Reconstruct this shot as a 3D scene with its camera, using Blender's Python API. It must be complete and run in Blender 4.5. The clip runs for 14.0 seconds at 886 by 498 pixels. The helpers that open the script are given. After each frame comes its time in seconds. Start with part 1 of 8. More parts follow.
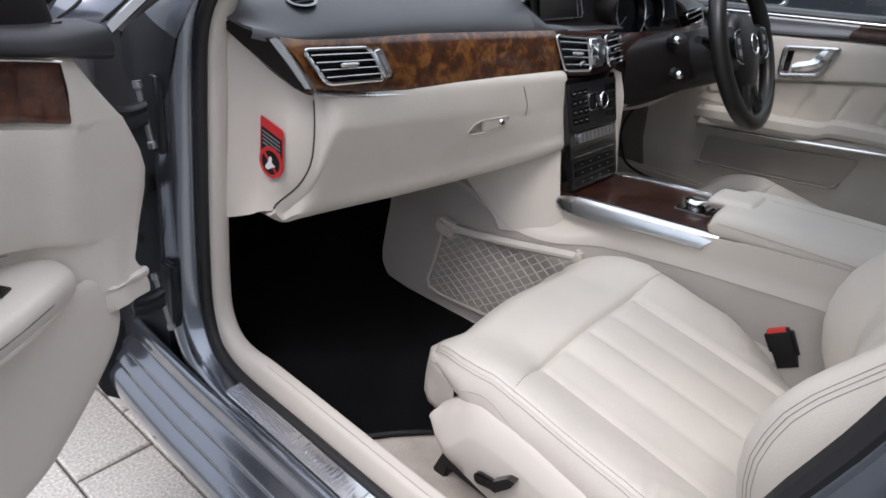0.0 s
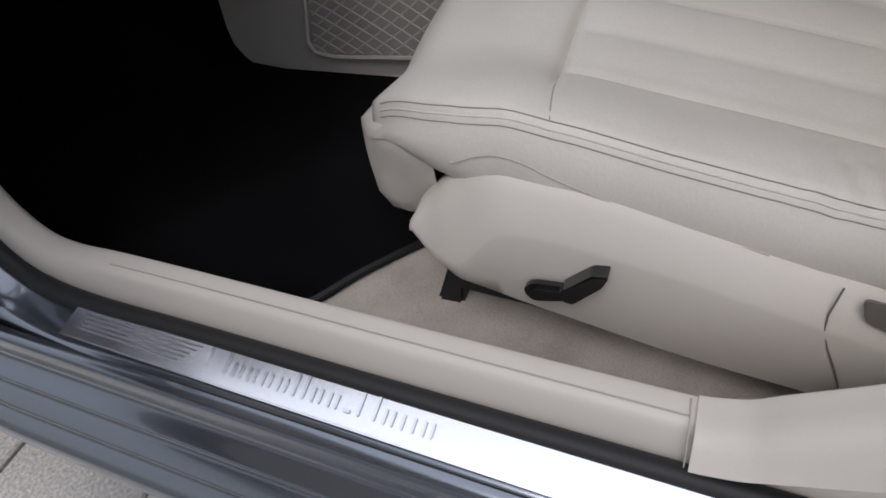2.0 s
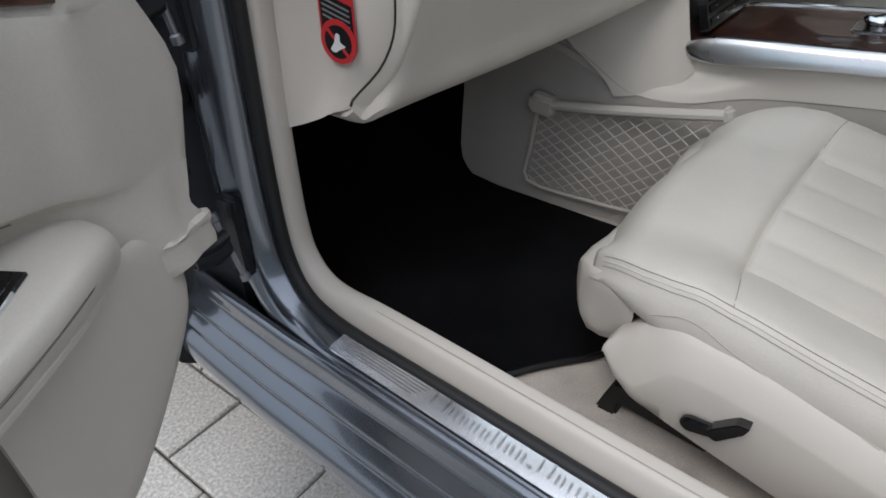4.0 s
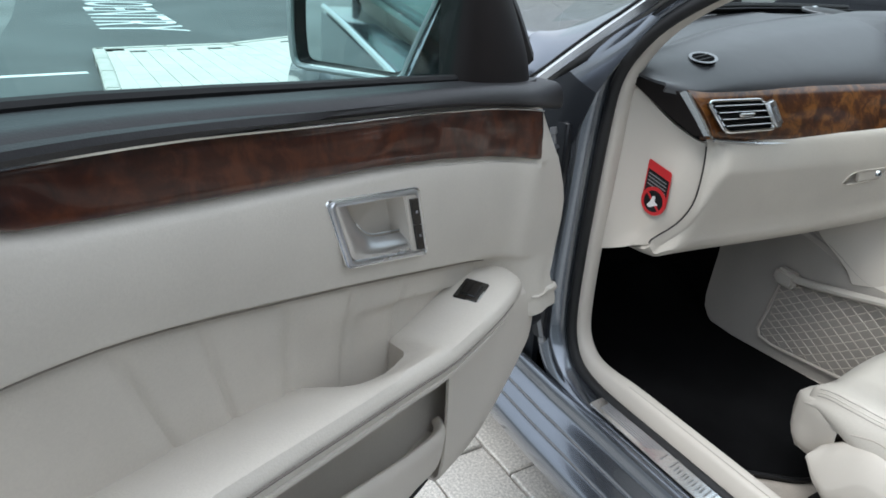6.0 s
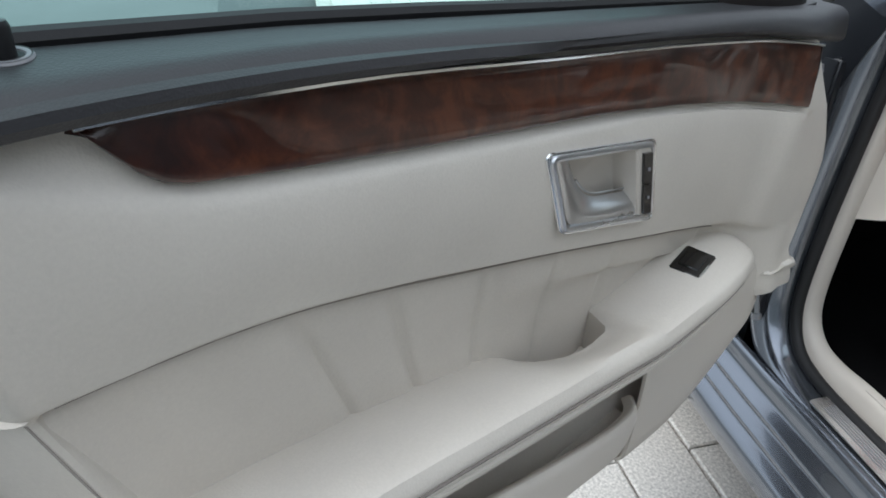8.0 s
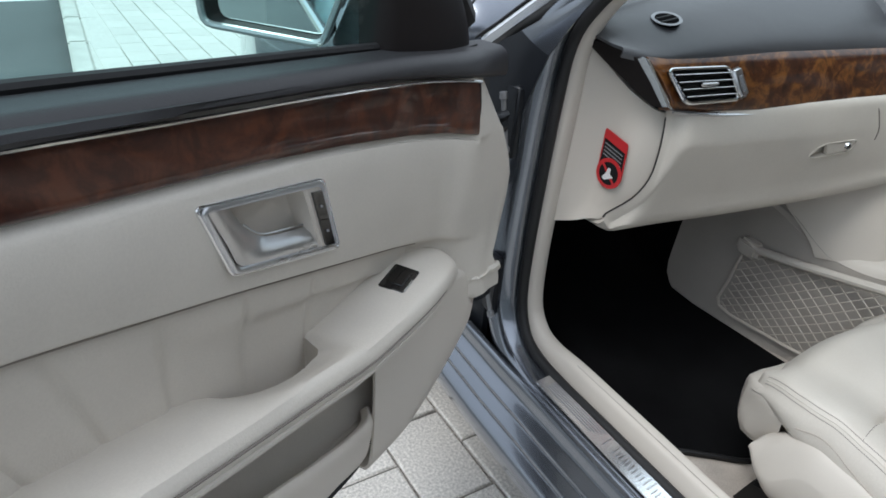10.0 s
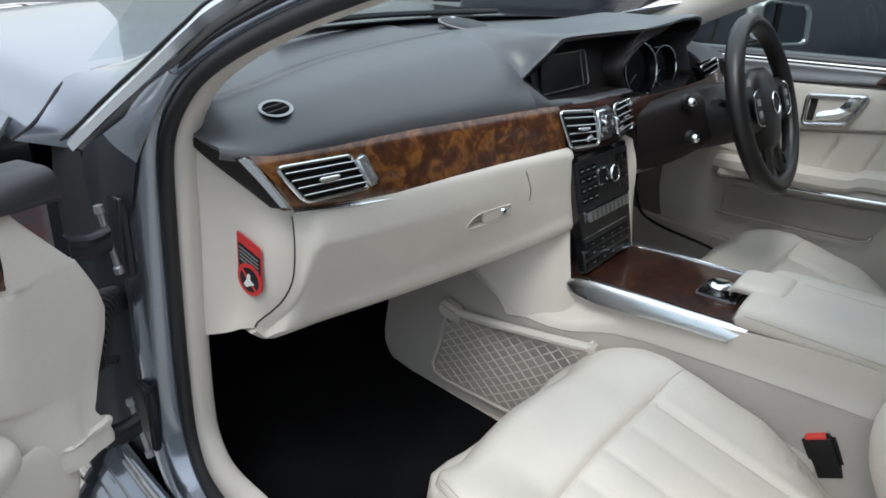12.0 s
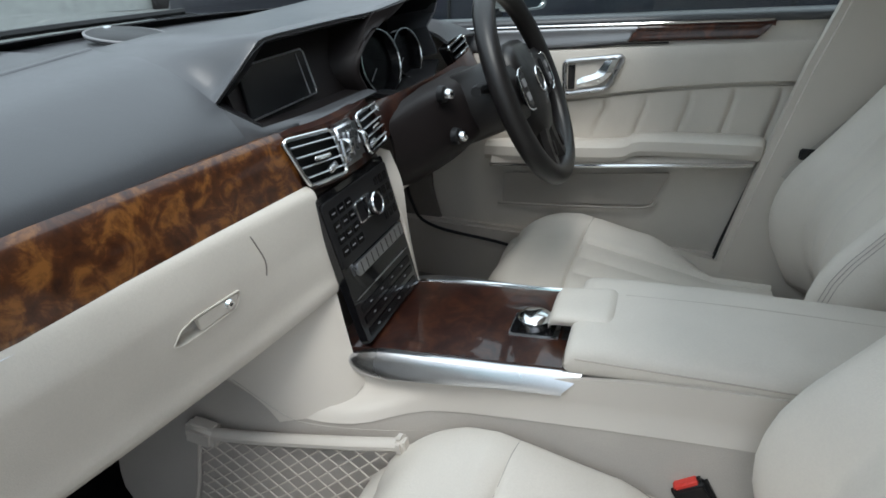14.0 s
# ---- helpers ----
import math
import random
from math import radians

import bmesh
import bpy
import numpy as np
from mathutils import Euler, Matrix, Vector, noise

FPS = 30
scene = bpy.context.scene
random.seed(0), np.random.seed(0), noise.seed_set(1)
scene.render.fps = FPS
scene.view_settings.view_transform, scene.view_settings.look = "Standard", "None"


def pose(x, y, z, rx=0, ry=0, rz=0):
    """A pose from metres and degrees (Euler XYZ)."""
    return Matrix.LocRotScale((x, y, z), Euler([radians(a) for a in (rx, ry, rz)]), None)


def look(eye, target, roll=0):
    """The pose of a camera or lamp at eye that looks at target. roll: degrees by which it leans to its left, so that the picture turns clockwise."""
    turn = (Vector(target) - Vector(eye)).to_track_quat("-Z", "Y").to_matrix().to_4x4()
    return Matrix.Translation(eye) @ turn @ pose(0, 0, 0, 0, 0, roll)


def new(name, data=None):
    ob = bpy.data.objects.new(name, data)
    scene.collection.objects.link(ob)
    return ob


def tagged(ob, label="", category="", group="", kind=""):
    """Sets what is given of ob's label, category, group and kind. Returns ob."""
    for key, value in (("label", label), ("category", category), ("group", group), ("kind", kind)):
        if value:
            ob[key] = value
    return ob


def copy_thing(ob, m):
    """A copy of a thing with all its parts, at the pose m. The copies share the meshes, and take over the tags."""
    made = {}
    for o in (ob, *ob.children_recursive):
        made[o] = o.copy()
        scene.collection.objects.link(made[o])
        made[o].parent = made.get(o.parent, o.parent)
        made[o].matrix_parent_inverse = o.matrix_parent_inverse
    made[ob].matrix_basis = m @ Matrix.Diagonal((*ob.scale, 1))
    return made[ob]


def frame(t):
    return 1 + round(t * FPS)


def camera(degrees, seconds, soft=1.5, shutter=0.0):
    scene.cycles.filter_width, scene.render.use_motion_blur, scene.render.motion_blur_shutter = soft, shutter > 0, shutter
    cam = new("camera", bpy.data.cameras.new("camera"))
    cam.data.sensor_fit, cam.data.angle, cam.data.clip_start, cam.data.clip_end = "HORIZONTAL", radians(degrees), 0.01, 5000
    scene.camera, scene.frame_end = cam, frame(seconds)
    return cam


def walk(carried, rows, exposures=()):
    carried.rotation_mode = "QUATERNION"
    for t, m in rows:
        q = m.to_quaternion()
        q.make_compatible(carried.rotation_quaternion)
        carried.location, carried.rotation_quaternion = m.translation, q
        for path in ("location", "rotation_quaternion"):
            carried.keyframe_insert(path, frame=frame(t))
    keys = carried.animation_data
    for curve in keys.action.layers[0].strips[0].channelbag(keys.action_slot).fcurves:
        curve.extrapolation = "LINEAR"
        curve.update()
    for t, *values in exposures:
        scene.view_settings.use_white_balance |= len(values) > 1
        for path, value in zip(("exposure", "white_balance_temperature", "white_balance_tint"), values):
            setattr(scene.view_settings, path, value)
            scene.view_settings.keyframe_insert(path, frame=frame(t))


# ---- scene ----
cam = camera(68.2, 14.0, soft=1.7)
PATH = [
    (0, (-1.268, -0.577, 1.074), (0.177, 0.476, 0.178), 7.9),
    (0.5, (-1.206, -0.519, 1.003), (0.126, 0.485, -0.101), 0.4),
    (1, (-1.099, -0.456, 0.949), (0.224, 0.435, -0.257), -5.7),
    (1.5, (-1.029, -0.396, 0.869), (0.229, 0.372, -0.483), -8.6),
    (2, (-1.003, -0.36, 0.797), (0.252, 0.301, -0.613), -10.3),
    (2.5, (-0.996, -0.31, 0.792), (0.224, 0.348, -0.649), -8.2),
    (3, (-1.023, -0.287, 0.831), (0.203, 0.472, -0.555), -5.1),
    (3.2, (-1.041, -0.283, 0.858), (0.206, 0.506, -0.491), -3.0),
    (5.3, (-1.444, -0.511, 1.048), (-0.26, 0.843, 0.173), 1.4),
    (5.5, (-1.471, -0.52, 1.057), (-0.334, 0.883, 0.198), 2.3),
    (6, (-1.522, -0.518, 1.072), (-0.57, 1.039, 0.255), 3.3),
    (6.5, (-1.548, -0.487, 1.076), (-0.813, 1.197, 0.285), 2.3),
    (7, (-1.548, -0.447, 1.057), (-1.055, 1.272, 0.161), 1.5),
    (7.2, (-1.54, -0.427, 1.055), (-1.121, 1.276, 0.094), 1.2),
    (9.3, (-1.48, -0.408, 1.07), (-0.852, 1.164, 0.005), 3.4),
    (9.5, (-1.471, -0.429, 1.076), (-0.735, 1.112, 0.034), 4.5),
    (10, (-1.422, -0.478, 1.099), (-0.462, 0.975, 0.114), 5.0),
    (10.5, (-1.349, -0.499, 1.114), (-0.23, 0.867, 0.174), 5.7),
    (11, (-1.27, -0.5, 1.13), (-0.024, 0.773, 0.22), 5.6),
    (11.5, (-1.207, -0.499, 1.156), (0.14, 0.679, 0.263), 5.7),
    (12, (-1.141, -0.502, 1.167), (0.279, 0.61, 0.302), 5.3),
    (12.5, (-1.085, -0.514, 1.167), (0.379, 0.552, 0.32), 5.0),
    (13, (-1.036, -0.499, 1.163), (0.473, 0.515, 0.332), 4.7),
    (13.5, (-0.934, -0.431, 1.144), (0.607, 0.524, 0.3), 3.0),
    (14, (-0.814, -0.38, 1.132), (0.9, 0.192, 0.276), 0.4),
]
walk(cam, [(t, look(eye, target, roll)) for t, eye, target, roll in PATH], [(0.0, 0.66, 6480, 17), (0.5, 0.36, 6480, 17), (1.0, 0.13, 6480, 17), (2.0, -0.11, 6450, 16), (3.0, -0.10, 6400, 15), (5.5, 0.61, 6330, 8), (7.0, 0.66, 6330, 8), (9.5, 0.48, 6330, 9), (10.5, 0.42, 6330, 9), (11.5, 0.58, 6330, 9), (12.5, 0.85, 6330, 8), (14.0, 0.79, 6330, 8)])

# ---- world, sun, exposure ----
world = bpy.data.worlds.new("overcast_sky")
scene.world = world
world.use_nodes = True
wn, wl = world.node_tree.nodes, world.node_tree.links
sky = wn.new("ShaderNodeTexSky")
sky.sky_type, sky.sun_disc, sky.sun_elevation, sky.sun_rotation = "NISHITA", False, radians(58), radians(-96)
cloud = wn.new("ShaderNodeMixRGB")
cloud.inputs[0].default_value = 0.72
cloud.inputs[2].default_value = (7.2, 7.6, 8.0, 1)
wl.new(sky.outputs[0], cloud.inputs[1])
# an overcast sky is brighter overhead than at the horizon
wco, wsep, wgr, wmul = wn.new("ShaderNodeTexCoord"), wn.new("ShaderNodeSeparateXYZ"), wn.new("ShaderNodeMath"), wn.new("ShaderNodeVectorMath")
wgr.operation, wmul.operation = "MULTIPLY_ADD", "SCALE"
wgr.inputs[1].default_value, wgr.inputs[2].default_value = 1.05, 0.55
wl.new(wco.outputs["Generated"], wsep.inputs[0])
wl.new(wsep.outputs["Z"], wgr.inputs[0])
wl.new(cloud.outputs[0], wmul.inputs[0])
wl.new(wgr.outputs[0], wmul.inputs["Scale"])
wl.new(wmul.outputs[0], wn["Background"].inputs[0])
wn["Background"].inputs[1].default_value = 0.135
sun_data = bpy.data.lights.new("sun", "SUN")
sun_data.energy, sun_data.angle, sun_data.color = 1.0, radians(25), (1, 0.97, 0.93)
sun = new("sun", sun_data)
sun.matrix_world = look((0, 0, 10), (6.0, 0.6, 0.0))
scene.view_settings.exposure = 0.55

K = 1.07   # metres to one unit of the car's drawing


# ---- materials ----
def mat(name, color, rough=0.5, metal=0.0, coat=0.0, grain=0.0, size=400.0, vary=0.06, blotch=6.0, spec=0.5, coat_rough=0.04, rough_vary=0.08, random=0.0):
    m = bpy.data.materials.new(name)
    m.use_nodes = True
    n, l = m.node_tree.nodes, m.node_tree.links
    b = n["Principled BSDF"]
    b.inputs["Metallic"].default_value = metal
    b.inputs["Coat Weight"].default_value = coat
    b.inputs["Coat Roughness"].default_value = coat_rough
    b.inputs["Specular IOR Level"].default_value = spec
    co = n.new("ShaderNodeTexCoord")
    big, fine = n.new("ShaderNodeTexNoise"), n.new("ShaderNodeTexNoise")
    big.inputs["Scale"].default_value, big.inputs["Detail"].default_value = blotch, 5
    fine.inputs["Scale"].default_value, fine.inputs["Detail"].default_value = size, 3
    l.new(co.outputs["Object"], big.inputs["Vector"])
    l.new(co.outputs["Object"], fine.inputs["Vector"])
    add = n.new("ShaderNodeMath")
    add.operation = "MULTIPLY_ADD"
    l.new(fine.outputs["Fac"], add.inputs[0])
    add.inputs[1].default_value = 0.5
    l.new(big.outputs["Fac"], add.inputs[2])
    ramp = n.new("ShaderNodeValToRGB")
    lo, hi = [c * (1 - vary * 1.6) for c in color], [min(1, c * (1 + vary * 1.6)) for c in color]
    ramp.color_ramp.elements[0].position, ramp.color_ramp.elements[1].position = 0.5, 1.0
    ramp.color_ramp.elements[0].color, ramp.color_ramp.elements[1].color = (*lo, 1), (*hi, 1)
    l.new(add.outputs[0], ramp.inputs[0])
    last = ramp.outputs[0]
    if random:
        info, hsv = n.new("ShaderNodeObjectInfo"), n.new("ShaderNodeHueSaturation")
        isl = n.new("ShaderNodeNewGeometry")
        mix = n.new("ShaderNodeMath")
        mix.operation = "ADD"
        l.new(info.outputs["Random"], mix.inputs[0])
        l.new(isl.outputs["Random Per Island"], mix.inputs[1])
        rng = n.new("ShaderNodeMapRange")
        rng.inputs[2].default_value, rng.inputs[3].default_value, rng.inputs[4].default_value = 2.0, 1 - random, 1 + random
        l.new(mix.outputs[0], rng.inputs[0])
        l.new(rng.outputs[0], hsv.inputs["Value"])
        l.new(last, hsv.inputs["Color"])
        last = hsv.outputs[0]
    l.new(last, b.inputs["Base Color"])
    rr = n.new("ShaderNodeMapRange")
    rr.inputs[3].default_value, rr.inputs[4].default_value = max(0.02, rough - rough_vary), min(1, rough + rough_vary)
    l.new(big.outputs["Fac"], rr.inputs[0])
    l.new(rr.outputs[0], b.inputs["Roughness"])
    if grain:
        bump = n.new("ShaderNodeBump")
        bump.inputs["Strength"].default_value, bump.inputs["Distance"].default_value = grain, 0.001
        l.new(fine.outputs["Fac"], bump.inputs["Height"])
        l.new(bump.outputs[0], b.inputs["Normal"])
    return m


def leather_mat(name, color, rough=0.42, size=520.0):
    """Leather: cells of grain and soft creases."""
    m = mat(name, color, rough, vary=0.035, blotch=9, spec=0.45)
    n, l = m.node_tree.nodes, m.node_tree.links
    vor, noi, bump, bump2 = (n.new(k) for k in ("ShaderNodeTexVoronoi", "ShaderNodeTexNoise", "ShaderNodeBump", "ShaderNodeBump"))
    vor.inputs["Scale"].default_value = size
    noi.inputs["Scale"].default_value, noi.inputs["Detail"].default_value = 14, 4
    co = next(x for x in n if x.type == "TEX_COORD")
    l.new(co.outputs["Object"], vor.inputs["Vector"])
    l.new(co.outputs["Object"], noi.inputs["Vector"])
    bump.inputs["Strength"].default_value, bump.inputs["Distance"].default_value = 0.22, 0.0006
    bump2.inputs["Strength"].default_value, bump2.inputs["Distance"].default_value = 0.25, 0.004
    l.new(vor.outputs["Distance"], bump.inputs["Height"])
    l.new(noi.outputs["Fac"], bump2.inputs["Height"])
    l.new(bump2.outputs[0], bump.inputs["Normal"])
    l.new(bump.outputs[0], n["Principled BSDF"].inputs["Normal"])
    return m


def walnut_mat(name, dark, mid, light, stretch=(3.8, 3.8, 3.8)):
    """Lacquered burr walnut: swirling figure with dark eyes under a clear coat."""
    m = bpy.data.materials.new(name)
    m.use_nodes = True
    n, l = m.node_tree.nodes, m.node_tree.links
    b = n["Principled BSDF"]
    co, mp, warp, fig, eye, ramp = (n.new(k) for k in ("ShaderNodeTexCoord", "ShaderNodeMapping", "ShaderNodeTexNoise", "ShaderNodeTexNoise", "ShaderNodeTexNoise", "ShaderNodeValToRGB"))
    mp.inputs["Scale"].default_value = stretch
    l.new(co.outputs["Object"], mp.inputs[0])
    warp.inputs["Scale"].default_value, warp.inputs["Detail"].default_value, warp.inputs["Distortion"].default_value = 5, 3, 1.5
    l.new(mp.outputs[0], warp.inputs["Vector"])
    fig.inputs["Scale"].default_value, fig.inputs["Detail"].default_value, fig.inputs["Roughness"].default_value, fig.inputs["Distortion"].default_value = 8, 8, 0.62, 1.3
    l.new(mp.outputs[0], fig.inputs["Vector"])
    eye.inputs["Scale"].default_value, eye.inputs["Detail"].default_value, eye.inputs["Distortion"].default_value = 60, 4, 0.6
    l.new(mp.outputs[0], eye.inputs["Vector"])
    a1, a2 = n.new("ShaderNodeMath"), n.new("ShaderNodeMath")
    a1.operation = a2.operation = "MULTIPLY_ADD"
    l.new(warp.outputs["Fac"], a1.inputs[0])
    a1.inputs[1].default_value = 0.55
    l.new(fig.outputs["Fac"], a1.inputs[2])
    l.new(eye.outputs["Fac"], a2.inputs[0])
    a2.inputs[1].default_value = 0.13
    l.new(a1.outputs[0], a2.inputs[2])
    e = ramp.color_ramp.elements
    e[0].position, e[0].color = 0.60, (*dark, 1)
    e[1].position, e[1].color = 1.00, (*light, 1)
    k = e.new(0.82)
    k.color = (*mid, 1)
    l.new(a2.outputs[0], ramp.inputs[0])
    l.new(ramp.outputs[0], b.inputs["Base Color"])
    b.inputs["Roughness"].default_value = 0.35
    b.inputs["Coat Weight"].default_value, b.inputs["Coat Roughness"].default_value = 0.7, 0.04
    b.inputs["Specular IOR Level"].default_value = 0.3
    return m


def glass_mat(name, tint, rough=0.0):
    """Thin pane: clear with a tint and a mirror gloss by angle."""
    m = bpy.data.materials.new(name)
    m.use_nodes = True
    n, l = m.node_tree.nodes, m.node_tree.links
    n.remove(n["Principled BSDF"])
    tr, gl, mx, fr, pw, ad = (n.new(k) for k in ("ShaderNodeBsdfTransparent", "ShaderNodeBsdfGlossy", "ShaderNodeMixShader", "ShaderNodeLayerWeight", "ShaderNodeMath", "ShaderNodeMath"))
    tr.inputs[0].default_value = (*tint, 1)
    gl.inputs["Roughness"].default_value = rough
    pw.operation, ad.operation = "POWER", "MULTIPLY_ADD"
    l.new(fr.outputs["Facing"], pw.inputs[0])
    pw.inputs[1].default_value, ad.inputs[1].default_value, ad.inputs[2].default_value = 4.0, 0.5, 0.025
    l.new(pw.outputs[0], ad.inputs[0])
    l.new(ad.outputs[0], mx.inputs[0])
    l.new(tr.outputs[0], mx.inputs[1])
    l.new(gl.outputs[0], mx.inputs[2])
    l.new(mx.outputs[0], n["Material Output"].inputs[0])
    return m


LEATHER = leather_mat("beige_leather", (0.605, 0.56, 0.50))
LEATHER2 = leather_mat("beige_soft_trim", (0.59, 0.548, 0.49), 0.5, 700)
TRIM = mat("beige_plastic", (0.59, 0.543, 0.485), 0.5, grain=0.12, size=900, vary=0.02)
TRIMD = mat("beige_carpet_trim", (0.43, 0.395, 0.355), 0.85, grain=0.35, size=700, vary=0.06)
CARPET = mat("beige_carpet", (0.50, 0.45, 0.40), 0.95, grain=0.8, size=420, vary=0.14, blotch=14)
MATBLK = mat("black_carpet", (0.0055, 0.0055, 0.006), 1.0, grain=0.8, size=420, vary=0.3, spec=0.05)
DASH = leather_mat("charcoal_soft_trim", (0.058, 0.060, 0.066), 0.33, 800)
DASH.node_tree.nodes["Principled BSDF"].inputs["Specular IOR Level"].default_value = 0.65
DOORTRIM = leather_mat("charcoal_door_trim", (0.023, 0.0225, 0.025), 0.45, 800)
DARKTRIM = mat("dark_brown_plastic", (0.011, 0.0085, 0.0085), 0.5, grain=0.15, size=900, spec=0.2)
WHEELBLK = mat("black_leather", (0.010, 0.009, 0.009), 0.38, grain=0.2, size=700, spec=0.45)
FIN = mat("grey_vent_fin", (0.20, 0.215, 0.24), 0.35, 0.5)
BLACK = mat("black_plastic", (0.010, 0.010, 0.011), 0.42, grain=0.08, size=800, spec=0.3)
GLOSS = mat("gloss_black", (0.006, 0.006, 0.007), 0.12, coat=0.6)
PILGREY = mat("matt_grey_pillar_cover", (0.15, 0.145, 0.138), 0.55, grain=0.15, size=900, vary=0.03)
RUBBER = mat("black_rubber", (0.011, 0.011, 0.012), 0.6, grain=0.1, size=500)
WALNUT = walnut_mat("burr_walnut", (0.018, 0.005, 0.0025), (0.062, 0.019, 0.0055), (0.185, 0.072, 0.016))
WALNUTD = walnut_mat("burr_walnut_dark", (0.016, 0.0042, 0.0028), (0.044, 0.0112, 0.0055), (0.085, 0.024, 0.010))
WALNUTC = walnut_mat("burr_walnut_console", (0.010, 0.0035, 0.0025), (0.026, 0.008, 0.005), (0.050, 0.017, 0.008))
CHROME = mat("bright_chrome", (0.78, 0.79, 0.80), 0.14, 1.0, vary=0.02, rough_vary=0.05)
SATIN = mat("satin_aluminium", (0.62, 0.63, 0.65), 0.28, 1.0, vary=0.03, grain=0.05, size=300)
TREAD = mat("bright_tread_steel", (0.93, 0.93, 0.95), 0.2, 1.0, vary=0.03)
ALU = mat("matt_aluminium_trim", (0.34, 0.345, 0.36), 0.42, 0.7, vary=0.03)
# beige carpet with the far footwell's shade mixed into its colour
FARTRIM = mat("shaded_beige_carpet", (0.19, 0.172, 0.155), 0.9, grain=0.4, size=700, vary=0.08)
STEEL = mat("brushed_steel", (0.84, 0.84, 0.85), 0.22, 1.0, vary=0.04)
PAINT = mat("grey_metallic_paint", (0.185, 0.203, 0.234), 0.22, 0.8, coat=1.0, vary=0.02, blotch=3, size=1500, coat_rough=0.03)
# body paint darkened to near black: the shade of the hinge gap as colour
PAINTD = mat("shaded_hinge_paint", (0.014, 0.016, 0.020), 0.45, 0.0, coat=0.15, vary=0.05, spec=0.3)
SCREEN = mat("dark_display", (0.0035, 0.0035, 0.0042), 0.22, spec=0.25)
RED = mat("red_film", (0.55, 0.03, 0.035), 0.35)
REDP = mat("red_plastic", (0.72, 0.06, 0.045), 0.4)
WHITEP = mat("white_print", (0.72, 0.72, 0.72), 0.5)
GREYP = mat("grey_print", (0.22, 0.22, 0.23), 0.45)
STITCH = mat("dark_thread", (0.16, 0.14, 0.125), 0.8)
THREAD = mat("taupe_thread", (0.30, 0.27, 0.245), 0.8)
CREAM = mat("cream_thread", (0.46, 0.41, 0.36), 0.8)
NET = mat("beige_net_cord", (0.56, 0.51, 0.45), 0.8, grain=0.3, size=600)
PAVER = mat("concrete_paver", (0.60, 0.575, 0.535), 0.9, grain=1.0, size=420, vary=0.24, blotch=170, random=0.10)
BEDDING = mat("dark_joint_sand", (0.075, 0.068, 0.06), 0.95, grain=0.6, size=300, vary=0.2)
ASPHALT = mat("worn_asphalt", (0.15, 0.158, 0.156), 0.85, grain=0.8, size=120, vary=0.2, blotch=0.35)
ASPHALT2 = mat("darker_asphalt_patch", (0.092, 0.098, 0.099), 0.85, grain=0.8, size=120, vary=0.18, blotch=0.6)
LINE = mat("road_paint", (0.72, 0.74, 0.73), 0.7, grain=0.4, size=90, vary=0.12, blotch=4)
KERB = mat("pale_kerb_stone", (0.52, 0.50, 0.46), 0.85, grain=0.6, size=150, vary=0.1)
GLASS = glass_mat("green_tinted_glass", (0.84, 1.0, 0.985))
WGLASS = glass_mat("windscreen_glass", (0.90, 0.955, 0.94))
DGLASS = glass_mat("dark_tinted_glass", (0.16, 0.17, 0.2))
MIRROR = mat("mirror_silver", (0.82, 0.88, 0.88), 0.03, 1.0, vary=0.0, rough_vary=0.01)
PAINT_BLK = mat("black_car_paint", (0.006, 0.006, 0.008), 0.25, coat=1.0)
PAINT_NAVY = mat("dark_navy_car_paint", (0.005, 0.006, 0.012), 0.35, coat=0.3, spec=0.3)
PAINT_SIL = mat("silver_car_paint", (0.42, 0.43, 0.44), 0.3, 0.7, coat=1.0)
TYRE = mat("tyre_rubber", (0.014, 0.014, 0.015), 0.8, grain=0.5, size=200)
TEAL = mat("teal_painted_panel", (0.03, 0.13, 0.15), 0.4)
RENDER_WALL = mat("grey_rendered_wall", (0.36, 0.38, 0.37), 0.9, grain=0.5, size=60, vary=0.08)

# ---- mesh helpers ----
ORIGIN = {}


def thing(name, label, category, base=(0, 0, 0), m=None, group="", kind=""):
    """An Empty at the thing's base (drawing units), whose parts are given in the same drawing units, or in its own axes when m is given."""
    ob = new(name)
    ob.empty_display_size = 0.05
    if m is None:
        ob.matrix_basis = Matrix.Translation(Vector(base) * K)
        ORIGIN[ob.name] = Vector(base) * K
    else:
        ob.matrix_basis = m
        ORIGIN[ob.name] = Vector()
    return tagged(ob, label, category, group, kind)


def part(name, bm, material, parent=None, label="", sharp=38, category="", kind="", group=""):
    me = bpy.data.meshes.new(name)
    off = ORIGIN[parent.name] if parent else Vector()
    for v in bm.verts:
        v.co = v.co * K - off
    bmesh.ops.recalc_face_normals(bm, faces=bm.faces)
    bm.to_mesh(me)
    bm.free()
    me.materials.append(material)
    me.polygons.foreach_set("use_smooth", [True] * len(me.polygons))
    me.set_sharp_from_angle(angle=radians(sharp))
    ob = new(name, me)
    if parent:
        ob.parent = parent
    ORIGIN[ob.name] = off
    return tagged(ob, label, category, group, kind)


def catmull(p, k, axis=0):
    """Points p, made k times as dense along an axis by a Catmull-Rom curve."""
    p = np.moveaxis(np.asarray(p, float), axis, 0)
    q = np.concatenate([[2 * p[0] - p[1]], p, [2 * p[-1] - p[-2]]])
    out = []
    for i in range(len(p) - 1):
        a, b, c, d = q[i:i + 4]
        for s in np.arange(k) / k:
            out.append(0.5 * (2 * b + (c - a) * s + (2 * a - 5 * b + 4 * c - d) * s * s + (3 * b - a - 3 * c + d) * s ** 3))
    out.append(p[-1])
    return np.moveaxis(np.array(out), 0, axis)


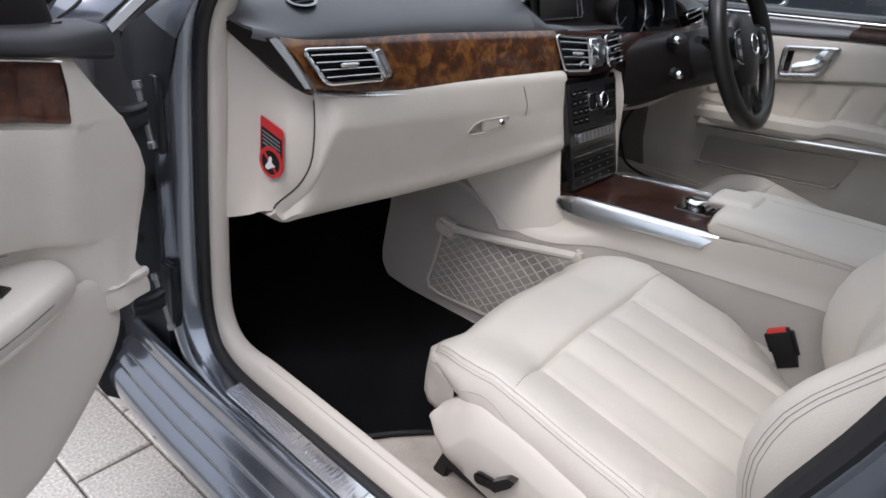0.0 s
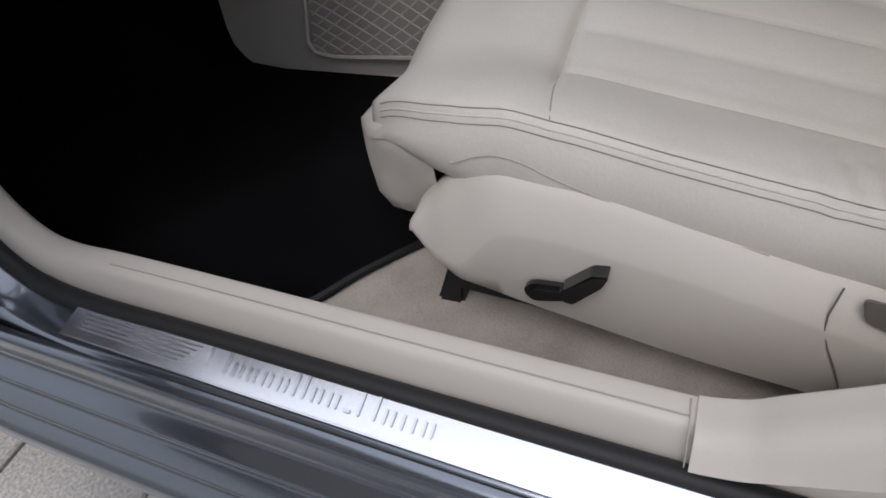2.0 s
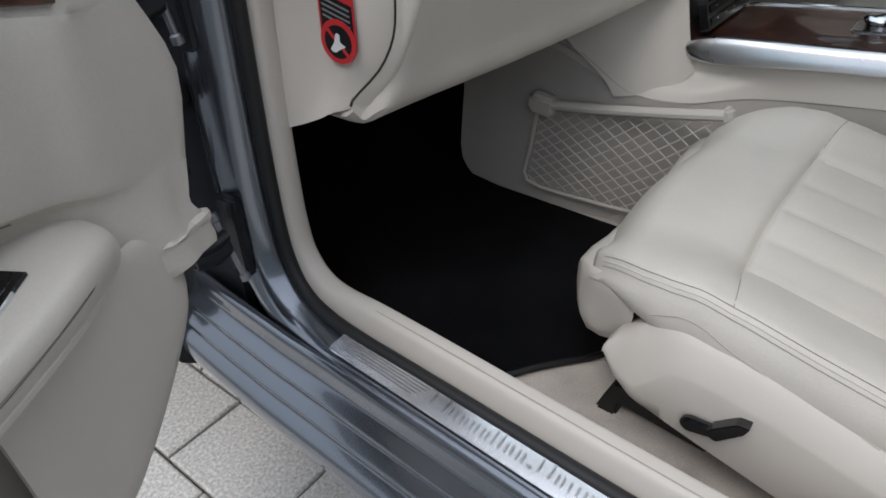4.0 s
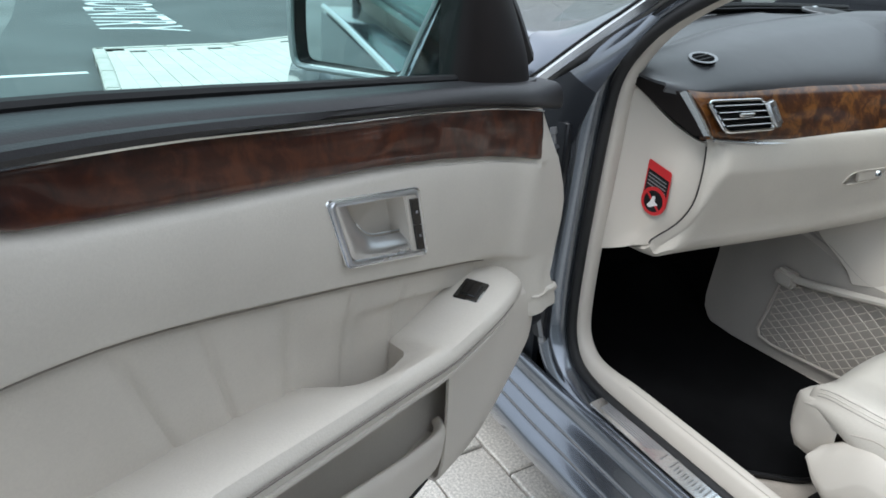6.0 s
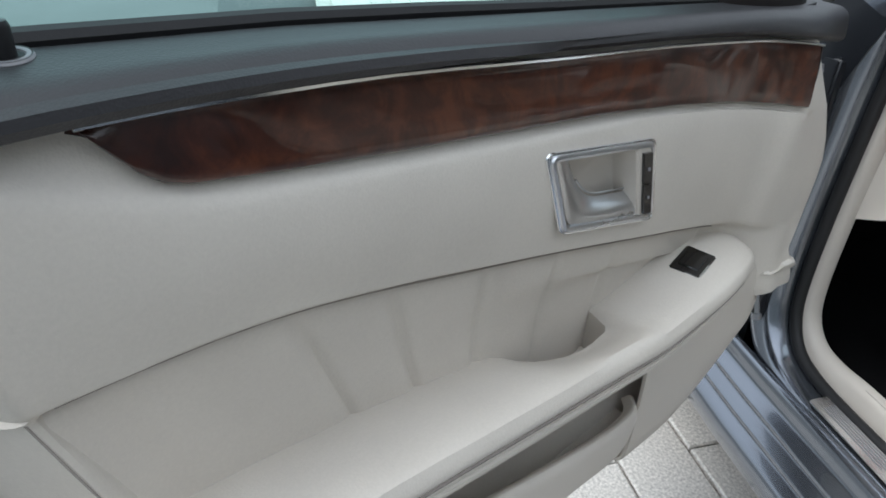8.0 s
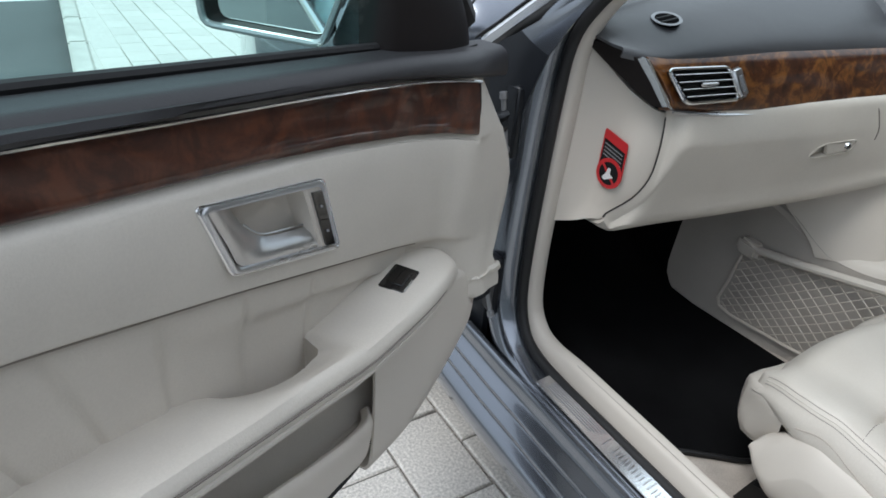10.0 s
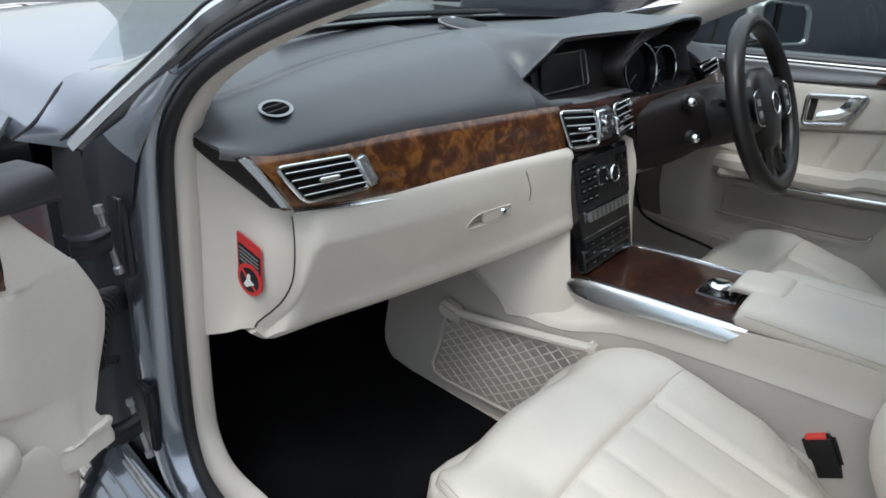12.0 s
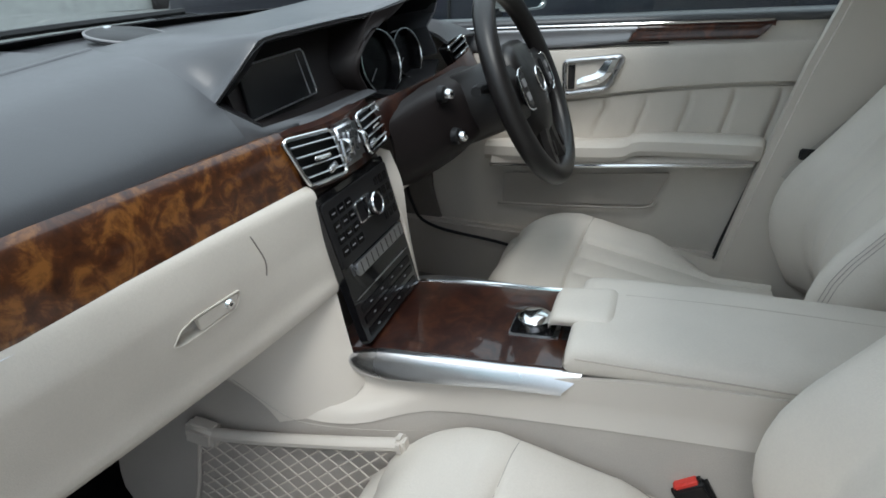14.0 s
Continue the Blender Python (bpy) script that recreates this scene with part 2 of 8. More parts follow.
def sheet(p, thick=0.0, closed=False):
    """A mesh over a grid of points, given thickness to the side of its normals."""
    p = np.asarray(p, float)
    bm = bmesh.new()
    rows, cols = p.shape[:2]
    vs = [[bm.verts.new(q) for q in r] for r in p]
    for i in range(rows - 1):
        for j in range(cols if closed else cols - 1):
            bm.faces.new((vs[i][j], vs[i][(j + 1) % cols], vs[i + 1][(j + 1) % cols], vs[i + 1][j]))
    if closed:
        for r in (vs[0], vs[-1]):
            bm.faces.new(r)
    bmesh.ops.remove_doubles(bm, verts=bm.verts, dist=1e-6)
    if thick:
        bmesh.ops.recalc_face_normals(bm, faces=bm.faces)
        bm.normal_update()
        old = list(bm.verts)
        rim = [e for e in bm.edges if len(e.link_faces) == 1]
        faces = list(bm.faces)
        twin = {v: bm.verts.new(v.co - v.normal * thick) for v in old}
        for f in faces:
            bm.faces.new([twin[v] for v in reversed(f.verts)])
        for e in rim:
            a, b = e.verts
            bm.faces.new((a, b, twin[b], twin[a]))
    return bm


def rounded(pts, r, n=4):
    """A polygon with its corners rounded."""
    out = []
    m = len(pts)
    for i in range(m):
        a, b, c = (Vector(pts[(i + d) % m]) for d in (-1, 0, 1))
        u, w = (a - b), (c - b)
        k = min(r, u.length * 0.45, w.length * 0.45)
        p, q = b + u.normalized() * k, b + w.normalized() * k
        for s in range(n + 1):
            t = s / n
            out.append(tuple((1 - t) ** 2 * p + 2 * t * (1 - t) * b + t * t * q))
    return out


def prism(poly, o, a, b, depth, bev=0.002, seg=2):
    """A polygon drawn on the axes a, b from o, pushed by depth along a x b, with softened edges."""
    o, a, b = Vector(o), Vector(a), Vector(b)
    nrm = a.cross(b).normalized()
    bm = bmesh.new()
    lo = [bm.verts.new(o + a * x + b * y) for x, y in poly]
    hi = [bm.verts.new(o + a * x + b * y + nrm * depth) for x, y in poly]
    bm.faces.new(lo)
    bm.faces.new(hi)
    m = len(poly)
    for i in range(m):
        bm.faces.new((lo[i], lo[(i + 1) % m], hi[(i + 1) % m], hi[i]))
    bmesh.ops.recalc_face_normals(bm, faces=bm.faces)
    if bev:
        rim = [e for e in bm.edges if len(e.link_faces) == 2 and any(len(f.verts) == m for f in e.link_faces) and (m > 4 or True)]
        bmesh.ops.bevel(bm, geom=rim, offset=bev, segments=seg, affect="EDGES", clamp_overlap=True)
    return bm


def rect(w, h, r=0.0, n=4, x=0.0, y=0.0):
    pts = [(x - w / 2, y - h / 2), (x + w / 2, y - h / 2), (x + w / 2, y + h / 2), (x - w / 2, y + h / 2)]
    return rounded(pts, r, n) if r else pts


def block(c, size, r=0.004, turn=None):
    """A box with rounded edges."""
    bm = bmesh.new()
    bmesh.ops.create_cube(bm, size=1)
    for v in bm.verts:
        v.co = Vector((v.co.x * size[0], v.co.y * size[1], v.co.z * size[2]))
    if r:
        bmesh.ops.bevel(bm, geom=list(bm.edges), offset=r, segments=3, affect="EDGES", clamp_overlap=True)
    mm = Matrix.Translation(c) @ (turn or Matrix())
    bmesh.ops.transform(bm, matrix=mm, verts=bm.verts)
    return bm


def sweep(path, profile, side, k=1, closed=False):
    """A profile (out along side, up) carried along a path; up is square to path and side."""
    path = catmull(path, k) if k > 1 else np.asarray(path, float)
    tan = np.gradient(path, axis=0)
    tan /= np.linalg.norm(tan, axis=1)[:, None]
    s = np.asarray(side, float) * np.ones_like(path)
    up = np.cross(tan, s)
    up /= np.linalg.norm(up, axis=1)[:, None]
    s = np.cross(up, tan)
    prof = np.asarray(profile, float)
    return path[:, None] + s[:, None] * prof[None, :, :1] + up[:, None] * prof[None, :, 1:]


def tube(path, r, seg=8, k=1, flat=1.0):
    path = np.asarray(path, float)
    d = np.abs(np.gradient(path, axis=0))
    side = np.eye(3)[np.argmin((d / (d.sum(1, keepdims=True) + 1e-9)).max(0))]
    a = np.arange(seg) * 2 * np.pi / seg
    return sheet(sweep(path, np.stack([np.cos(a) * r * flat, np.sin(a) * r], 1), side, k), closed=True)


def lathe(profile, c, axis, seg=28):
    """A profile (radius, height) turned about an axis."""
    z = Vector(axis).normalized()
    x = z.orthogonal().normalized()
    y = z.cross(x)
    pts = [[Vector(c) + (x * math.cos(t) + y * math.sin(t)) * r + z * h for r, h in profile] for t in (2 * math.pi * i / seg for i in range(seg))]
    bm = bmesh.new()
    vs = [[bm.verts.new(q) for q in r] for r in pts]
    for i in range(seg):
        for j in range(len(profile) - 1):
            bm.faces.new((vs[i][j], vs[(i + 1) % seg][j], vs[(i + 1) % seg][j + 1], vs[i][j + 1]))
    bmesh.ops.remove_doubles(bm, verts=bm.verts, dist=1e-6)
    return bm


def ring(c, axis, r, thick, seg=40, sub=8, squash=1.0):
    return lathe([(r + thick * math.cos(t), squash * thick * math.sin(t)) for t in (2 * math.pi * i / sub for i in range(sub + 1))], c, axis, seg)


def merge(*bms):
    out = bmesh.new()
    for b in bms:
        me = bpy.data.meshes.new("tmp")
        b.to_mesh(me)
        b.free()
        out.from_mesh(me)
        bpy.data.meshes.remove(me)
    return out


def carve(ob, bm):
    """Cuts a closed shape (in the same units as the part) out of a part."""
    off = ORIGIN[ob.name]
    me = bpy.data.meshes.new("cutter")
    for v in bm.verts:
        v.co = v.co * K - off
    bmesh.ops.recalc_face_normals(bm, faces=bm.faces)
    bm.to_mesh(me)
    bm.free()
    cutter = new("cutter", me)
    cutter.parent = ob.parent
    md = ob.modifiers.new("cut", "BOOLEAN")
    md.operation, md.solver, md.object = "DIFFERENCE", "EXACT", cutter
    bpy.context.view_layer.update()
    got = bpy.data.meshes.new_from_object(ob.evaluated_get(bpy.context.evaluated_depsgraph_get()))
    ob.modifiers.clear()
    ob.data = got
    bpy.data.objects.remove(cutter)


# ---- the car's shell ----
car = thing("car_body", "grey metallic saloon car shell with its passenger side opened", "car", (0, -0.3, 0))

# the line of the door seal, from the roof rail down the windscreen pillar, round the foot and back along the sill
SEAL = [(-0.60, -0.62, 1.215), (-0.63, -0.42, 1.165), (-0.65, -0.22, 1.105), (-0.667, -0.05, 1.045), (-0.679, 0.062, 0.998), (-0.69, 0.150, 0.948), (-0.697, 0.200, 0.900), (-0.70, 0.230, 0.845),
        (-0.70, 0.240, 0.76), (-0.70, 0.246, 0.64), (-0.70, 0.249, 0.54), (-0.70, 0.248, 0.455), (-0.703, 0.236, 0.405), (-0.710, 0.205, 0.372), (-0.716, 0.160, 0.360),
        (-0.720, 0.10, 0.357), (-0.722, 0.0, 0.356), (-0.728, -0.2, 0.355), (-0.736, -0.5, 0.355)]


def along_seal(profiles, k=4):
    """Carries profiles of (outward, away from the opening) along the seal; one profile per station, blended."""
    pth = np.array(SEAL)
    tan = np.gradient(pth, axis=0)
    nrm = np.stack([0 * tan[:, 0], -tan[:, 2], tan[:, 1]], 1)
    nrm /= np.linalg.norm(nrm, axis=1)[:, None]
    mid = np.array([-0.7, -0.15, 0.7])
    nrm *= np.sign(((pth - mid) * nrm).sum(1))[:, None]
    out = np.array([-1.0, 0, 0])
    grid = []
    for i in range(len(pth)):
        prof = np.array(profiles(i), float)
        grid.append(pth[i] + prof[:, :1] * out + prof[:, 1:] * nrm[i])
    return catmull(grid, k, 0)


def blend(a, b, t):
    t = min(1, max(0, t))
    return [((1 - t) * p[0] + t * q[0], (1 - t) * p[1] + t * q[1]) for p, q in zip(a, b)]


ROOFP = [(-0.002, 0.004), (0.006, 0.007), (0.016, 0.010), (0.026, 0.016), (0.033, 0.026), (0.036, 0.036), (0.034, 0.046), (0.022, 0.052), (-0.03, 0.054)]
PILP = [(-0.002, 0.004), (0.012, 0.006), (0.024, 0.010), (0.034, 0.016), (0.040, 0.024), (0.043, 0.034), (0.044, 0.046), (0.043, 0.055), (0.040, 0.06)]
SILLP = [(-0.002, 0.004), (0.006, 0.006), (0.016, 0.007), (0.028, 0.007), (0.038, 0.008), (0.042, 0.010), (0.045, 0.014), (0.047, 0.02), (0.048, 0.03)]


def painted(i):
    if i < 9:
        g = (0.25, 0.25, 0.25, 0.25, 0.28, 0.36, 0.62, 0.9, 1.0)[i]
        return [(a * g, b * g) for a, b in blend(ROOFP, PILP, (i - 4) / 4.0)]
    return blend(PILP, SILLP, (i - 11) / 4.0)


part("door_frame", sheet(catmull(along_seal(painted), 2, 1)), PAINT, car, "grey painted door frame from pillar to sill")
STRIP = [(-0.620, -0.46, 1.225), (-0.645, -0.24, 1.165), (-0.668, -0.05, 1.092), (-0.6925, 0.110, 1.015), (-0.7025, 0.155, 0.985), (-0.7125, 0.192, 0.956), (-0.7200, 0.2465, 0.9176), (-0.7340, 0.2917, 0.8803), (-0.7480, 0.3354, 0.8427), (-0.7550, 0.357, 0.824)]
part("windscreen_strip", sheet(sweep(STRIP, [(0.006, -0.010), (0.009, 0.0), (0.005, 0.010), (-0.006, 0.012), (-0.014, 0.006), (-0.006, -0.012)], (-1, 0, 0), 5), closed=True), STEEL, car, "bright strip beside the windscreen")
# from the strip inwards: a matt grey cover, then a ribbed rubber seal up to the door seal
dense_seal = np.array(catmull(SEAL[:10], 8))
cross_rows = []
for sp_ in catmull(STRIP, 3):
    sp_ = Vector(sp_)
    near_ = dense_seal[np.argmin((dense_seal[:, 1] - sp_.y) ** 2 + (dense_seal[:, 2] - sp_.z) ** 2)]
    cross_rows.append((sp_, Vector(near_)))


def cross_pillar(s, n, f, out):
    """A place between the bright strip and the door seal, lifted outwards."""
    return s.lerp(n, f) + Vector((-out, 0, 0))


cover, ribs, edge_line = [], [], []
for s_, n_ in cross_rows:
    low_ = min(1, max(0, (0.955 - s_.z) / 0.10))
    fb_ = 0.44 - 0.24 * low_
    cover.append([cross_pillar(s_, n_, f, o) for f, o in ((0.02, 0.000), (0.08, 0.007), (fb_ * 0.55, 0.0085), (fb_ * 0.95, 0.006), (fb_, -0.004))])
    f0 = fb_ + (0.86 - fb_) * low_
    ribs.append([cross_pillar(s_, n_, f0 + (1.04 - f0) * f, o) for f, o in ((-0.12, -0.004), (0.0, 0.004), (0.18, 0.008), (0.38, 0.006), (0.50, -0.002), (0.60, 0.002), (0.78, 0.006), (0.94, 0.004), (1.0, 0.0))])
    edge_line.append(cross_pillar(s_, n_, -0.22 + 0.10 * low_, 0.003))
part("pillar_cover", sheet(catmull(cover, 2, 1), 0.002), PILGREY, car, "matt grey cover along the windscreen pillar")
part("pillar_rubber", sheet(catmull(ribs, 2, 1), 0.002), RUBBER, car, "double black rubber seal on the windscreen pillar")
part("strip_gap", tube(edge_line, 0.0022, 6), RUBBER, car)
BASE = [[(-0.733, 0.142, 0.944), (-0.734, 0.152, 0.945), (-0.732, 0.160, 0.946)], [(-0.738, 0.176, 0.905), (-0.740, 0.188, 0.906), (-0.738, 0.197, 0.910)], [(-0.741, 0.231, 0.832), (-0.750, 0.258, 0.845), (-0.752, 0.280, 0.855)],
        [(-0.741, 0.264, 0.754), (-0.755, 0.30, 0.78), (-0.758, 0.335, 0.812)], [(-0.741, 0.285, 0.69), (-0.750, 0.305, 0.70), (-0.757, 0.32, 0.71)]]
part("pillar_base", sheet(catmull(catmull(BASE[:3], 4, 0), 3, 1), 0.004), PAINT, car, "grey painted foot of the windscreen pillar")
# lower pillar foot, with the gap's shade put into its paint
part("pillar_gap_panel", sheet(catmull(catmull(BASE[2:], 4, 0), 3, 1), 0.004), PAINTD, car, "grey panel behind the hinges, darkened for shade")
part("pillar_cavity", sheet(catmull([[(-0.757, 0.338, 0.820), (-0.760, 0.365, 0.822), (-0.765, 0.40, 0.815)], [(-0.757, 0.330, 0.77), (-0.76, 0.36, 0.77), (-0.77, 0.40, 0.77)], [(-0.757, 0.322, 0.71), (-0.76, 0.35, 0.70), (-0.77, 0.40, 0.69)]], 3, 0), 0.003), RUBBER, car, "black rubber in the hinge gap")
tr_r = [(0.000, -0.004), (-0.008, -0.010), (-0.024, -0.010), (-0.040, 0.006), (-0.050, 0.030), (-0.052, 0.055), (-0.048, 0.075)]
tr_p = [(0.000, -0.002), (-0.008, -0.012), (-0.020, -0.014), (-0.032, -0.010), (-0.038, 0.004), (-0.040, 0.030), (-0.040, 0.10)]
tr_s = [(-0.004, -0.002), (-0.010, -0.018), (-0.016, -0.028), (-0.030, -0.030), (-0.036, -0.026), (-0.040, 0.0), (-0.042, 0.085)]
part("pillar_trim", sheet(catmull(along_seal(lambda i: blend(tr_r, tr_p, (i - 5) / 3.0) if i < 9 else blend(tr_p, tr_s, (i - 12) / 3.0)), 3, 1)), TRIM, car, "beige plastic pillar and sill trim")
ang = [2 * math.pi * q / 10 for q in range(11)]
part("door_seal", sheet(along_seal(lambda i: [(0.006 + 0.0085 * math.cos(a), -0.003 + 0.0085 * math.sin(a)) for a in ang])), RUBBER, car, "black rubber door seal")

# sill trim grooves and joints
for w in (0.0215,):
    part("trim_groove", tube([(-0.7215 + w, 0.10, 0.3868), (-0.7235 + w, 0.0, 0.3862), (-0.7295 + w, -0.2, 0.3852), (-0.7345 + w, -0.36, 0.385)], 0.0006, 5, 3), TRIMD, car)
foot = [[(-0.742, y, 0.372 + (z - 0.3855) * 0.6), (-0.728, y, z + 0.001), (-0.708, y, z + 0.002), (-0.696, y, z - 0.003), (-0.689, y, z - 0.045)] for y, z in ((-0.364, 0.3865), (-0.374, 0.388), (-0.392, 0.394), (-0.407, 0.405), (-0.441, 0.429), (-0.476, 0.456), (-0.53, 0.500), (-0.60, 0.562))]
part("pillar_foot", sheet(catmull(catmull(foot, 3, 1), 3, 0), 0.003), TRIM, car, "beige foot of the rear pillar trim")
part("trim_joint", tube([(-0.738, -0.362, 0.362), (-0.724, -0.361, 0.3855), (-0.702, -0.360, 0.3865), (-0.694, -0.360, 0.36)], 0.0005, 5, 2), CREAM, car)


def skew(x, y):
    return x + 0.03 * (y - 0.12)


# rocker under the sill, stepped and grooved
RP = [(-0.762, 0.346), (-0.768, 0.344), (-0.772, 0.338), (-0.7735, 0.325), (-0.7745, 0.318), (-0.778, 0.313), (-0.788, 0.303), (-0.7897, 0.300), (-0.7895, 0.2945), (-0.7883, 0.293), (-0.7897, 0.2905), (-0.793, 0.287), (-0.801, 0.278),
      (-0.8027, 0.275), (-0.8025, 0.2695), (-0.8013, 0.268), (-0.8027, 0.2655), (-0.806, 0.262), (-0.813, 0.254), (-0.8165, 0.247), (-0.8175, 0.235), (-0.815, 0.222), (-0.808, 0.205), (-0.78, 0.18), (-0.70, 0.165)]
part("rocker_panel", sheet(catmull([[(skew(x, y) + (0.0 if y < 0.24 else (y - 0.24) * 0.05), y, z) for x, z in RP] for y in (0.40, 0.30, 0.2, 0.0, -0.3, -0.6, -1.2)], 3, 1)), PAINT, car, "grey rocker panel with long grooves", 80)
part("rocker_end", prism([(z, x) for x, z in RP[::-1]], (0, 0.40, 0), (0, 0, 1), (1, 0, 0), 0.012, 0.002), PAINTD, car)

# bright tread plate, tilted a little outwards


def pl(x):
    return 0.5207 + 0.22 * x + 0.0036


plate = part("tread_plate", prism(rounded([(0.122, -0.7255), (-0.60, -0.7475), (-0.60, -0.781), (0.126, -0.757)], 0.006), (0, 0, 0.5207), (0, 1, 0), (1, 0, 0.22), -0.003, 0.001), TREAD, car, "bright brushed steel tread plate")
for a, b in ((0.106, -0.012), (-0.245, -0.56)):
    for j, x in enumerate((-0.735, -0.7385, -0.742, -0.7455, -0.749)):
        part("groove_line", tube([(skew(x, a) + (0.012 if b < -0.5 else 0), a - 0.006 * j * (b < -0.5), pl(skew(x, a))), (skew(x, b) + (0.012 if b < -0.5 else 0), b + 0.004 * j * (b > -0.5), pl(skew(x, b)))], 0.0007, 5), GREYP, plate)
# the maker's name in plain bars
xs = -0.020
for j, (w, h) in enumerate(((0.021, 0.017), (0.009, 0.011), (0.008, 0.011), (0.009, 0.011), (0.009, 0.011), (0.011, 0.017), (0.009, 0.011), (0.009, 0.011), (0.006, 0.003), (0.015, 0.017), (0.009, 0.011), (0.011, 0.011), (0.009, 0.011))):
    xx = skew(-0.7425 - 0.0085 + h / 2 + 0.002, xs - w / 2)
    for q in (-1, 1) if h > 0.005 else (0,):
        part("name_bar", prism(rect(0.0022 if h > 0.005 else w, h, 0.001, 2), (xx, xs - w / 2 + q * (w / 2 - 0.0015), pl(xx) + 0.0002), (0, -1, 0), (1, 0, 0.22), 0.0008, 0.0003), CHROME, plate)
    xs -= w + 0.0045

# hinge pillar, recessed behind the gap of the open door; its shade is painted in
part("hinge_pillar", sheet(catmull([[(-0.736, 0.288, z), (-0.732, 0.300, z), (-0.730, 0.32, z), (-0.732, 0.365, z), (-0.745, 0.40, z), (-0.79, 0.42, z), (-0.83, 0.425, z)] for z in (0.30, 0.45, 0.60, 0.70, 0.76)], 2, 1), 0.01), PAINTD, car, "hinge pillar in paint darkened for shade")
for top, bot in (((-0.768, 0.282, 0.768), (-0.760, 0.270, 0.684)), ((-0.766, 0.282, 0.483), (-0.764, 0.252, 0.414))):
    top, bot = Vector(top), Vector(bot)
    mid, ax = (top + bot) / 2, (top - bot).normalized()
    h = part("door_hinge", block(mid + Vector((0.018, 0.008, 0)), (0.014, 0.034, 0.11), 0.004), PAINTD, car, "steel door hinge in paint darkened for shade")
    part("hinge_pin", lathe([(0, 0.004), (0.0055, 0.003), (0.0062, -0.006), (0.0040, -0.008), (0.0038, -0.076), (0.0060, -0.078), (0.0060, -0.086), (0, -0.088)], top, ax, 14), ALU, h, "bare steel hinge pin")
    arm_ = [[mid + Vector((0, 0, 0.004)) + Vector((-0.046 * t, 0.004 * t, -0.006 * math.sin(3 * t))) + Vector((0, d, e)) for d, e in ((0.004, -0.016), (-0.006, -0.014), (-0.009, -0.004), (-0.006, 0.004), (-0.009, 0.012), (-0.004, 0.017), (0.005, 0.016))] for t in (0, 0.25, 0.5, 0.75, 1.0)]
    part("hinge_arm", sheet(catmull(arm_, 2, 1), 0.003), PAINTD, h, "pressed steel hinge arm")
boot = [(-0.742, 0.335, 0.610), (-0.765, 0.315, 0.622), (-0.788, 0.285, 0.628), (-0.808, 0.255, 0.622), (-0.825, 0.232, 0.606)]
boot_ob = part("wiring_boot", tube(boot, 0.014, 12, 3), RUBBER, car, "ribbed black rubber wiring boot")
for p in catmull(boot, 3):
    part("boot_rib", ring(p, (-0.65, -0.75, 0.0), 0.017, 0.0042, 18, 6), RUBBER, boot_ob)
part("check_strap", block((-0.80, 0.345, 0.525), (0.10, 0.02, 0.008), 0.002, pose(0, 0, 0, 0, 0, -30)), PAINTD, car)

# wing and bonnet
WING = [[(-0.83, 0.425, 0.30), (-0.855, 0.43, 0.5), (-0.865, 0.43, 0.65), (-0.845, 0.425, 0.78), (-0.80, 0.42, 0.85), (-0.765, 0.40, 0.872)],
        [(-0.84, 0.7, 0.35), (-0.87, 0.7, 0.52), (-0.875, 0.7, 0.66), (-0.85, 0.7, 0.79), (-0.80, 0.7, 0.86), (-0.755, 0.7, 0.879)],
        [(-0.84, 1.1, 0.4), (-0.87, 1.1, 0.52), (-0.87, 1.1, 0.66), (-0.84, 1.1, 0.78), (-0.78, 1.1, 0.845), (-0.73, 1.1, 0.862)],
        [(-0.76, 1.5, 0.4), (-0.80, 1.5, 0.5), (-0.80, 1.5, 0.62), (-0.77, 1.5, 0.71), (-0.71, 1.5, 0.765), (-0.66, 1.5, 0.775)]]
WING = [r[:5] for r in WING]
part("front_wing", sheet(catmull(catmull(WING, 4, 0), 4, 1), 0.006), PAINT, car, "grey front wing")
part("front_wing", sheet(catmull(catmull([[(-x, y, z) for x, y, z in r] for r in WING], 4, 0), 4, 1), 0.006), PAINT, car, "grey front wing")
BX = [0.0, 0.2, 0.4, 0.55, 0.64, 0.70, 0.74, 0.765, 0.785, 0.803]
BREAR = [0.49, 0.485, 0.470, 0.445, 0.425, 0.410, 0.400, 0.395, 0.395, 0.41]


def bonnet_point(x, t):
    """A place on the bonnet and wing tops: x across at the screen, t from the rear edge to the nose."""
    ax = abs(x)
    y0 = float(np.interp(ax, BX, BREAR))
    y = y0 + (1.60 - y0) * t
    zc = float(np.interp(y, [0.29, 0.5, 0.7, 1.1, 1.35, 1.5, 1.57, 1.60], [0.925, 0.921, 0.919, 0.900, 0.862, 0.815, 0.765, 0.70]))
    drop = 0.030 * min(1, ax / 0.73) ** 2.2 + 1.0 * max(0, ax - 0.733) - 0.006 * math.exp(-((ax - 0.42) / 0.10) ** 2)
    return (x * (1 - 0.13 * max(0, (y - 0.7) / 0.9) ** 2), y, zc - drop)


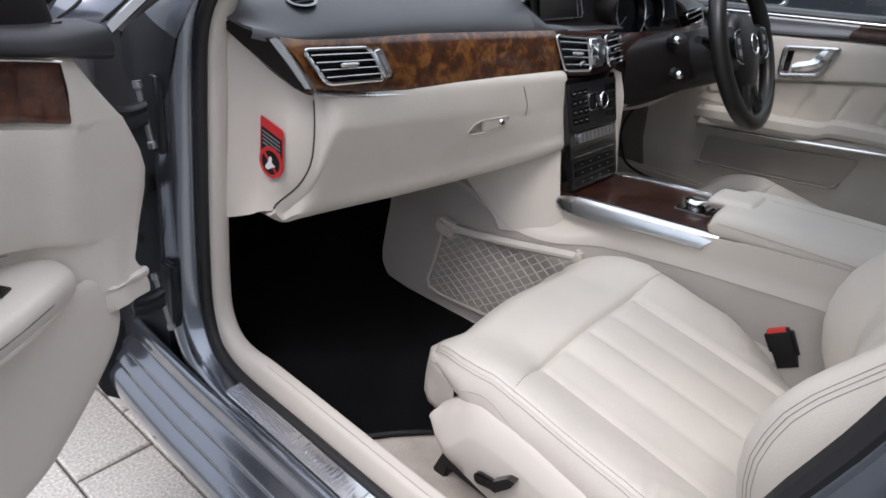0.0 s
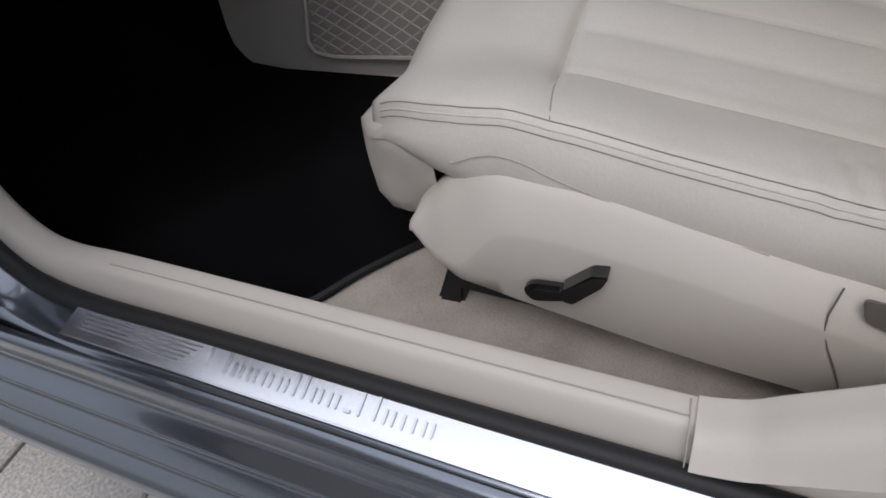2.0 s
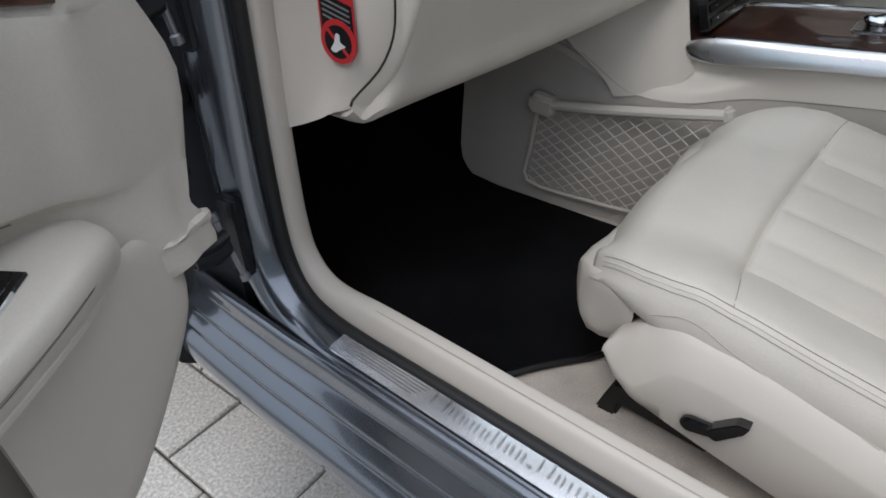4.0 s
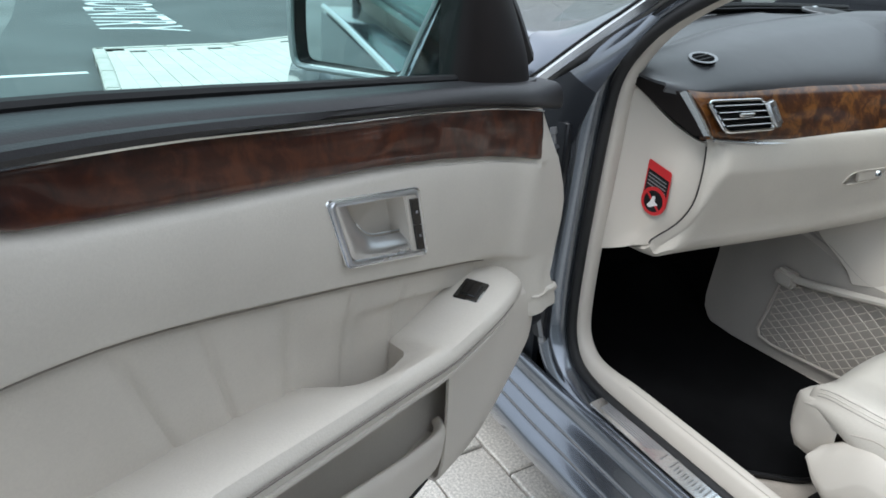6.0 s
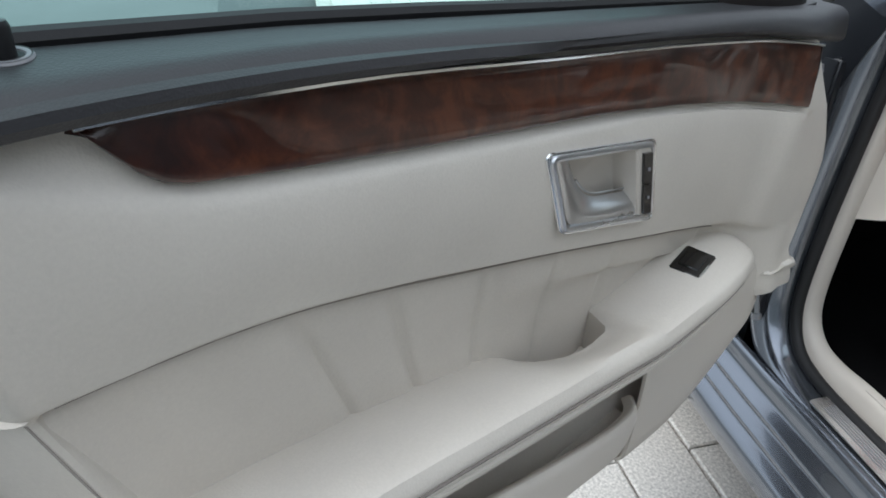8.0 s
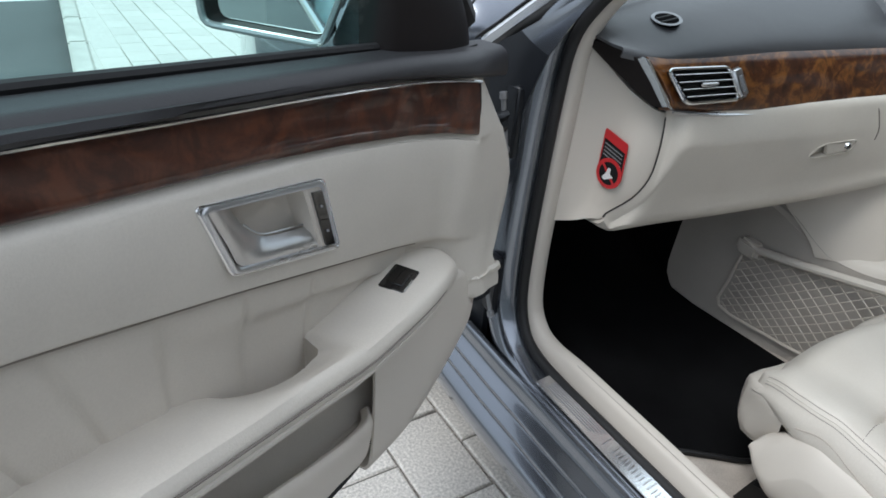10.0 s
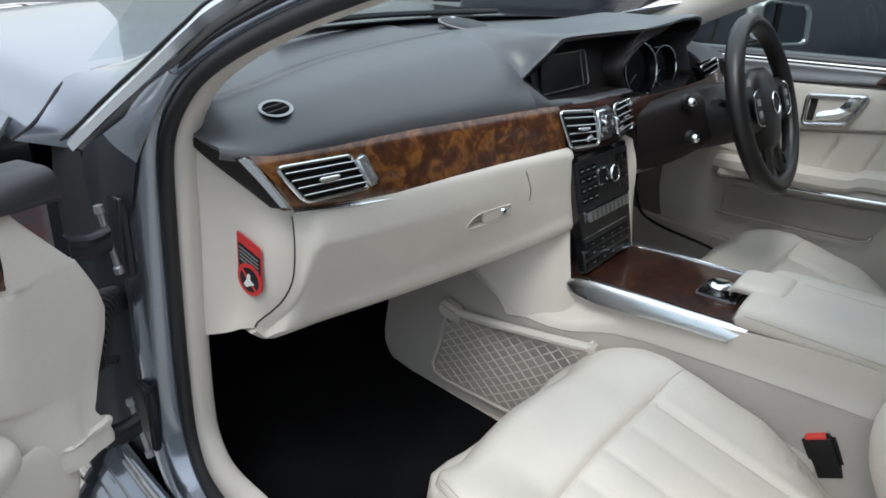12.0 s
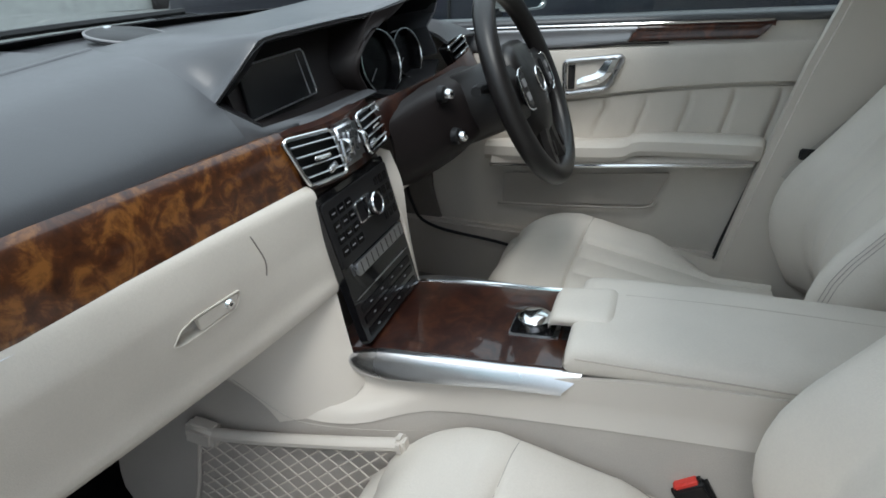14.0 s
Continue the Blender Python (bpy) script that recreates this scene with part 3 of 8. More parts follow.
bxs = [-x for x in BX[:0:-1]] + BX
part("bonnet", sheet(catmull([[bonnet_point(x, t) for x in bxs] for t in (0, 0.04, 0.1, 0.2, 0.35, 0.5, 0.65, 0.8, 0.9, 0.96, 1.0)], 3, 1), 0.004), PAINT, car, "grey bonnet and wing tops", 60)
for sd in (-1, 1):
    gp = [(0.803, 0.0), (0.785, 0.0), (0.765, 0.0), (0.74, 0.0), (0.70, 0.0), (0.64, 0.0), (0.56, 0.0)]
    part("bonnet_gap", tube([Vector(bonnet_point(sd * x, t)) + Vector((0, 0, 0.0016)) for x, t in gp], 0.0022, 6, 3), RUBBER, car)
    # corner between the bonnet's rear edge and the bright strip
    strip_run = catmull(STRIP[3:], 3)
    corner = []
    for j, q in enumerate(strip_run):
        f = j / (len(strip_run) - 1)
        a = Vector((-sd * q[0] if sd > 0 else q[0], q[1] + 0.008, q[2] - 0.006))
        b = Vector(bonnet_point(sd * (0.56 + 0.243 * f), 0.002)) + Vector((0, 0, 0.0005))
        corner.append([a, a.lerp(b, 0.35) + Vector((0, 0, 0.006 * (1 - f))), a.lerp(b, 0.7) + Vector((0, 0, 0.004 * (1 - f))), b])
    part("wing_corner", sheet(catmull(corner, 3, 1), 0.003 * sd), PAINT, car, "grey corner panel behind the bonnet")
part("nose", sheet(catmull([[(x, y - 0.10 * (x / 0.7) ** 2, z) for x in (-0.70, -0.5, -0.25, 0, 0.25, 0.5, 0.70)] for y, z in ((1.60, 0.70), (1.66, 0.60), (1.70, 0.48), (1.69, 0.34), (1.62, 0.24))], 3, 1), 0.006), PAINT, car, "grey nose panel")
part("scuttle_panel", sheet(catmull([[(x, 0.36 + 0.11 * math.cos(x * 1.6), 0.892 + 0.02 * math.cos(x * 2)), (x, 0.42 + 0.10 * math.cos(x * 1.6), 0.884 + 0.016 * math.cos(x * 2)), (x, 0.47 + 0.07 * math.cos(x * 1.4), 0.866 + 0.016 * math.cos(x * 2))] for x in np.linspace(-0.58, 0.62, 9)], 2, 0), 0.01), BLACK, car, "black plastic scuttle below the windscreen")
part("wiper_blade", tube([(-0.30, 0.478, 0.932), (-0.1, 0.478, 0.940), (0.25, 0.468, 0.940)], 0.006, 6, 4), BLACK, car)

# windscreen, roof, far pillars, rear of the cabin
WS = [[(x, 0.345 + 0.105 * math.cos(x * 1.7), 0.912 + 0.02 * math.cos(x * 2)), (x * 0.95, 0.13 + 0.08 * math.cos(x * 1.7), 1.075 + 0.012 * math.cos(x * 2)), (x * 0.86, -0.32 + 0.05 * math.cos(x * 1.7), 1.275 + 0.02 * math.cos(x * 2))] for x in np.linspace(-0.715, 0.715, 13)]
ws = part("windscreen", sheet(catmull(catmull(WS, 2, 0), 4, 1)), WGLASS, car, "clear green-tinted windscreen")
ws.visible_shadow = False
edge = [r[0] for r in catmull(WS, 2, 0)][5:]
part("windscreen_band", sheet([[Vector(p) + Vector((0, -0.004, -0.004)), Vector(p) + Vector((0, -0.022, 0.008))] for p in edge], 0.002), BLACK, car, "black border of the windscreen")
ROOF = [[(x, y, 1.29 - (0.10 if y < -1.6 else 0) - 0.09 * (x / 0.62) ** 4 + 0.02 * math.cos((y + 0.9) * 1.2)) for x in (-0.62, -0.58, -0.5, -0.3, 0, 0.3, 0.5, 0.58, 0.62)] for y in (-0.30, -0.6, -1.0, -1.4, -1.8, -2.1)]
part("roof", sheet(catmull(catmull(ROOF, 3, 0), 2, 1), 0.03), PAINT, car, "grey roof")
part("headlining", sheet(np.array(catmull(catmull(ROOF, 3, 0), 2, 1)) - [0, 0, 0.034], 0.004), TRIM, car, "pale headlining")
RPIL = [(0.715, 0.40, 0.86), (0.70, 0.20, 0.965), (0.68, 0.05, 1.045), (0.645, -0.2, 1.15), (0.60, -0.5, 1.225), (0.58, -0.7, 1.24)]
part("far_windscreen_pillar", sheet(sweep(RPIL, [(0.045 * math.cos(a), 0.05 * math.sin(a)) for a in ang], (1, 0, 0), 4)), TRIM, car, "beige trimmed windscreen pillar")
part("rear_bulkhead", block((0, -2.1, 0.75), (1.5, 0.04, 1.1), 0.01), TRIMD, car)
part("far_side_wall", prism(rounded([(0.42, 0.18), (0.42, 0.86), (0.30, 0.87), (-2.1, 0.90), (-2.1, 0.18)], 0.05), (0.745, 0, 0), (0, 1, 0), (0, 0, 1), 0.05, 0.01), PAINT, car, "far flank of the car")
FB = [(-0.50, 0.36), (-0.545, 0.6), (-0.60, 0.85), (-0.66, 1.06), (-0.70, 1.22), (-0.82, 1.22), (-0.78, 0.95), (-0.73, 0.36)]
part("far_door_pillar", prism(FB, (0.62, 0, 0), (0, 1, 0), (0, 0, 1), 0.05, 0.012), TRIM, car, "beige trimmed door pillar")
NB = [(y - 0.028, z) for y, z in ((-0.478, 0.33), (-0.49, 0.50), (-0.515, 0.63), (-0.543, 0.72), (-0.562, 0.79), (-0.60, 0.93), (-0.65, 1.08), (-0.69, 1.2), (-0.80, 1.22), (-0.78, 0.9), (-0.70, 0.33))]
part("near_door_pillar", prism(NB, (-0.70, 0, 0), (0, 1, 0), (0, 0, 1), -0.04, 0.008), PAINT, car, "painted door pillar")
part("pillar_seal", tube([(-0.722, y, z) for y, z in NB[:8]], 0.012, 8, 3), RUBBER, car)
part("near_pillar_trim", prism([(y - 0.006, z) for y, z in NB], (-0.70, 0, 0), (0, 1, 0), (0, 0, 1), 0.03, 0.008), TRIM, car, "beige pillar trim")
RD = [(-0.55, 0.22), (-0.572, 0.5), (-0.595, 0.66), (-0.63, 0.80), (-0.652, 0.90), (-1.6, 0.95), (-1.55, 0.7), (-1.35, 0.45), (-1.3, 0.22)]
part("rear_side_door", prism(RD, (-0.765, 0, 0), (0, 1, 0), (0, 0, 1), -0.05, 0.012), PAINT, car, "grey closed rear door")
part("rear_side_glass", prism([(-0.65, 0.92), (-0.72, 1.19), (-1.5, 1.19), (-1.58, 0.96)], (-0.70, 0, 0), (0.0, 1, 0), (0.25, 0, 1), 0.004, 0), DGLASS, car)
part("floor_pan", block((0, -0.75, 0.20), (1.42, 2.7, 0.06), 0.01), CARPET, car)

# plain closing of the rear
RQ = [[(sx, y, z) for sx, z in ((0.78, 0.25), (0.86, 0.45), (0.87, 0.65), (0.83, 0.82), (0.74, zt))] for y, zt in ((-1.30, 0.93), (-1.6, 0.955), (-2.0, 0.95), (-2.35, 0.93), (-2.55, 0.90))]
for sd in (-1, 1):
    part("rear_quarter", sheet(catmull(catmull([[(sd * x * (0.9 if y < -2.5 else 1.0), y, z) for x, y, z in r] for r in RQ], 3, 0), 3, 1), 0.006), PAINT, car, "grey rear quarter panel")
part("boot_lid", sheet(catmull([[(x, y, z - 0.02 * (x / 0.7) ** 2) for x in (-0.72, -0.4, 0, 0.4, 0.72)] for y, z in ((-1.95, 1.02), (-2.1, 0.985), (-2.4, 0.96), (-2.56, 0.93), (-2.62, 0.78), (-2.64, 0.55), (-2.60, 0.28))], 3, 1), 0.006), PAINT, car, "grey boot lid and tail")

part("far_sill_trim", prism([(-0.60, 0.22), (0.30, 0.22), (0.30, 0.42), (-0.55, 0.42)], (0.712, 0, 0), (0, 1, 0), (0, 0, 1), -0.03, 0.008), TRIM, car, "beige sill trim below the driver door")
# cabin carpet and footwell
part("cabin_carpet", sheet(catmull(catmull([[(-0.684, y, z + 0.05), (-0.665, y, z + 0.006), (-0.62, y, z), (-0.4, y, z), (-0.22, y, z + 0.003), (-0.19, y, z + 0.03)] for y, z in ((-0.95, 0.262), (-0.6, 0.264), (-0.3, 0.264), (-0.03, 0.258), (0.25, 0.25))], 3, 1), 3, 0), 0.012), CARPET, car, "beige cabin carpet")
part("toe_board", sheet(catmull([[(x, 0.25, 0.25), (x, 0.42, 0.27), (x, 0.52, 0.34), (x, 0.60, 0.50), (x, 0.62, 0.75), (x, 0.60, 0.86)] for x in (-0.72, -0.45, -0.10)], 3, 1), 0.012), MATBLK, car, "black carpeted toe board")
part("kick_panel", prism([(0.24, 0.26), (0.62, 0.26), (0.62, 0.8), (0.24, 0.8)], (-0.688, 0, 0), (0, 1, 0), (0, 0, 1), 0.02, 0.004), MATBLK, car, "black footwell side")
part("far_kick_panel", prism([(0.08, 0.24), (0.60, 0.24), (0.60, 0.86), (0.20, 0.86), (0.16, 0.5)], (0.712, 0, 0), (0, 1, 0), (0, 0, 1), -0.02, 0.004), FARTRIM, car, "beige carpeted footwell side, darkened for shade")
part("far_toe_board", sheet(catmull([[(x, -0.6, 0.25), (x, 0.25, 0.25), (x, 0.42, 0.28), (x, 0.52, 0.40), (x, 0.56, 0.6), (x, 0.50, 0.86)] for x in (0.14, 0.45, 0.74)], 3, 1), 0.012), FARTRIM, car, "far footwell in beige carpet, darkened for shade")

part("tunnel_front", prism([(0.30, 0.24), (0.66, 0.24), (0.66, 0.86), (0.33, 0.62), (0.335, 0.34)], (-0.160, 0, 0), (0, 1, 0), (0, 0, 1), 0.01, 0.002), MATBLK, car, "black carpeted front of the tunnel")
part("firewall", block((0, 0.645, 0.51), (1.36, 0.02, 0.66), 0.004), MATBLK, car, "black carpeted bulkhead")

# ---- floor mat ----
fm = thing("floor_mat", "black carpet floor mat in the footwell", "floor mat", (-0.42, 0.1, 0.265))
MATX = [-0.655, -0.632, -0.610, -0.575, -0.54, -0.50, -0.42, -0.33, -0.215]
MATR = [0.03, -0.004, -0.022, -0.045, -0.073, -0.104, -0.128, -0.135, -0.13]
part("mat_top", sheet(catmull([[(x, r + (y - r) * q if q < 1 else y, z) for x, r in zip(MATX, MATR)] for q, y, z in ((0, 0.1, 0.274), (0.3, 0.1, 0.275), (1, 0.1, 0.274), (1, 0.25, 0.272), (1, 0.38, 0.285), (1, 0.50, 0.345))], 3, 1), 0.01), MATBLK, fm, "black carpet")
part("bound_edge", tube([(x, r, 0.278) for x, r in zip(MATX, MATR)], 0.0045, 6, 3), BLACK, fm, "sewn black edge")

# ---- dashboard ----
dash = thing("dashboard", "charcoal and beige dashboard with a burr walnut band", "dashboard", (0, 0.2, 0.56))


def wood_y(x):
    """How far forward the walnut band lies at a place across the car."""
    return 0.056 + 0.128 * abs(min(x, 0.0)) if x < 0 else 0.056 - 0.03 * x


def pad_row(x, back, crest, crown, low, foot, drop=0.011):
    y, z = crest
    return [(x, *back), (x, y + 0.05, z - drop * 0.95), (x, y + 0.020, z - drop * 0.55), (x, y, z), (x, y - 0.012, z - 0.0035), (x, *crown), (x, *low), (x, foot[0] + 0.003, foot[1] + 0.003), (x, foot[0] + (0.018 if x > -0.63 else 0.004), foot[1] - 0.004)]


PAD = [pad_row(-0.680, (0.36, 0.850), (0.255, 0.860), (0.215, 0.857), (0.178, 0.853), (0.158, 0.849), 0.004),
       pad_row(-0.640, (0.37, 0.868), (0.245, 0.880), (0.195, 0.872), (0.155, 0.856), (0.136, 0.843)),
       pad_row(-0.570, (0.39, 0.885), (0.240, 0.897), (0.180, 0.884), (0.140, 0.862), (0.124, 0.841)),
       pad_row(-0.450, (0.42, 0.904), (0.258, 0.916), (0.185, 0.902), (0.132, 0.871), (0.112, 0.841)),
       pad_row(-0.300, (0.44, 0.916), (0.275, 0.928), (0.190, 0.915), (0.122, 0.878), (0.096, 0.842)),
       pad_row(-0.210, (0.445, 0.922), (0.280, 0.934), (0.195, 0.924), (0.122, 0.886), (0.088, 0.843)),
       pad_row(-0.150, (0.445, 0.926), (0.282, 0.938), (0.195, 0.927), (0.122, 0.888), (0.082, 0.844))]
part("top_pad", sheet(catmull(catmull(PAD, 5, 1), 6, 0), -0.004), DASH, dash, "grained charcoal dash top")
# hood over the display and the dials
LIP = [(-0.150, 0.118, 0.890), (-0.128, 0.100, 0.922), (-0.110, 0.089, 0.945), (-0.090, 0.085, 0.9555), (-0.007, 0.084, 0.9575), (0.10, 0.084, 0.958), (0.211, 0.082, 0.9585), (0.3017, 0.070, 0.969), (0.355, 0.068, 0.9755), (0.43, 0.068, 0.977), (0.468, 0.070, 0.970), (0.482, 0.075, 0.950)]
lip = catmull(LIP, 3)
hood, lining = [], []
for p in lip:
    p = Vector(p)
    x = p.x
    t = min(1, max(0, (x + 0.15) / 0.08))
    crest = float(np.interp(x, [-0.15, -0.094, 0.056, 0.153, 0.264, 0.39, 0.47, 0.49], [0.930, 0.952, 0.954, 0.9565, 0.9605, 0.966, 0.962, 0.945]))
    f = 0.445 - 0.25 * max(0, x) ** 2
    t2 = min(1, max(0, (x + 0.15) / 0.032))
    a = [(f, 0.926), (0.332, 0.9276), (0.282, 0.938), (0.195, 0.927), (0.150, 0.909), (0.128, 0.896)]
    b = [(f, 0.926), (0.332, 0.932), (0.270, crest - 0.006), (0.190, crest), (p.y + 0.045, (crest + p.z) / 2 + 0.002), (p.y + 0.013, p.z + 0.003)]
    hood.append([Vector((x, ya + (yb - ya) * k_, za + (zb - za) * k_)) for (ya, za), (yb, zb), k_ in zip(a, b, (t, t, t, t ** 0.55, t2, t2))] + [p + Vector((0, 0.003, 0.001)), p, p + Vector((0, 0.002, -0.004))])
    lining.append([p + Vector((0, 0.0022, -0.004)), p + Vector((0.006 * (1 - t), 0.016, -0.010)), Vector((x * 0.97 + 0.02 * (1 - t), 0.165, p.z - 0.026))])
part("display_hood", sheet(catmull(hood, 2, 1)), DASH, dash, "charcoal hood over the display and dials")
# the hood's charcoal underside, coloured black in place of its shadow
part("hood_lining", sheet(lining, 0.002), BLACK, dash, "charcoal hood underside, blackened for shade")
part("hood_side", sheet([[(0.482, 0.075, 0.950), (0.486, 0.15, 0.945), (0.486, 0.3, 0.94)], [(0.486, 0.080, 0.932), (0.490, 0.15, 0.92), (0.490, 0.3, 0.92)], [(0.464, 0.088, 0.908), (0.470, 0.15, 0.89), (0.470, 0.3, 0.88)], [(0.478, 0.072, 0.860), (0.482, 0.15, 0.84), (0.482, 0.3, 0.84)]], 0.006), DASH, dash)
part("display_recess", prism([(-0.15, 0.835), (0.47, 0.835), (0.47, 0.93), (-0.06, 0.93), (-0.13, 0.89)], (0, 0.172, 0), (1, 0, 0), (0, 0, 1), -0.01, 0), BLACK, dash)
part("display_shelf", sheet(catmull([[(-0.150, 0.084, 0.846), (-0.150, 0.104, 0.868), (-0.149, 0.120, 0.888)], [(-0.123, 0.076, 0.846), (-0.125, 0.075, 0.853), (-0.124, 0.078, 0.860)], [(-0.06, 0.066, 0.847), (-0.06, 0.070, 0.852), (-0.06, 0.077, 0.856)], [(0.0, 0.058, 0.848), (0.0, 0.065, 0.851), (0.0, 0.076, 0.8535)], [(0.156, 0.058, 0.848), (0.156, 0.066, 0.850), (0.156, 0.076, 0.851)]], 2, 1), 0.004), DASH, dash, "charcoal ledge below the display")
part("display_floor", sheet([[(-0.146, 0.119, 0.885), (-0.120, 0.124, 0.876)], [(-0.122, 0.0785, 0.8585), (-0.100, 0.108, 0.861)], [(-0.06, 0.0775, 0.8545), (-0.06, 0.108, 0.857)], [(0.0, 0.0765, 0.852), (0.0, 0.108, 0.855)], [(0.156, 0.0765, 0.8495), (0.156, 0.108, 0.853)]], 0.002), DARKTRIM, dash)
# inner cheek, black to carry the shade under the hood
part("display_cheek", sheet(catmull([[(-0.124, 0.079, 0.860), (-0.112, 0.095, 0.860), (-0.100, 0.108, 0.860)], [(-0.149, 0.121, 0.888), (-0.125, 0.128, 0.885), (-0.098, 0.132, 0.882)], [(-0.127, 0.103, 0.921), (-0.105, 0.122, 0.903), (-0.085, 0.140, 0.893)], [(-0.109, 0.091, 0.943), (-0.090, 0.112, 0.922), (-0.070, 0.145, 0.908)], [(-0.090, 0.087, 0.953), (-0.075, 0.112, 0.935), (-0.06, 0.150, 0.92)]], 2, 1), 0.003), BLACK, dash)
DA, DB = Vector((1, 0, 0)), Vector((0, 0.41, 0.912))
part("display_bezel", prism([(-0.125, -0.008), (0.150, -0.008), (0.180, 0.050), (0.200, 0.096), (-0.10, 0.096), (-0.125, 0.04)], Vector((0, 0.1035, 0.859)), DA, DB, -0.008, 0), DARKTRIM, dash, "dark surround of the display")
scr = part("display", prism(rounded([(-0.112, 0.001), (0.049, 0.004), (0.058, 0.066), (-0.094, 0.064)], 0.006), Vector((0, 0.103, 0.859)), DA, DB, 0.005, 0.0015), SCREEN, dash, "dark switched-off display")
rim_ = [Vector((0, 0.0985, 0.8615)) + DA * x + DB * z for x, z in ((-0.112, 0.001), (0.045, 0.0035), (0.0495, 0.008), (0.0575, 0.060), (0.054, 0.0655), (-0.09, 0.0635))]
part("display_rim", tube(rim_, 0.0012, 5), SATIN, scr, "thin bright rim")
part("display_inner_line", tube([Vector((0, 0.0980, 0.8615)) + DA * x + DB * z for x, z in ((0.030, 0.006), (0.038, 0.062))], 0.0008, 5), GREYP, scr)
# the dials
RIDGE_L = [(0.211, 0.0815, 0.9570), (0.190, 0.085, 0.942), (0.170, 0.085, 0.922), (0.142, 0.085, 0.898), (0.134, 0.085, 0.875), (0.150, 0.080, 0.847)]
RIDGE_R = [(0.3017, 0.0695, 0.968), (0.2547, 0.074, 0.9495), (0.1877, 0.077, 0.931), (0.150, 0.080, 0.905), (0.140, 0.082, 0.878), (0.157, 0.077, 0.849)]
rdg_ = []
for a_, b_ in zip(RIDGE_L, RIDGE_R):
    a_, b_ = Vector(a_), Vector(b_)
    rdg_.append([a_ + Vector((-0.035, 0.09, -0.006)), a_ + Vector((-0.004, 0.010, 0)), a_, a_.lerp(b_, 0.5) + Vector((0, -0.002, 0)), b_, b_ + Vector((0.004, 0.010, 0)), b_ + Vector((0.02, 0.09, -0.006))])
# charcoal ridge in a darker tone that holds the hood's shade
part("dial_divider", sheet(catmull(catmull(rdg_, 3, 0), 2, 1), 0.003), DARKTRIM, dash, "charcoal ridge between display and dials")
part("dial_cavity", sheet(catmull([[(0.15, 0.076, 0.846), (0.15, 0.17, 0.84)], [(0.31, 0.04, 0.816), (0.31, 0.17, 0.825)], [(0.48, 0.07, 0.846), (0.48, 0.17, 0.84)]], 4, 0), 0.006), BLACK, dash)
DIALN = Vector((-0.2, -0.95, 0.25)).normalized()
for x, z, r in ((0.283, 0.869, 0.054), (0.405, 0.8675, 0.044)):
    d = part("dial", lathe([(0, -0.014), (r * 0.86, -0.014), (r * 0.98, -0.002), (r, -0.002), (r, -0.02), (0, -0.02)], (x, 0.105, z), DIALN, 40), SCREEN, dash, "black instrument dial")
    part("dial_ring", ring((x, 0.105, z), DIALN, r, 0.0016, 48, 6), CHROME, d, "bright ring")
    part("dial_pointer", block(Vector((x - r * 0.3, 0.112, z - r * 0.35)), (r * 0.5, 0.001, 0.0016), 0.0003, pose(0, 0, 0, 0, -40, 0)), GREYP, d)

# walnut band on the passenger's side
band = []
for x in np.linspace(-0.655, -0.108, 16):
    t = (x + 0.655) / 0.547
    zt, zb = 0.8425 + 0.002 * t, 0.787 - 0.014 * min(1, t * 2.2) + 0.0 * t
    y0 = wood_y(x)
    xb = x + 0.032 * (1 - t) ** 6
    band.append([(x, y0 + 0.004, zt - 0.001), (x, y0 - 0.002, zt - 0.002), (x * 0.5 + xb * 0.5, y0 - 0.014, zt * 0.6 + zb * 0.4), (xb, y0 - 0.024, zb + 0.006), (xb, y0 - 0.022, zb), (xb, y0 - 0.01, zb - 0.003)])
part("walnut_band", sheet(catmull(band, 3, 1), -0.006), WALNUT, dash, "lacquered burr walnut band")
band2 = [[(x, wood_y(x) - 0.0275, zb + 0.000), (x, wood_y(x) - 0.0325, zb - 0.003), (x, wood_y(x) - 0.0295, zb - 0.007)] for x, zb in ((-0.622, 0.787), (-0.56, 0.779), (-0.5, 0.775), (-0.4, 0.773), (-0.25, 0.773), (-0.108, 0.773))]
part("band_edge", sheet(catmull(catmull(band2, 4, 0), 2, 1), 0.002), SATIN, dash, "thin bright strip")
part("end_strip", sheet(catmull([[(-0.668, 0.143, 0.845), (-0.664, 0.137, 0.848), (-0.657, 0.133, 0.846)], [(-0.650, 0.130, 0.818), (-0.645, 0.124, 0.82), (-0.640, 0.122, 0.818)], [(-0.632, 0.116, 0.787), (-0.628, 0.110, 0.788), (-0.620, 0.108, 0.785)]], 3, 1), 0.003), CHROME, dash, "bright chrome end strip")
part("end_cover", sheet(catmull([[(-0.683, 0.235, 0.855), (-0.678, 0.175, 0.853), (-0.668, 0.143, 0.845)], [(-0.672, 0.20, 0.832), (-0.664, 0.158, 0.828), (-0.651, 0.131, 0.818)], [(-0.640, 0.14, 0.79), (-0.638, 0.128, 0.785), (-0.633, 0.116, 0.786)]], 4, 0), 0.006), DARKTRIM, dash, "dark brown end cover")


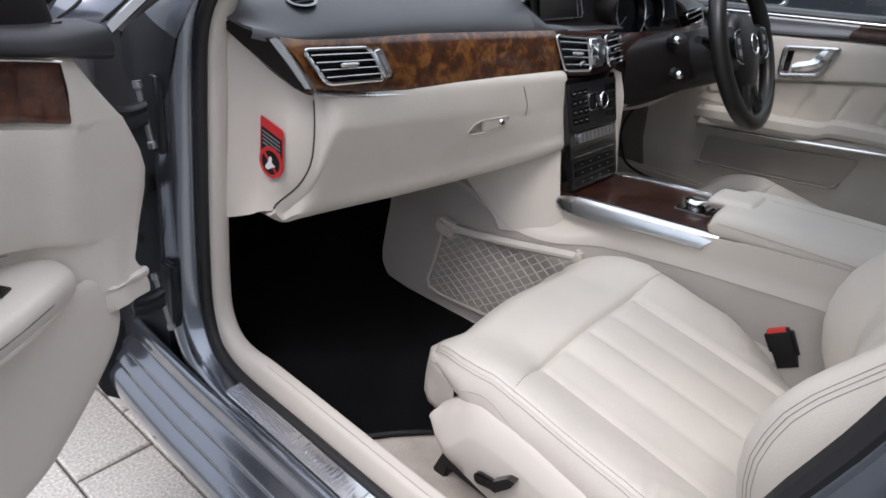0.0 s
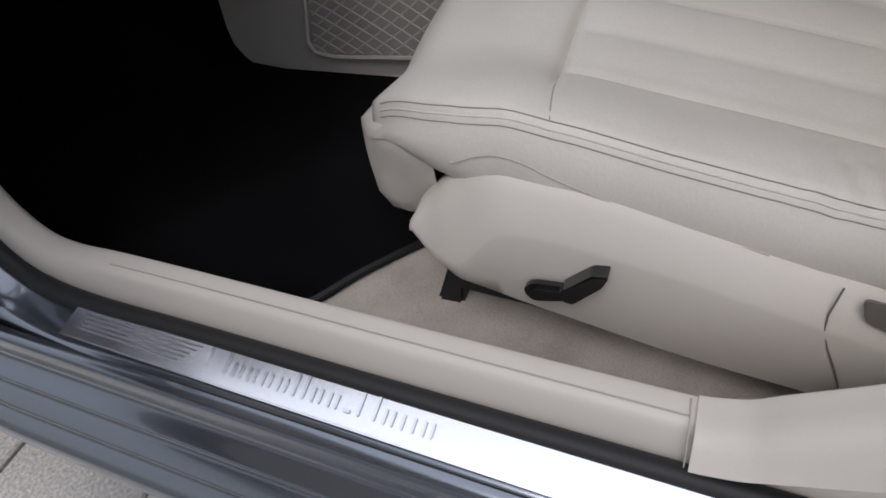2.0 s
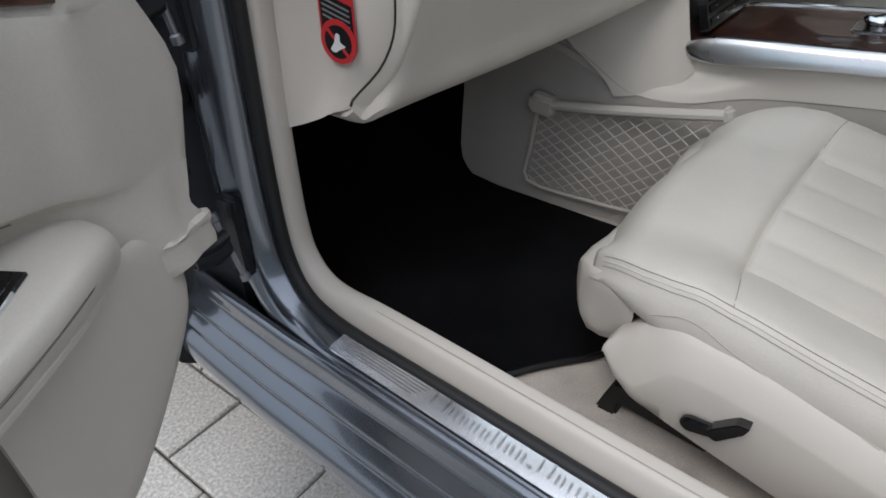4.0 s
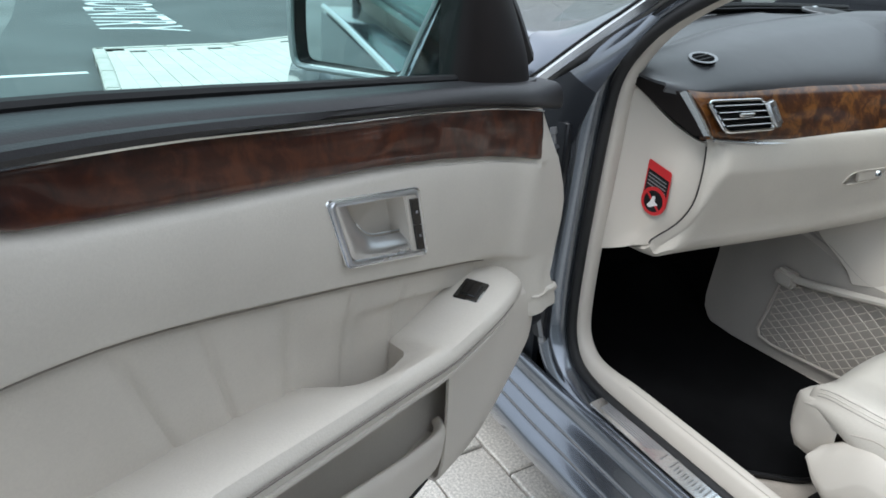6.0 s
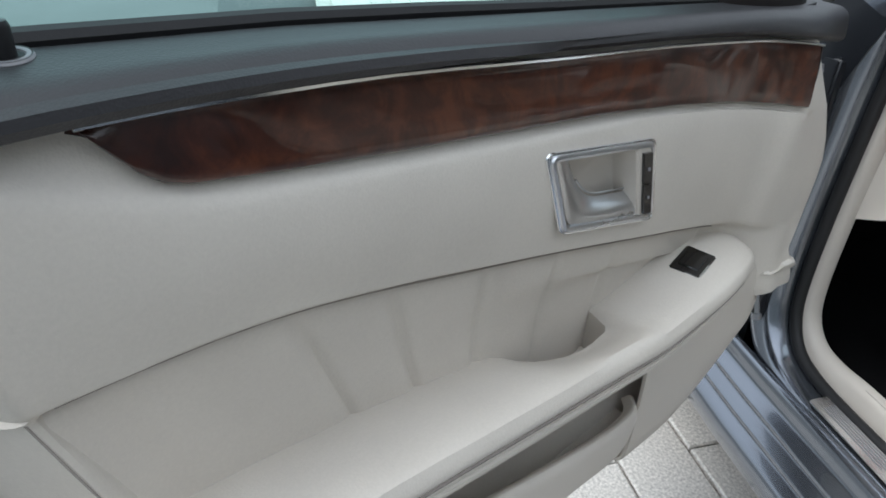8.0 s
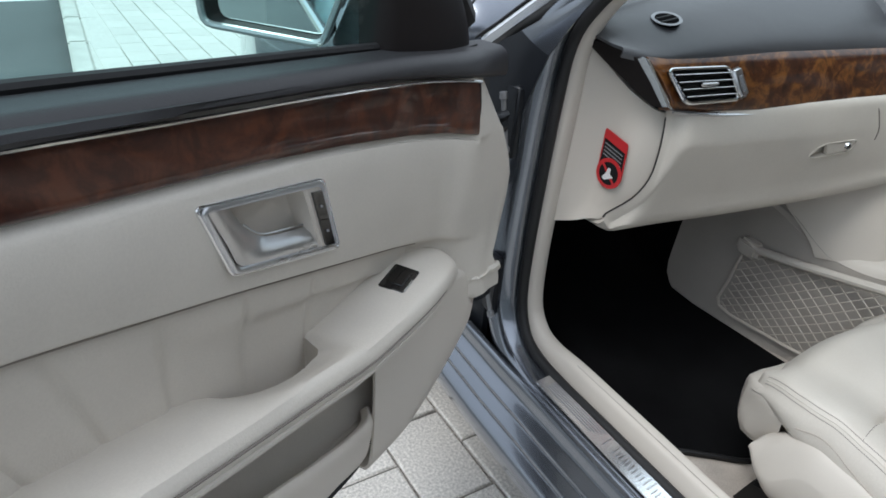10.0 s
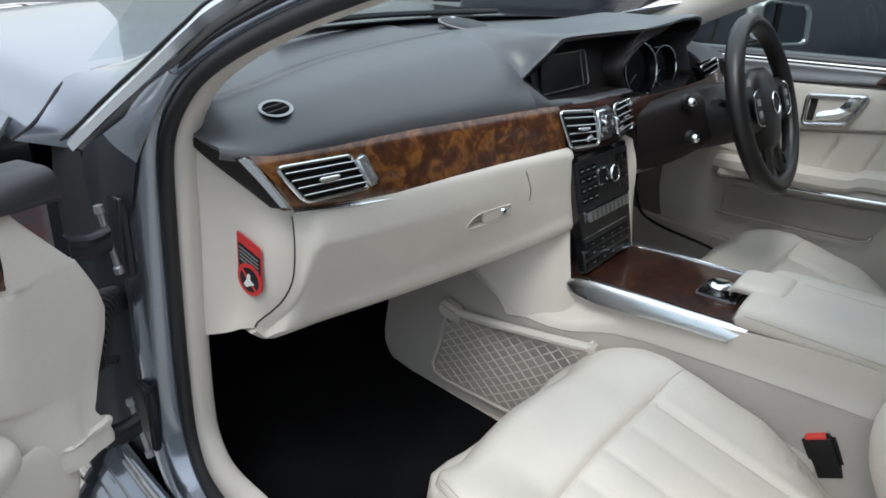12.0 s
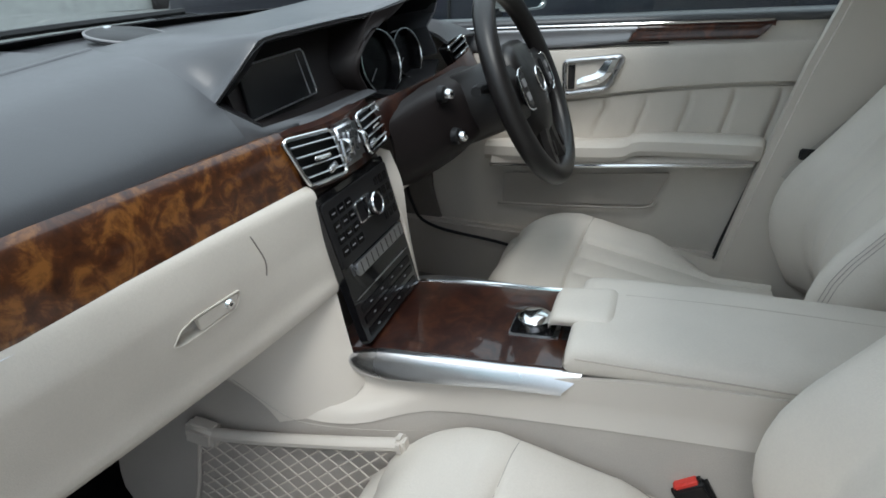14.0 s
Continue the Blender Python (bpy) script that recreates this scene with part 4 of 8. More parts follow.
def vent(parent, name, corners, slats, depth, label, knob=True, fin=None):
    """An air vent between four corners (top left, top right, bottom right, bottom left)."""
    a, b2, c, d = (Vector(p) for p in corners)
    nrm = (b2 - a).cross(d - a).normalized()
    if nrm.y > 0:
        nrm = -nrm
    loop = rounded([a, b2, c, d], 0.008, 4)
    cen = (a + b2 + c + d) / 4
    loop = [Vector(p) for p in loop]
    fr = part(name, tube([*loop, loop[0], loop[1]], 0.0028, 8), CHROME, parent, label)
    bm = bmesh.new()
    bm.faces.new([bm.verts.new(p - nrm * depth) for p in loop])
    part("duct", sheet([[p + nrm * 0.002 for p in loop + loop[:1]], [p - nrm * depth for p in loop + loop[:1]]]), BLACK, fr)
    part("duct_back", bm, BLACK, fr)
    for i in range(slats):
        t = (i + 0.8) / (slats + 0.6)
        l, r = a.lerp(d, t), b2.lerp(c, t)
        l, r = l.lerp(r, 0.03), r.lerp(l, 0.03)
        up = (a - d).normalized()
        part("slat", sheet([[l + nrm * 0.003 + up * 0.0016, r + nrm * 0.003 + up * 0.0016], [l + nrm * 0.0045, r + nrm * 0.0045], [l - nrm * 0.004 - up * 0.002, r - nrm * 0.004 - up * 0.002]], 0.0012), fin or BLACK, fr)
        part("slat_edge", tube([l + nrm * 0.005 + up * 0.0003, r + nrm * 0.005 + up * 0.0003], 0.0006, 5), SATIN, fr)
    if knob:
        mid = cen + nrm * 0.006
        ax = (b2 - a).normalized()
        part("slider", block(mid, (0.030, 0.006, 0.006), 0.002, Matrix(((ax.x, -nrm.x, 0, 0), (ax.y, -nrm.y, 0, 0), (ax.z, -nrm.z, 1, 0), (0, 0, 0, 1)))), CHROME, fr)
    return fr


def on_band(x, z):
    return (x, wood_y(x) - 0.002 - 0.026 * (0.842 - z) / 0.06 - 0.0165, z)


lv = vent(dash, "side_vent", (on_band(-0.637, 0.836), on_band(-0.535, 0.836), on_band(-0.520, 0.797), on_band(-0.612, 0.796)), 4, 0.006, "chrome framed side air vent with slats")
part("vent_wheel_panel", block(Vector(on_band(-0.5195, 0.8175)) + Vector((0, -0.002, 0)), (0.0165, 0.010, 0.042), 0.0035, pose(0, 0, 0, -23, -20, -7)), SATIN, lv, "satin thumbwheel panel")
part("thumbwheel", block(Vector(on_band(-0.5195, 0.8175)) + Vector((0, -0.006, 0)), (0.006, 0.008, 0.024), 0.002, pose(0, 0, 0, -23, -20, -7)), GREYP, lv)
# lower edge of the centre: twin vents with a clock panel between them
cv = thing("centre_vents", "twin chrome air vents with a bright switch panel between them", "air vent", (0, 0.03, 0.78))
for s in (-1, 1):
    vent(cv, "centre_vent", ((-0.122, 0.055, 0.845), (-0.040, 0.035, 0.841), (-0.032, 0.019, 0.785), (-0.104, 0.033, 0.787)) if s < 0 else ((0.032, 0.036, 0.841), (0.116, 0.045, 0.843), (0.109, 0.025, 0.790), (0.040, 0.019, 0.788)), 4, 0.006, "chrome framed centre vent", True, FIN)
    part("vent_tab", block((s * 0.058, 0.026 if s < 0 else 0.024, 0.798), (0.020, 0.008, 0.011), 0.003, pose(0, 0, 0, 0, -12, 0)), CHROME, cv)
part("switch_panel", block((-0.004, 0.032, 0.815), (0.056, 0.018, 0.056), 0.006, pose(0, 0, 0, -18, 0, 0)), SATIN, cv, "satin switch panel")
part("clock_face", prism(rect(0.026, 0.032, 0.004), (-0.004, 0.0215, 0.817), (1, 0, 0), (0, 0.32, 0.95), 0.003, 0.001), SATIN, cv, "small pale square face")
for s in (-1, 1):
    part("thumbwheel", lathe([(0, 0.005), (0.011, 0.005), (0.012, 0), (0.011, -0.005), (0, -0.005)], (s * 0.022 - 0.004, 0.024, 0.815), (1, 0, 0), 20), CHROME, cv)
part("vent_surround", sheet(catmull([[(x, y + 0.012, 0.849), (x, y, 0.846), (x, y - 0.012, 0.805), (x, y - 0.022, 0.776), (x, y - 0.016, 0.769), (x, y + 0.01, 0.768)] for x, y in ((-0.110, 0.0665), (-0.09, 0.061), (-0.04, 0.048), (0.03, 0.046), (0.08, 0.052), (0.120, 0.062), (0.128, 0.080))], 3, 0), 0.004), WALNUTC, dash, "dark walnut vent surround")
# round demister vent and speaker grille on top
RV = (-0.590, 0.178, 0.8850)
RN = Vector((-0.173, -0.198, 0.965)).normalized()
rv = part("round_vent", ring(Vector(RV) + RN * 0.0010, RN, 0.0186, 0.0024, 36, 8, 0.4), ALU, dash, "round demister vent")
part("vent_cup", lathe([(0.0190, -0.003), (0.0190, 0.0009), (0, 0.0009)], RV, RN, 28), MATBLK, rv)
for j in range(2):
    t = (j - 0.5) * 0.0110
    w = math.sqrt(0.0175 ** 2 - t * t)
    c = Vector(RV) + Vector((0, 0.983, 0.18)) * t + RN * 0.0011
    part("slat", block(c, (2 * w, 0.0030, 0.0016), 0.0006, pose(0, 0, 0, 12, -8, 0)), BLACK, rv)
sg = part("speaker_grille", lathe([(0, 0.006), (0.045, 0.005), (0.052, 0.002), (0.054, -0.002)], (-0.02, 0.345, 0.936), (0, -0.1, 1), 32), BLACK, dash, "round black speaker grille")
part("grille_rim", ring((-0.02, 0.345, 0.938), (0, -0.1, 1), 0.053, 0.0018, 36, 6), GREYP, sg)
part("sensor", lathe([(0, 0.012), (0.006, 0.010), (0.009, 0.0)], (-0.012, 0.385, 0.936), (0, 0, 1), 14), CHROME, dash)

# beige lower dash: lid of the glovebox, end cap, knee roll
LIDA = [(0.130, 0.781), (0.117, 0.777), (0.110, 0.766), (0.104, 0.738), (0.107, 0.724), (0.121, 0.685), (0.142, 0.628), (0.158, 0.588), (0.230, 0.575)]
LIDB = [(0.042, 0.780), (0.034, 0.776), (0.031, 0.764), (0.027, 0.738), (0.0245, 0.720), (0.019, 0.695), (0.015, 0.670), (0.0115, 0.650), (0.040, 0.640)]
LID = []
# its edge beside the end cap wraps round the cap's foot
LIDE = [(-0.607, 0.136, 0.781), (-0.607, 0.129, 0.774), (-0.6055, 0.1265, 0.750), (-0.6050, 0.1260, 0.7146), (-0.6070, 0.1295, 0.676), (-0.6160, 0.1440, 0.641), (-0.6335, 0.1710, 0.607), (-0.6370, 0.1760, 0.592), (-0.620, 0.24, 0.575)]
LID.append(LIDE)
# a rounded flange beside the cap
LID.append([(x + dx, y - 0.006, z - dz) for (x, y, z), dx, dz in zip(LIDE, (0.008, 0.008, 0.008, 0.008, 0.009, 0.012, 0.014, 0.016, 0.016), (0, 0, 0, 0, 0.002, 0.008, 0.012, 0.012, 0.008))])
for x in (-0.588, -0.55, -0.45, -0.34, -0.24, -0.18, -0.14, -0.102):
    f = (x + 0.61) / 0.508
    t = 0.55 * f + 0.45 * f ** 2.2
    LID.append([(x - (0.022 if x < -0.58 and za < 0.6 else 0.010 if x < -0.58 and za < 0.63 else 0.0), ya + (yb - ya) * f, za + (zb - za) * t) for (ya, za), (yb, zb) in zip(LIDA, LIDB)])
lid = part("glovebox_lid", sheet(catmull(catmull(LID, 4, 0), 3, 1), -0.006), LEATHER2, dash, "beige glovebox lid")
LIDL = [(p[0] - 0.003, p[1] - 0.0035, p[2]) for p in catmull(LID[0], 3)]
part("lid_gap", tube(LIDL[4:-5], 0.0014, 6), RUBBER, dash)
SEAML = catmull(catmull(LID, 4, 0), 3, 1)
LIDP = np.array(SEAML).reshape(-1, 3)


def lid_y(x, z):
    """How far forward the face of the lid lies at a place on it."""
    near = LIDP[np.argsort((LIDP[:, 0] - x) ** 2 + (LIDP[:, 2] - z) ** 2 + 4 * np.maximum(0, LIDP[:, 1] - 0.14) ** 2)[:9]]
    fit = np.linalg.lstsq(np.stack([np.ones(9), near[:, 0] - x, near[:, 2] - z], 1), near[:, 1], rcond=None)[0]
    return float(fit[0]) - 0.006


part("lid_seam", tube([(x, lid_y(x, z) - 0.0006, z) for x, z in ((-0.2222, 0.776), (-0.2185, 0.765), (-0.2144, 0.7536), (-0.2090, 0.738), (-0.2085, 0.728), (-0.2105, 0.718))], 0.0008, 5, 3), STITCH, dash)
HX, HZ = (lid_y(-0.25, 0.704) - lid_y(-0.32, 0.704)) / 0.07, (lid_y(-0.285, 0.716) - lid_y(-0.285, 0.692)) / 0.024
HA, HBV = Vector((1, HX, 0)), Vector((0, HZ, 1))
HO = Vector((0, lid_y(-0.297, 0.707) - 0.0010 + 0.297 * HX - 0.707 * HZ, 0))
HN = HA.cross(HBV).normalized()
HOLE = rounded([(-0.3415, 0.699), (-0.330, 0.713), (-0.313, 0.719), (-0.253, 0.7215), (-0.2525, 0.714), (-0.2600, 0.7015), (-0.307, 0.6965), (-0.330, 0.695)], 0.004, 3)
carve(lid, prism(HOLE, HO - HN * 0.02, HA, HBV, 0.04, 0))
cup = [[HO + HA * (-0.297 + (x + 0.297) * k_) + HBV * (0.7075 + (z - 0.7075) * k_) - HN * d_ for x, z in HOLE + HOLE[:1]] for k_, d_ in ((1.01, -0.001), (0.99, 0.006), (0.93, 0.011), (0.75, 0.013), (0.0, 0.0135))]
hd = part("lid_handle", sheet(cup, 0.001), LEATHER2, dash, "recessed beige glovebox handle with a lock")
part("handle_plate", prism(rounded([(-0.311, 0.7170), (-0.2550, 0.7200), (-0.2550, 0.7137), (-0.2622, 0.7030), (-0.306, 0.6985)], 0.003), HO - HN * 0.006, HA, HBV, 0.0062, 0.001), LEATHER2, hd, "beige pull plate")
part("lock", lathe([(0, 0.0035), (0.0046, 0.0035), (0.0062, 0.0)], HO + HA * -0.2685 + HBV * 0.7120, HN, 18), CHROME, hd, "chrome lock")
part("keyhole", lathe([(0, 0.0040), (0.0020, 0.0038)], HO + HA * -0.2685 + HBV * 0.7120, HN, 12), BLACK, hd)
CAP = [[(-0.694, 0.26, 0.846), (-0.684, 0.24, 0.847), (-0.668, 0.215, 0.836), (-0.641, 0.172, 0.797), (-0.617, 0.140, 0.775), (-0.6030, 0.1285, 0.772)],
       [(-0.696, 0.265, 0.79), (-0.688, 0.245, 0.79), (-0.662, 0.216, 0.780), (-0.639, 0.188, 0.762), (-0.622, 0.147, 0.750), (-0.6020, 0.1255, 0.745)],
       [(-0.697, 0.268, 0.72), (-0.689, 0.248, 0.72), (-0.652, 0.214, 0.72), (-0.6365, 0.194, 0.71), (-0.631, 0.154, 0.703), (-0.6020, 0.1252, 0.703)],
       [(-0.697, 0.268, 0.65), (-0.688, 0.248, 0.65), (-0.652, 0.216, 0.655), (-0.6365, 0.197, 0.65), (-0.632, 0.162, 0.648), (-0.6100, 0.1385, 0.648)],
       [(-0.697, 0.268, 0.60), (-0.688, 0.25, 0.605), (-0.660, 0.222, 0.610), (-0.642, 0.203, 0.612), (-0.636, 0.184, 0.613), (-0.6245, 0.1610, 0.615)],
       [(-0.697, 0.27, 0.562), (-0.684, 0.252, 0.566), (-0.668, 0.228, 0.573), (-0.655, 0.207, 0.581), (-0.645, 0.194, 0.588), (-0.6340, 0.1770, 0.593)]]
part("end_cap", sheet(catmull(catmull(CAP, 4, 0), 3, 1), 0.006), TRIM, dash, "beige dashboard end cap")
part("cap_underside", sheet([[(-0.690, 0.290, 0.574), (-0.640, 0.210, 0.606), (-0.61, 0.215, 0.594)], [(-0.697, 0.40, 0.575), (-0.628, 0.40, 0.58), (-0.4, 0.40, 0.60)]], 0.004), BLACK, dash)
# warning sticker on the end cap
SO = Vector((-0.6355, 0.1755, 0.688))


def sticker_piece(name, poly, lift, material, label="", parent=None):
    """A printed piece on the outward face of the cap; x runs towards the lid."""
    return part(name, prism(poly, SO + Vector((-lift, 0, 0)), (0.10, -1, 0), (0, 0, 1), -0.0006, 0), material, parent or dash, label)


def arc(r, a0, a1, n, y=-0.0185):
    return [(r * math.cos(radians(a0 + (a1 - a0) * i / n)), y + r * math.sin(radians(a0 + (a1 - a0) * i / n))) for i in range(n + 1)]


stk = sticker_piece("warning_sticker", [(-0.0222, 0.041), (-0.0205, 0.0445), (0.020, 0.0335), (0.0222, 0.030)] + arc(0.0230, 0, -180, 20), 0.0030, RED, "red and black airbag warning sticker")
sticker_piece("sticker_text_panel", [(-0.0195, 0.030), (0.0200, 0.0185), (0.0205, -0.010), (-0.0205, -0.010)], 0.0036, BLACK, "", stk)
for j in range(4):
    sticker_piece("sticker_text_bar", [(-0.017, 0.0245 - 0.0055 * j), (0.017, 0.0150 - 0.0055 * j), (0.017, 0.0133 - 0.0055 * j), (-0.017, 0.0228 - 0.0055 * j)], 0.0042, GREYP, "", stk)
sticker_piece("sticker_ring", arc(0.0230, 0, 360, 36), 0.0044, RED, "red ring", stk)
sticker_piece("sticker_disc", arc(0.0172, 0, 360, 32), 0.0050, BLACK, "", stk)
sticker_piece("sticker_bar", [(-0.0135, -0.0075), (-0.0105, -0.0055), (0.0135, -0.0300), (0.0105, -0.0320)], 0.0056, RED, "", stk)
sticker_piece("sticker_figure", rounded([(-0.010, -0.027), (-0.004, -0.019), (-0.001, -0.009), (0.004, -0.010), (0.003, -0.018), (0.011, -0.022), (0.004, -0.025), (-0.004, -0.030)], 0.002, 2), 0.0062, WHITEP, "", stk)

# panel of buttons in the middle
stack = thing("centre_stack", "gloss black centre panel with buttons and a round dial", "car stereo", (0, -0.02, 0.57))
SA_, SB_ = Vector((1, 0, 0)), Vector((0, 0.30, 0.954))
SO_ = Vector((-0.008, -0.034, 0.575))


def on_stack(name, poly, lift, thick, material, label="", parent=None, bev=0.0008):
    return part(name, prism(poly, SO_ + SA_.cross(SB_) * lift, SA_, SB_, thick, bev), material, parent or stack, label)


on_stack("panel", rounded([(-0.098, 0.0), (0.088, 0.0), (0.098, 0.205), (-0.100, 0.205)], 0.006), -0.01, 0.012, GLOSS, "gloss black panel")
on_stack("audio_unit", rounded([(-0.098, 0.108), (0.090, 0.108), (0.094, 0.196), (-0.098, 0.196)], 0.006), 0.002, 0.004, BLACK, "black audio unit")
for r in range(4):
    for c in range(3):
        on_stack("button", rect(0.018, 0.012, 0.002, 2, -0.080 + 0.021 * c, 0.128 + 0.017 * r), 0.006, 0.0006, SCREEN)
        on_stack("button_mark", rect(0.009, 0.0016, 0, 4, -0.080 + 0.021 * c, 0.128 + 0.017 * r), 0.0066, 0.0003, GREYP, "", None, 0)
        on_stack("button", rect(0.012, 0.012, 0.002, 2, 0.050 + 0.015 * c, 0.128 + 0.017 * r), 0.006, 0.0006, SCREEN)
kn = SO_ + SB_ * 0.158 + SA_ * 0.012 + SA_.cross(SB_) * 0.006
fr_ = [kn + SA_.cross(SB_) * 0.001 + SA_ * (x - 0.014) + SB_ * z for x, z in rect(0.050, 0.028, 0.005)]
part("dial_frame", tube(fr_ + fr_[:2], 0.0022, 6), CHROME, stack, "chrome bezel")
part("round_dial", lathe([(0, 0.0150), (0.0125, 0.0150), (0.0150, 0.010), (0.0155, 0.0)], kn, SA_.cross(SB_), 28), GLOSS, stack, "black round dial")
part("dial_rim", ring(kn + SA_.cross(SB_) * 0.0135, SA_.cross(SB_), 0.0142, 0.0021, 32, 6), CHROME, stack, "chrome rim of the dial")
keys = on_stack("key_bar", rect(0.150, 0.018, 0.003, 3, 0.004, 0.096), 0.002, 0.006, SATIN, "silver bar of keys")
for c in range(9):
    on_stack("key_gap", rect(0.0012, 0.015, 0, 4, -0.06 + 0.016 * c, 0.096), 0.0079, 0.0006, BLACK, "", keys, 0)
for z in (0.012, 0.030, 0.046):
    on_stack("climate_strip", rect(0.165, 0.011, 0.002, 2, -0.004, z), 0.002, 0.0012, SCREEN)
    for c in range(4):
        on_stack("climate_mark", rect(0.006, 0.0014, 0, 4, -0.06 + 0.036 * c, z), 0.0032, 0.0004, GREYP, "", None, 0)
on_stack("trim_line", rect(0.17, 0.0016, 0, 4, -0.004, 0.062), 0.002, 0.001, SATIN, "", None, 0)
for s, xx in ((1, 0.108),):
    part("stack_trim", sheet(catmull([[(xx + 0.006, 0.05, 0.775), (xx + 0.024, 0.03, 0.765), (xx + 0.030, 0.06, 0.755)], [(xx - 0.004, 0.016, 0.72), (xx + 0.024, 0.010, 0.715), (xx + 0.030, 0.06, 0.71)], [(xx - 0.016, -0.010, 0.66), (xx + 0.002, -0.008, 0.65), (xx + 0.010, 0.05, 0.64)], [(xx - 0.022, -0.030, 0.575), (xx - 0.006, -0.028, 0.565), (xx, 0.05, 0.56)]], 4, 0), 0.006), TRIM, stack, "beige side trim")

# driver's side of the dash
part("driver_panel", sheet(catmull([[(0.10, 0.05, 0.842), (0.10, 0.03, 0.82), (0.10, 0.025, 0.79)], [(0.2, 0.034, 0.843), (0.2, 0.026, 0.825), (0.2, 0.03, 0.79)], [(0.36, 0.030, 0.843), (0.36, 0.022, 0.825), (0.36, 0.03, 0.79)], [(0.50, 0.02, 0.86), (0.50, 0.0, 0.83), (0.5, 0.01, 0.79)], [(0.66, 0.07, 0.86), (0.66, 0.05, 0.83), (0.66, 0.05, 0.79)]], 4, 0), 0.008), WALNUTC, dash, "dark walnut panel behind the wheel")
part("driver_top", sheet(catmull([[(0.478, 0.42, 0.915), (0.478, 0.25, 0.915), (0.476, 0.12, 0.905), (0.474, 0.075, 0.895), (0.474, 0.050, 0.880)], [(0.53, 0.41, 0.922), (0.53, 0.25, 0.924), (0.53, 0.12, 0.912), (0.53, 0.075, 0.900), (0.53, 0.050, 0.884)], [(0.69, 0.34, 0.89), (0.69, 0.24, 0.90), (0.69, 0.14, 0.895), (0.69, 0.09, 0.885), (0.69, 0.055, 0.872)]], 4, 1), 0.006), DASH, dash)
part("driver_knee_panel", sheet(catmull([[(0.120, 0.045, 0.815), (0.125, 0.030, 0.805), (0.130, 0.020, 0.77), (0.135, 0.020, 0.73), (0.14, 0.03, 0.70), (0.14, 0.10, 0.66)], [(0.18, 0.030, 0.830), (0.19, 0.000, 0.826), (0.20, -0.030, 0.79), (0.205, -0.036, 0.755), (0.20, 0.010, 0.695), (0.20, 0.10, 0.65)], [(0.25, 0.020, 0.842), (0.25, -0.030, 0.838), (0.25, -0.058, 0.79), (0.25, -0.064, 0.752), (0.25, 0.01, 0.69), (0.25, 0.10, 0.65)], [(0.45, 0.020, 0.842), (0.45, -0.03, 0.838), (0.45, -0.055, 0.79), (0.45, -0.06, 0.752), (0.45, 0.02, 0.69), (0.45, 0.10, 0.65)], [(0.67, 0.06, 0.80), (0.67, 0.05, 0.79), (0.67, 0.04, 0.77), (0.67, 0.03, 0.755), (0.67, 0.05, 0.70), (0.67, 0.12, 0.66)]], 4, 1), 0.008), DARKTRIM, dash, "dark brown knee panel")
part("driver_lower_trim", sheet(catmull([[(0.13, 0.025, 0.70), (0.13, 0.05, 0.68), (0.13, 0.12, 0.66)], [(0.4, 0.02, 0.69), (0.4, 0.05, 0.665), (0.4, 0.12, 0.65)], [(0.67, 0.06, 0.70), (0.67, 0.08, 0.68), (0.67, 0.14, 0.66)]], 3, 0), 0.006), TRIM, dash)
vent(dash, "far_vent", ((0.472, 0.050, 0.869), (0.560, 0.048, 0.884), (0.592, 0.038, 0.838), (0.522, 0.042, 0.822)), 3, 0.02, "chrome framed air vent")
for z, y in ((0.839, -0.062), (0.774, -0.086)):
    part("switch_knob", lathe([(0, 0.0075), (0.0050, 0.0066), (0.0078, 0.0035), (0.0086, 0.0), (0.009, -0.004), (0.009, -0.01)], (0.215, y + 0.024, z), (-0.15, -0.97, 0.1), 24), CHROME, dash, "chrome switch knob")
    part("knob_collar", lathe([(0.0095, 0.000), (0.0130, -0.003), (0.0140, -0.012)], (0.215, y + 0.028, z), (-0.15, -0.97, 0.1), 24), BLACK, dash)

# ---- steering wheel ----
HUB, AX = Vector((0.3416, -0.137, 0.8405)), Vector((0.0064, -0.9, 0.4314)).normalized()
SIDEW = Vector((0.9, 0.0064, 0)).normalized()
sw = thing("steering_wheel", "dark leather steering wheel with three spokes", "steering wheel", tuple(HUB))
UPW = AX.cross(SIDEW).normalized()
part("rim", ring(HUB, AX, 0.1614, 0.0175, 64, 12, 1.0), WHEELBLK, sw, "dark leather rim")
shield = []
for s_, d_ in ((1.0, -0.030), (1.04, -0.008), (1.0, 0.004), (0.88, 0.013), (0.6, 0.020), (0.3, 0.0235), (0.02, 0.0245)):
    shield.append([HUB + SIDEW * x * s_ + UPW * (-0.012 + (z + 0.012) * s_) + AX * (d_ - 0.004) for x, z in rounded([(-0.072, 0.030), (-0.050, 0.072), (0.050, 0.072), (0.072, 0.030), (0.066, -0.030), (0.034, -0.090), (-0.034, -0.090), (-0.066, -0.030)], 0.026, 4)])
part("airbag_cover", sheet(shield, closed=True), WHEELBLK, sw, "dark airbag cover")
part("badge", ring(HUB + AX * 0.021, AX, 0.021, 0.0020, 32, 6), CHROME, sw, "plain chrome badge")
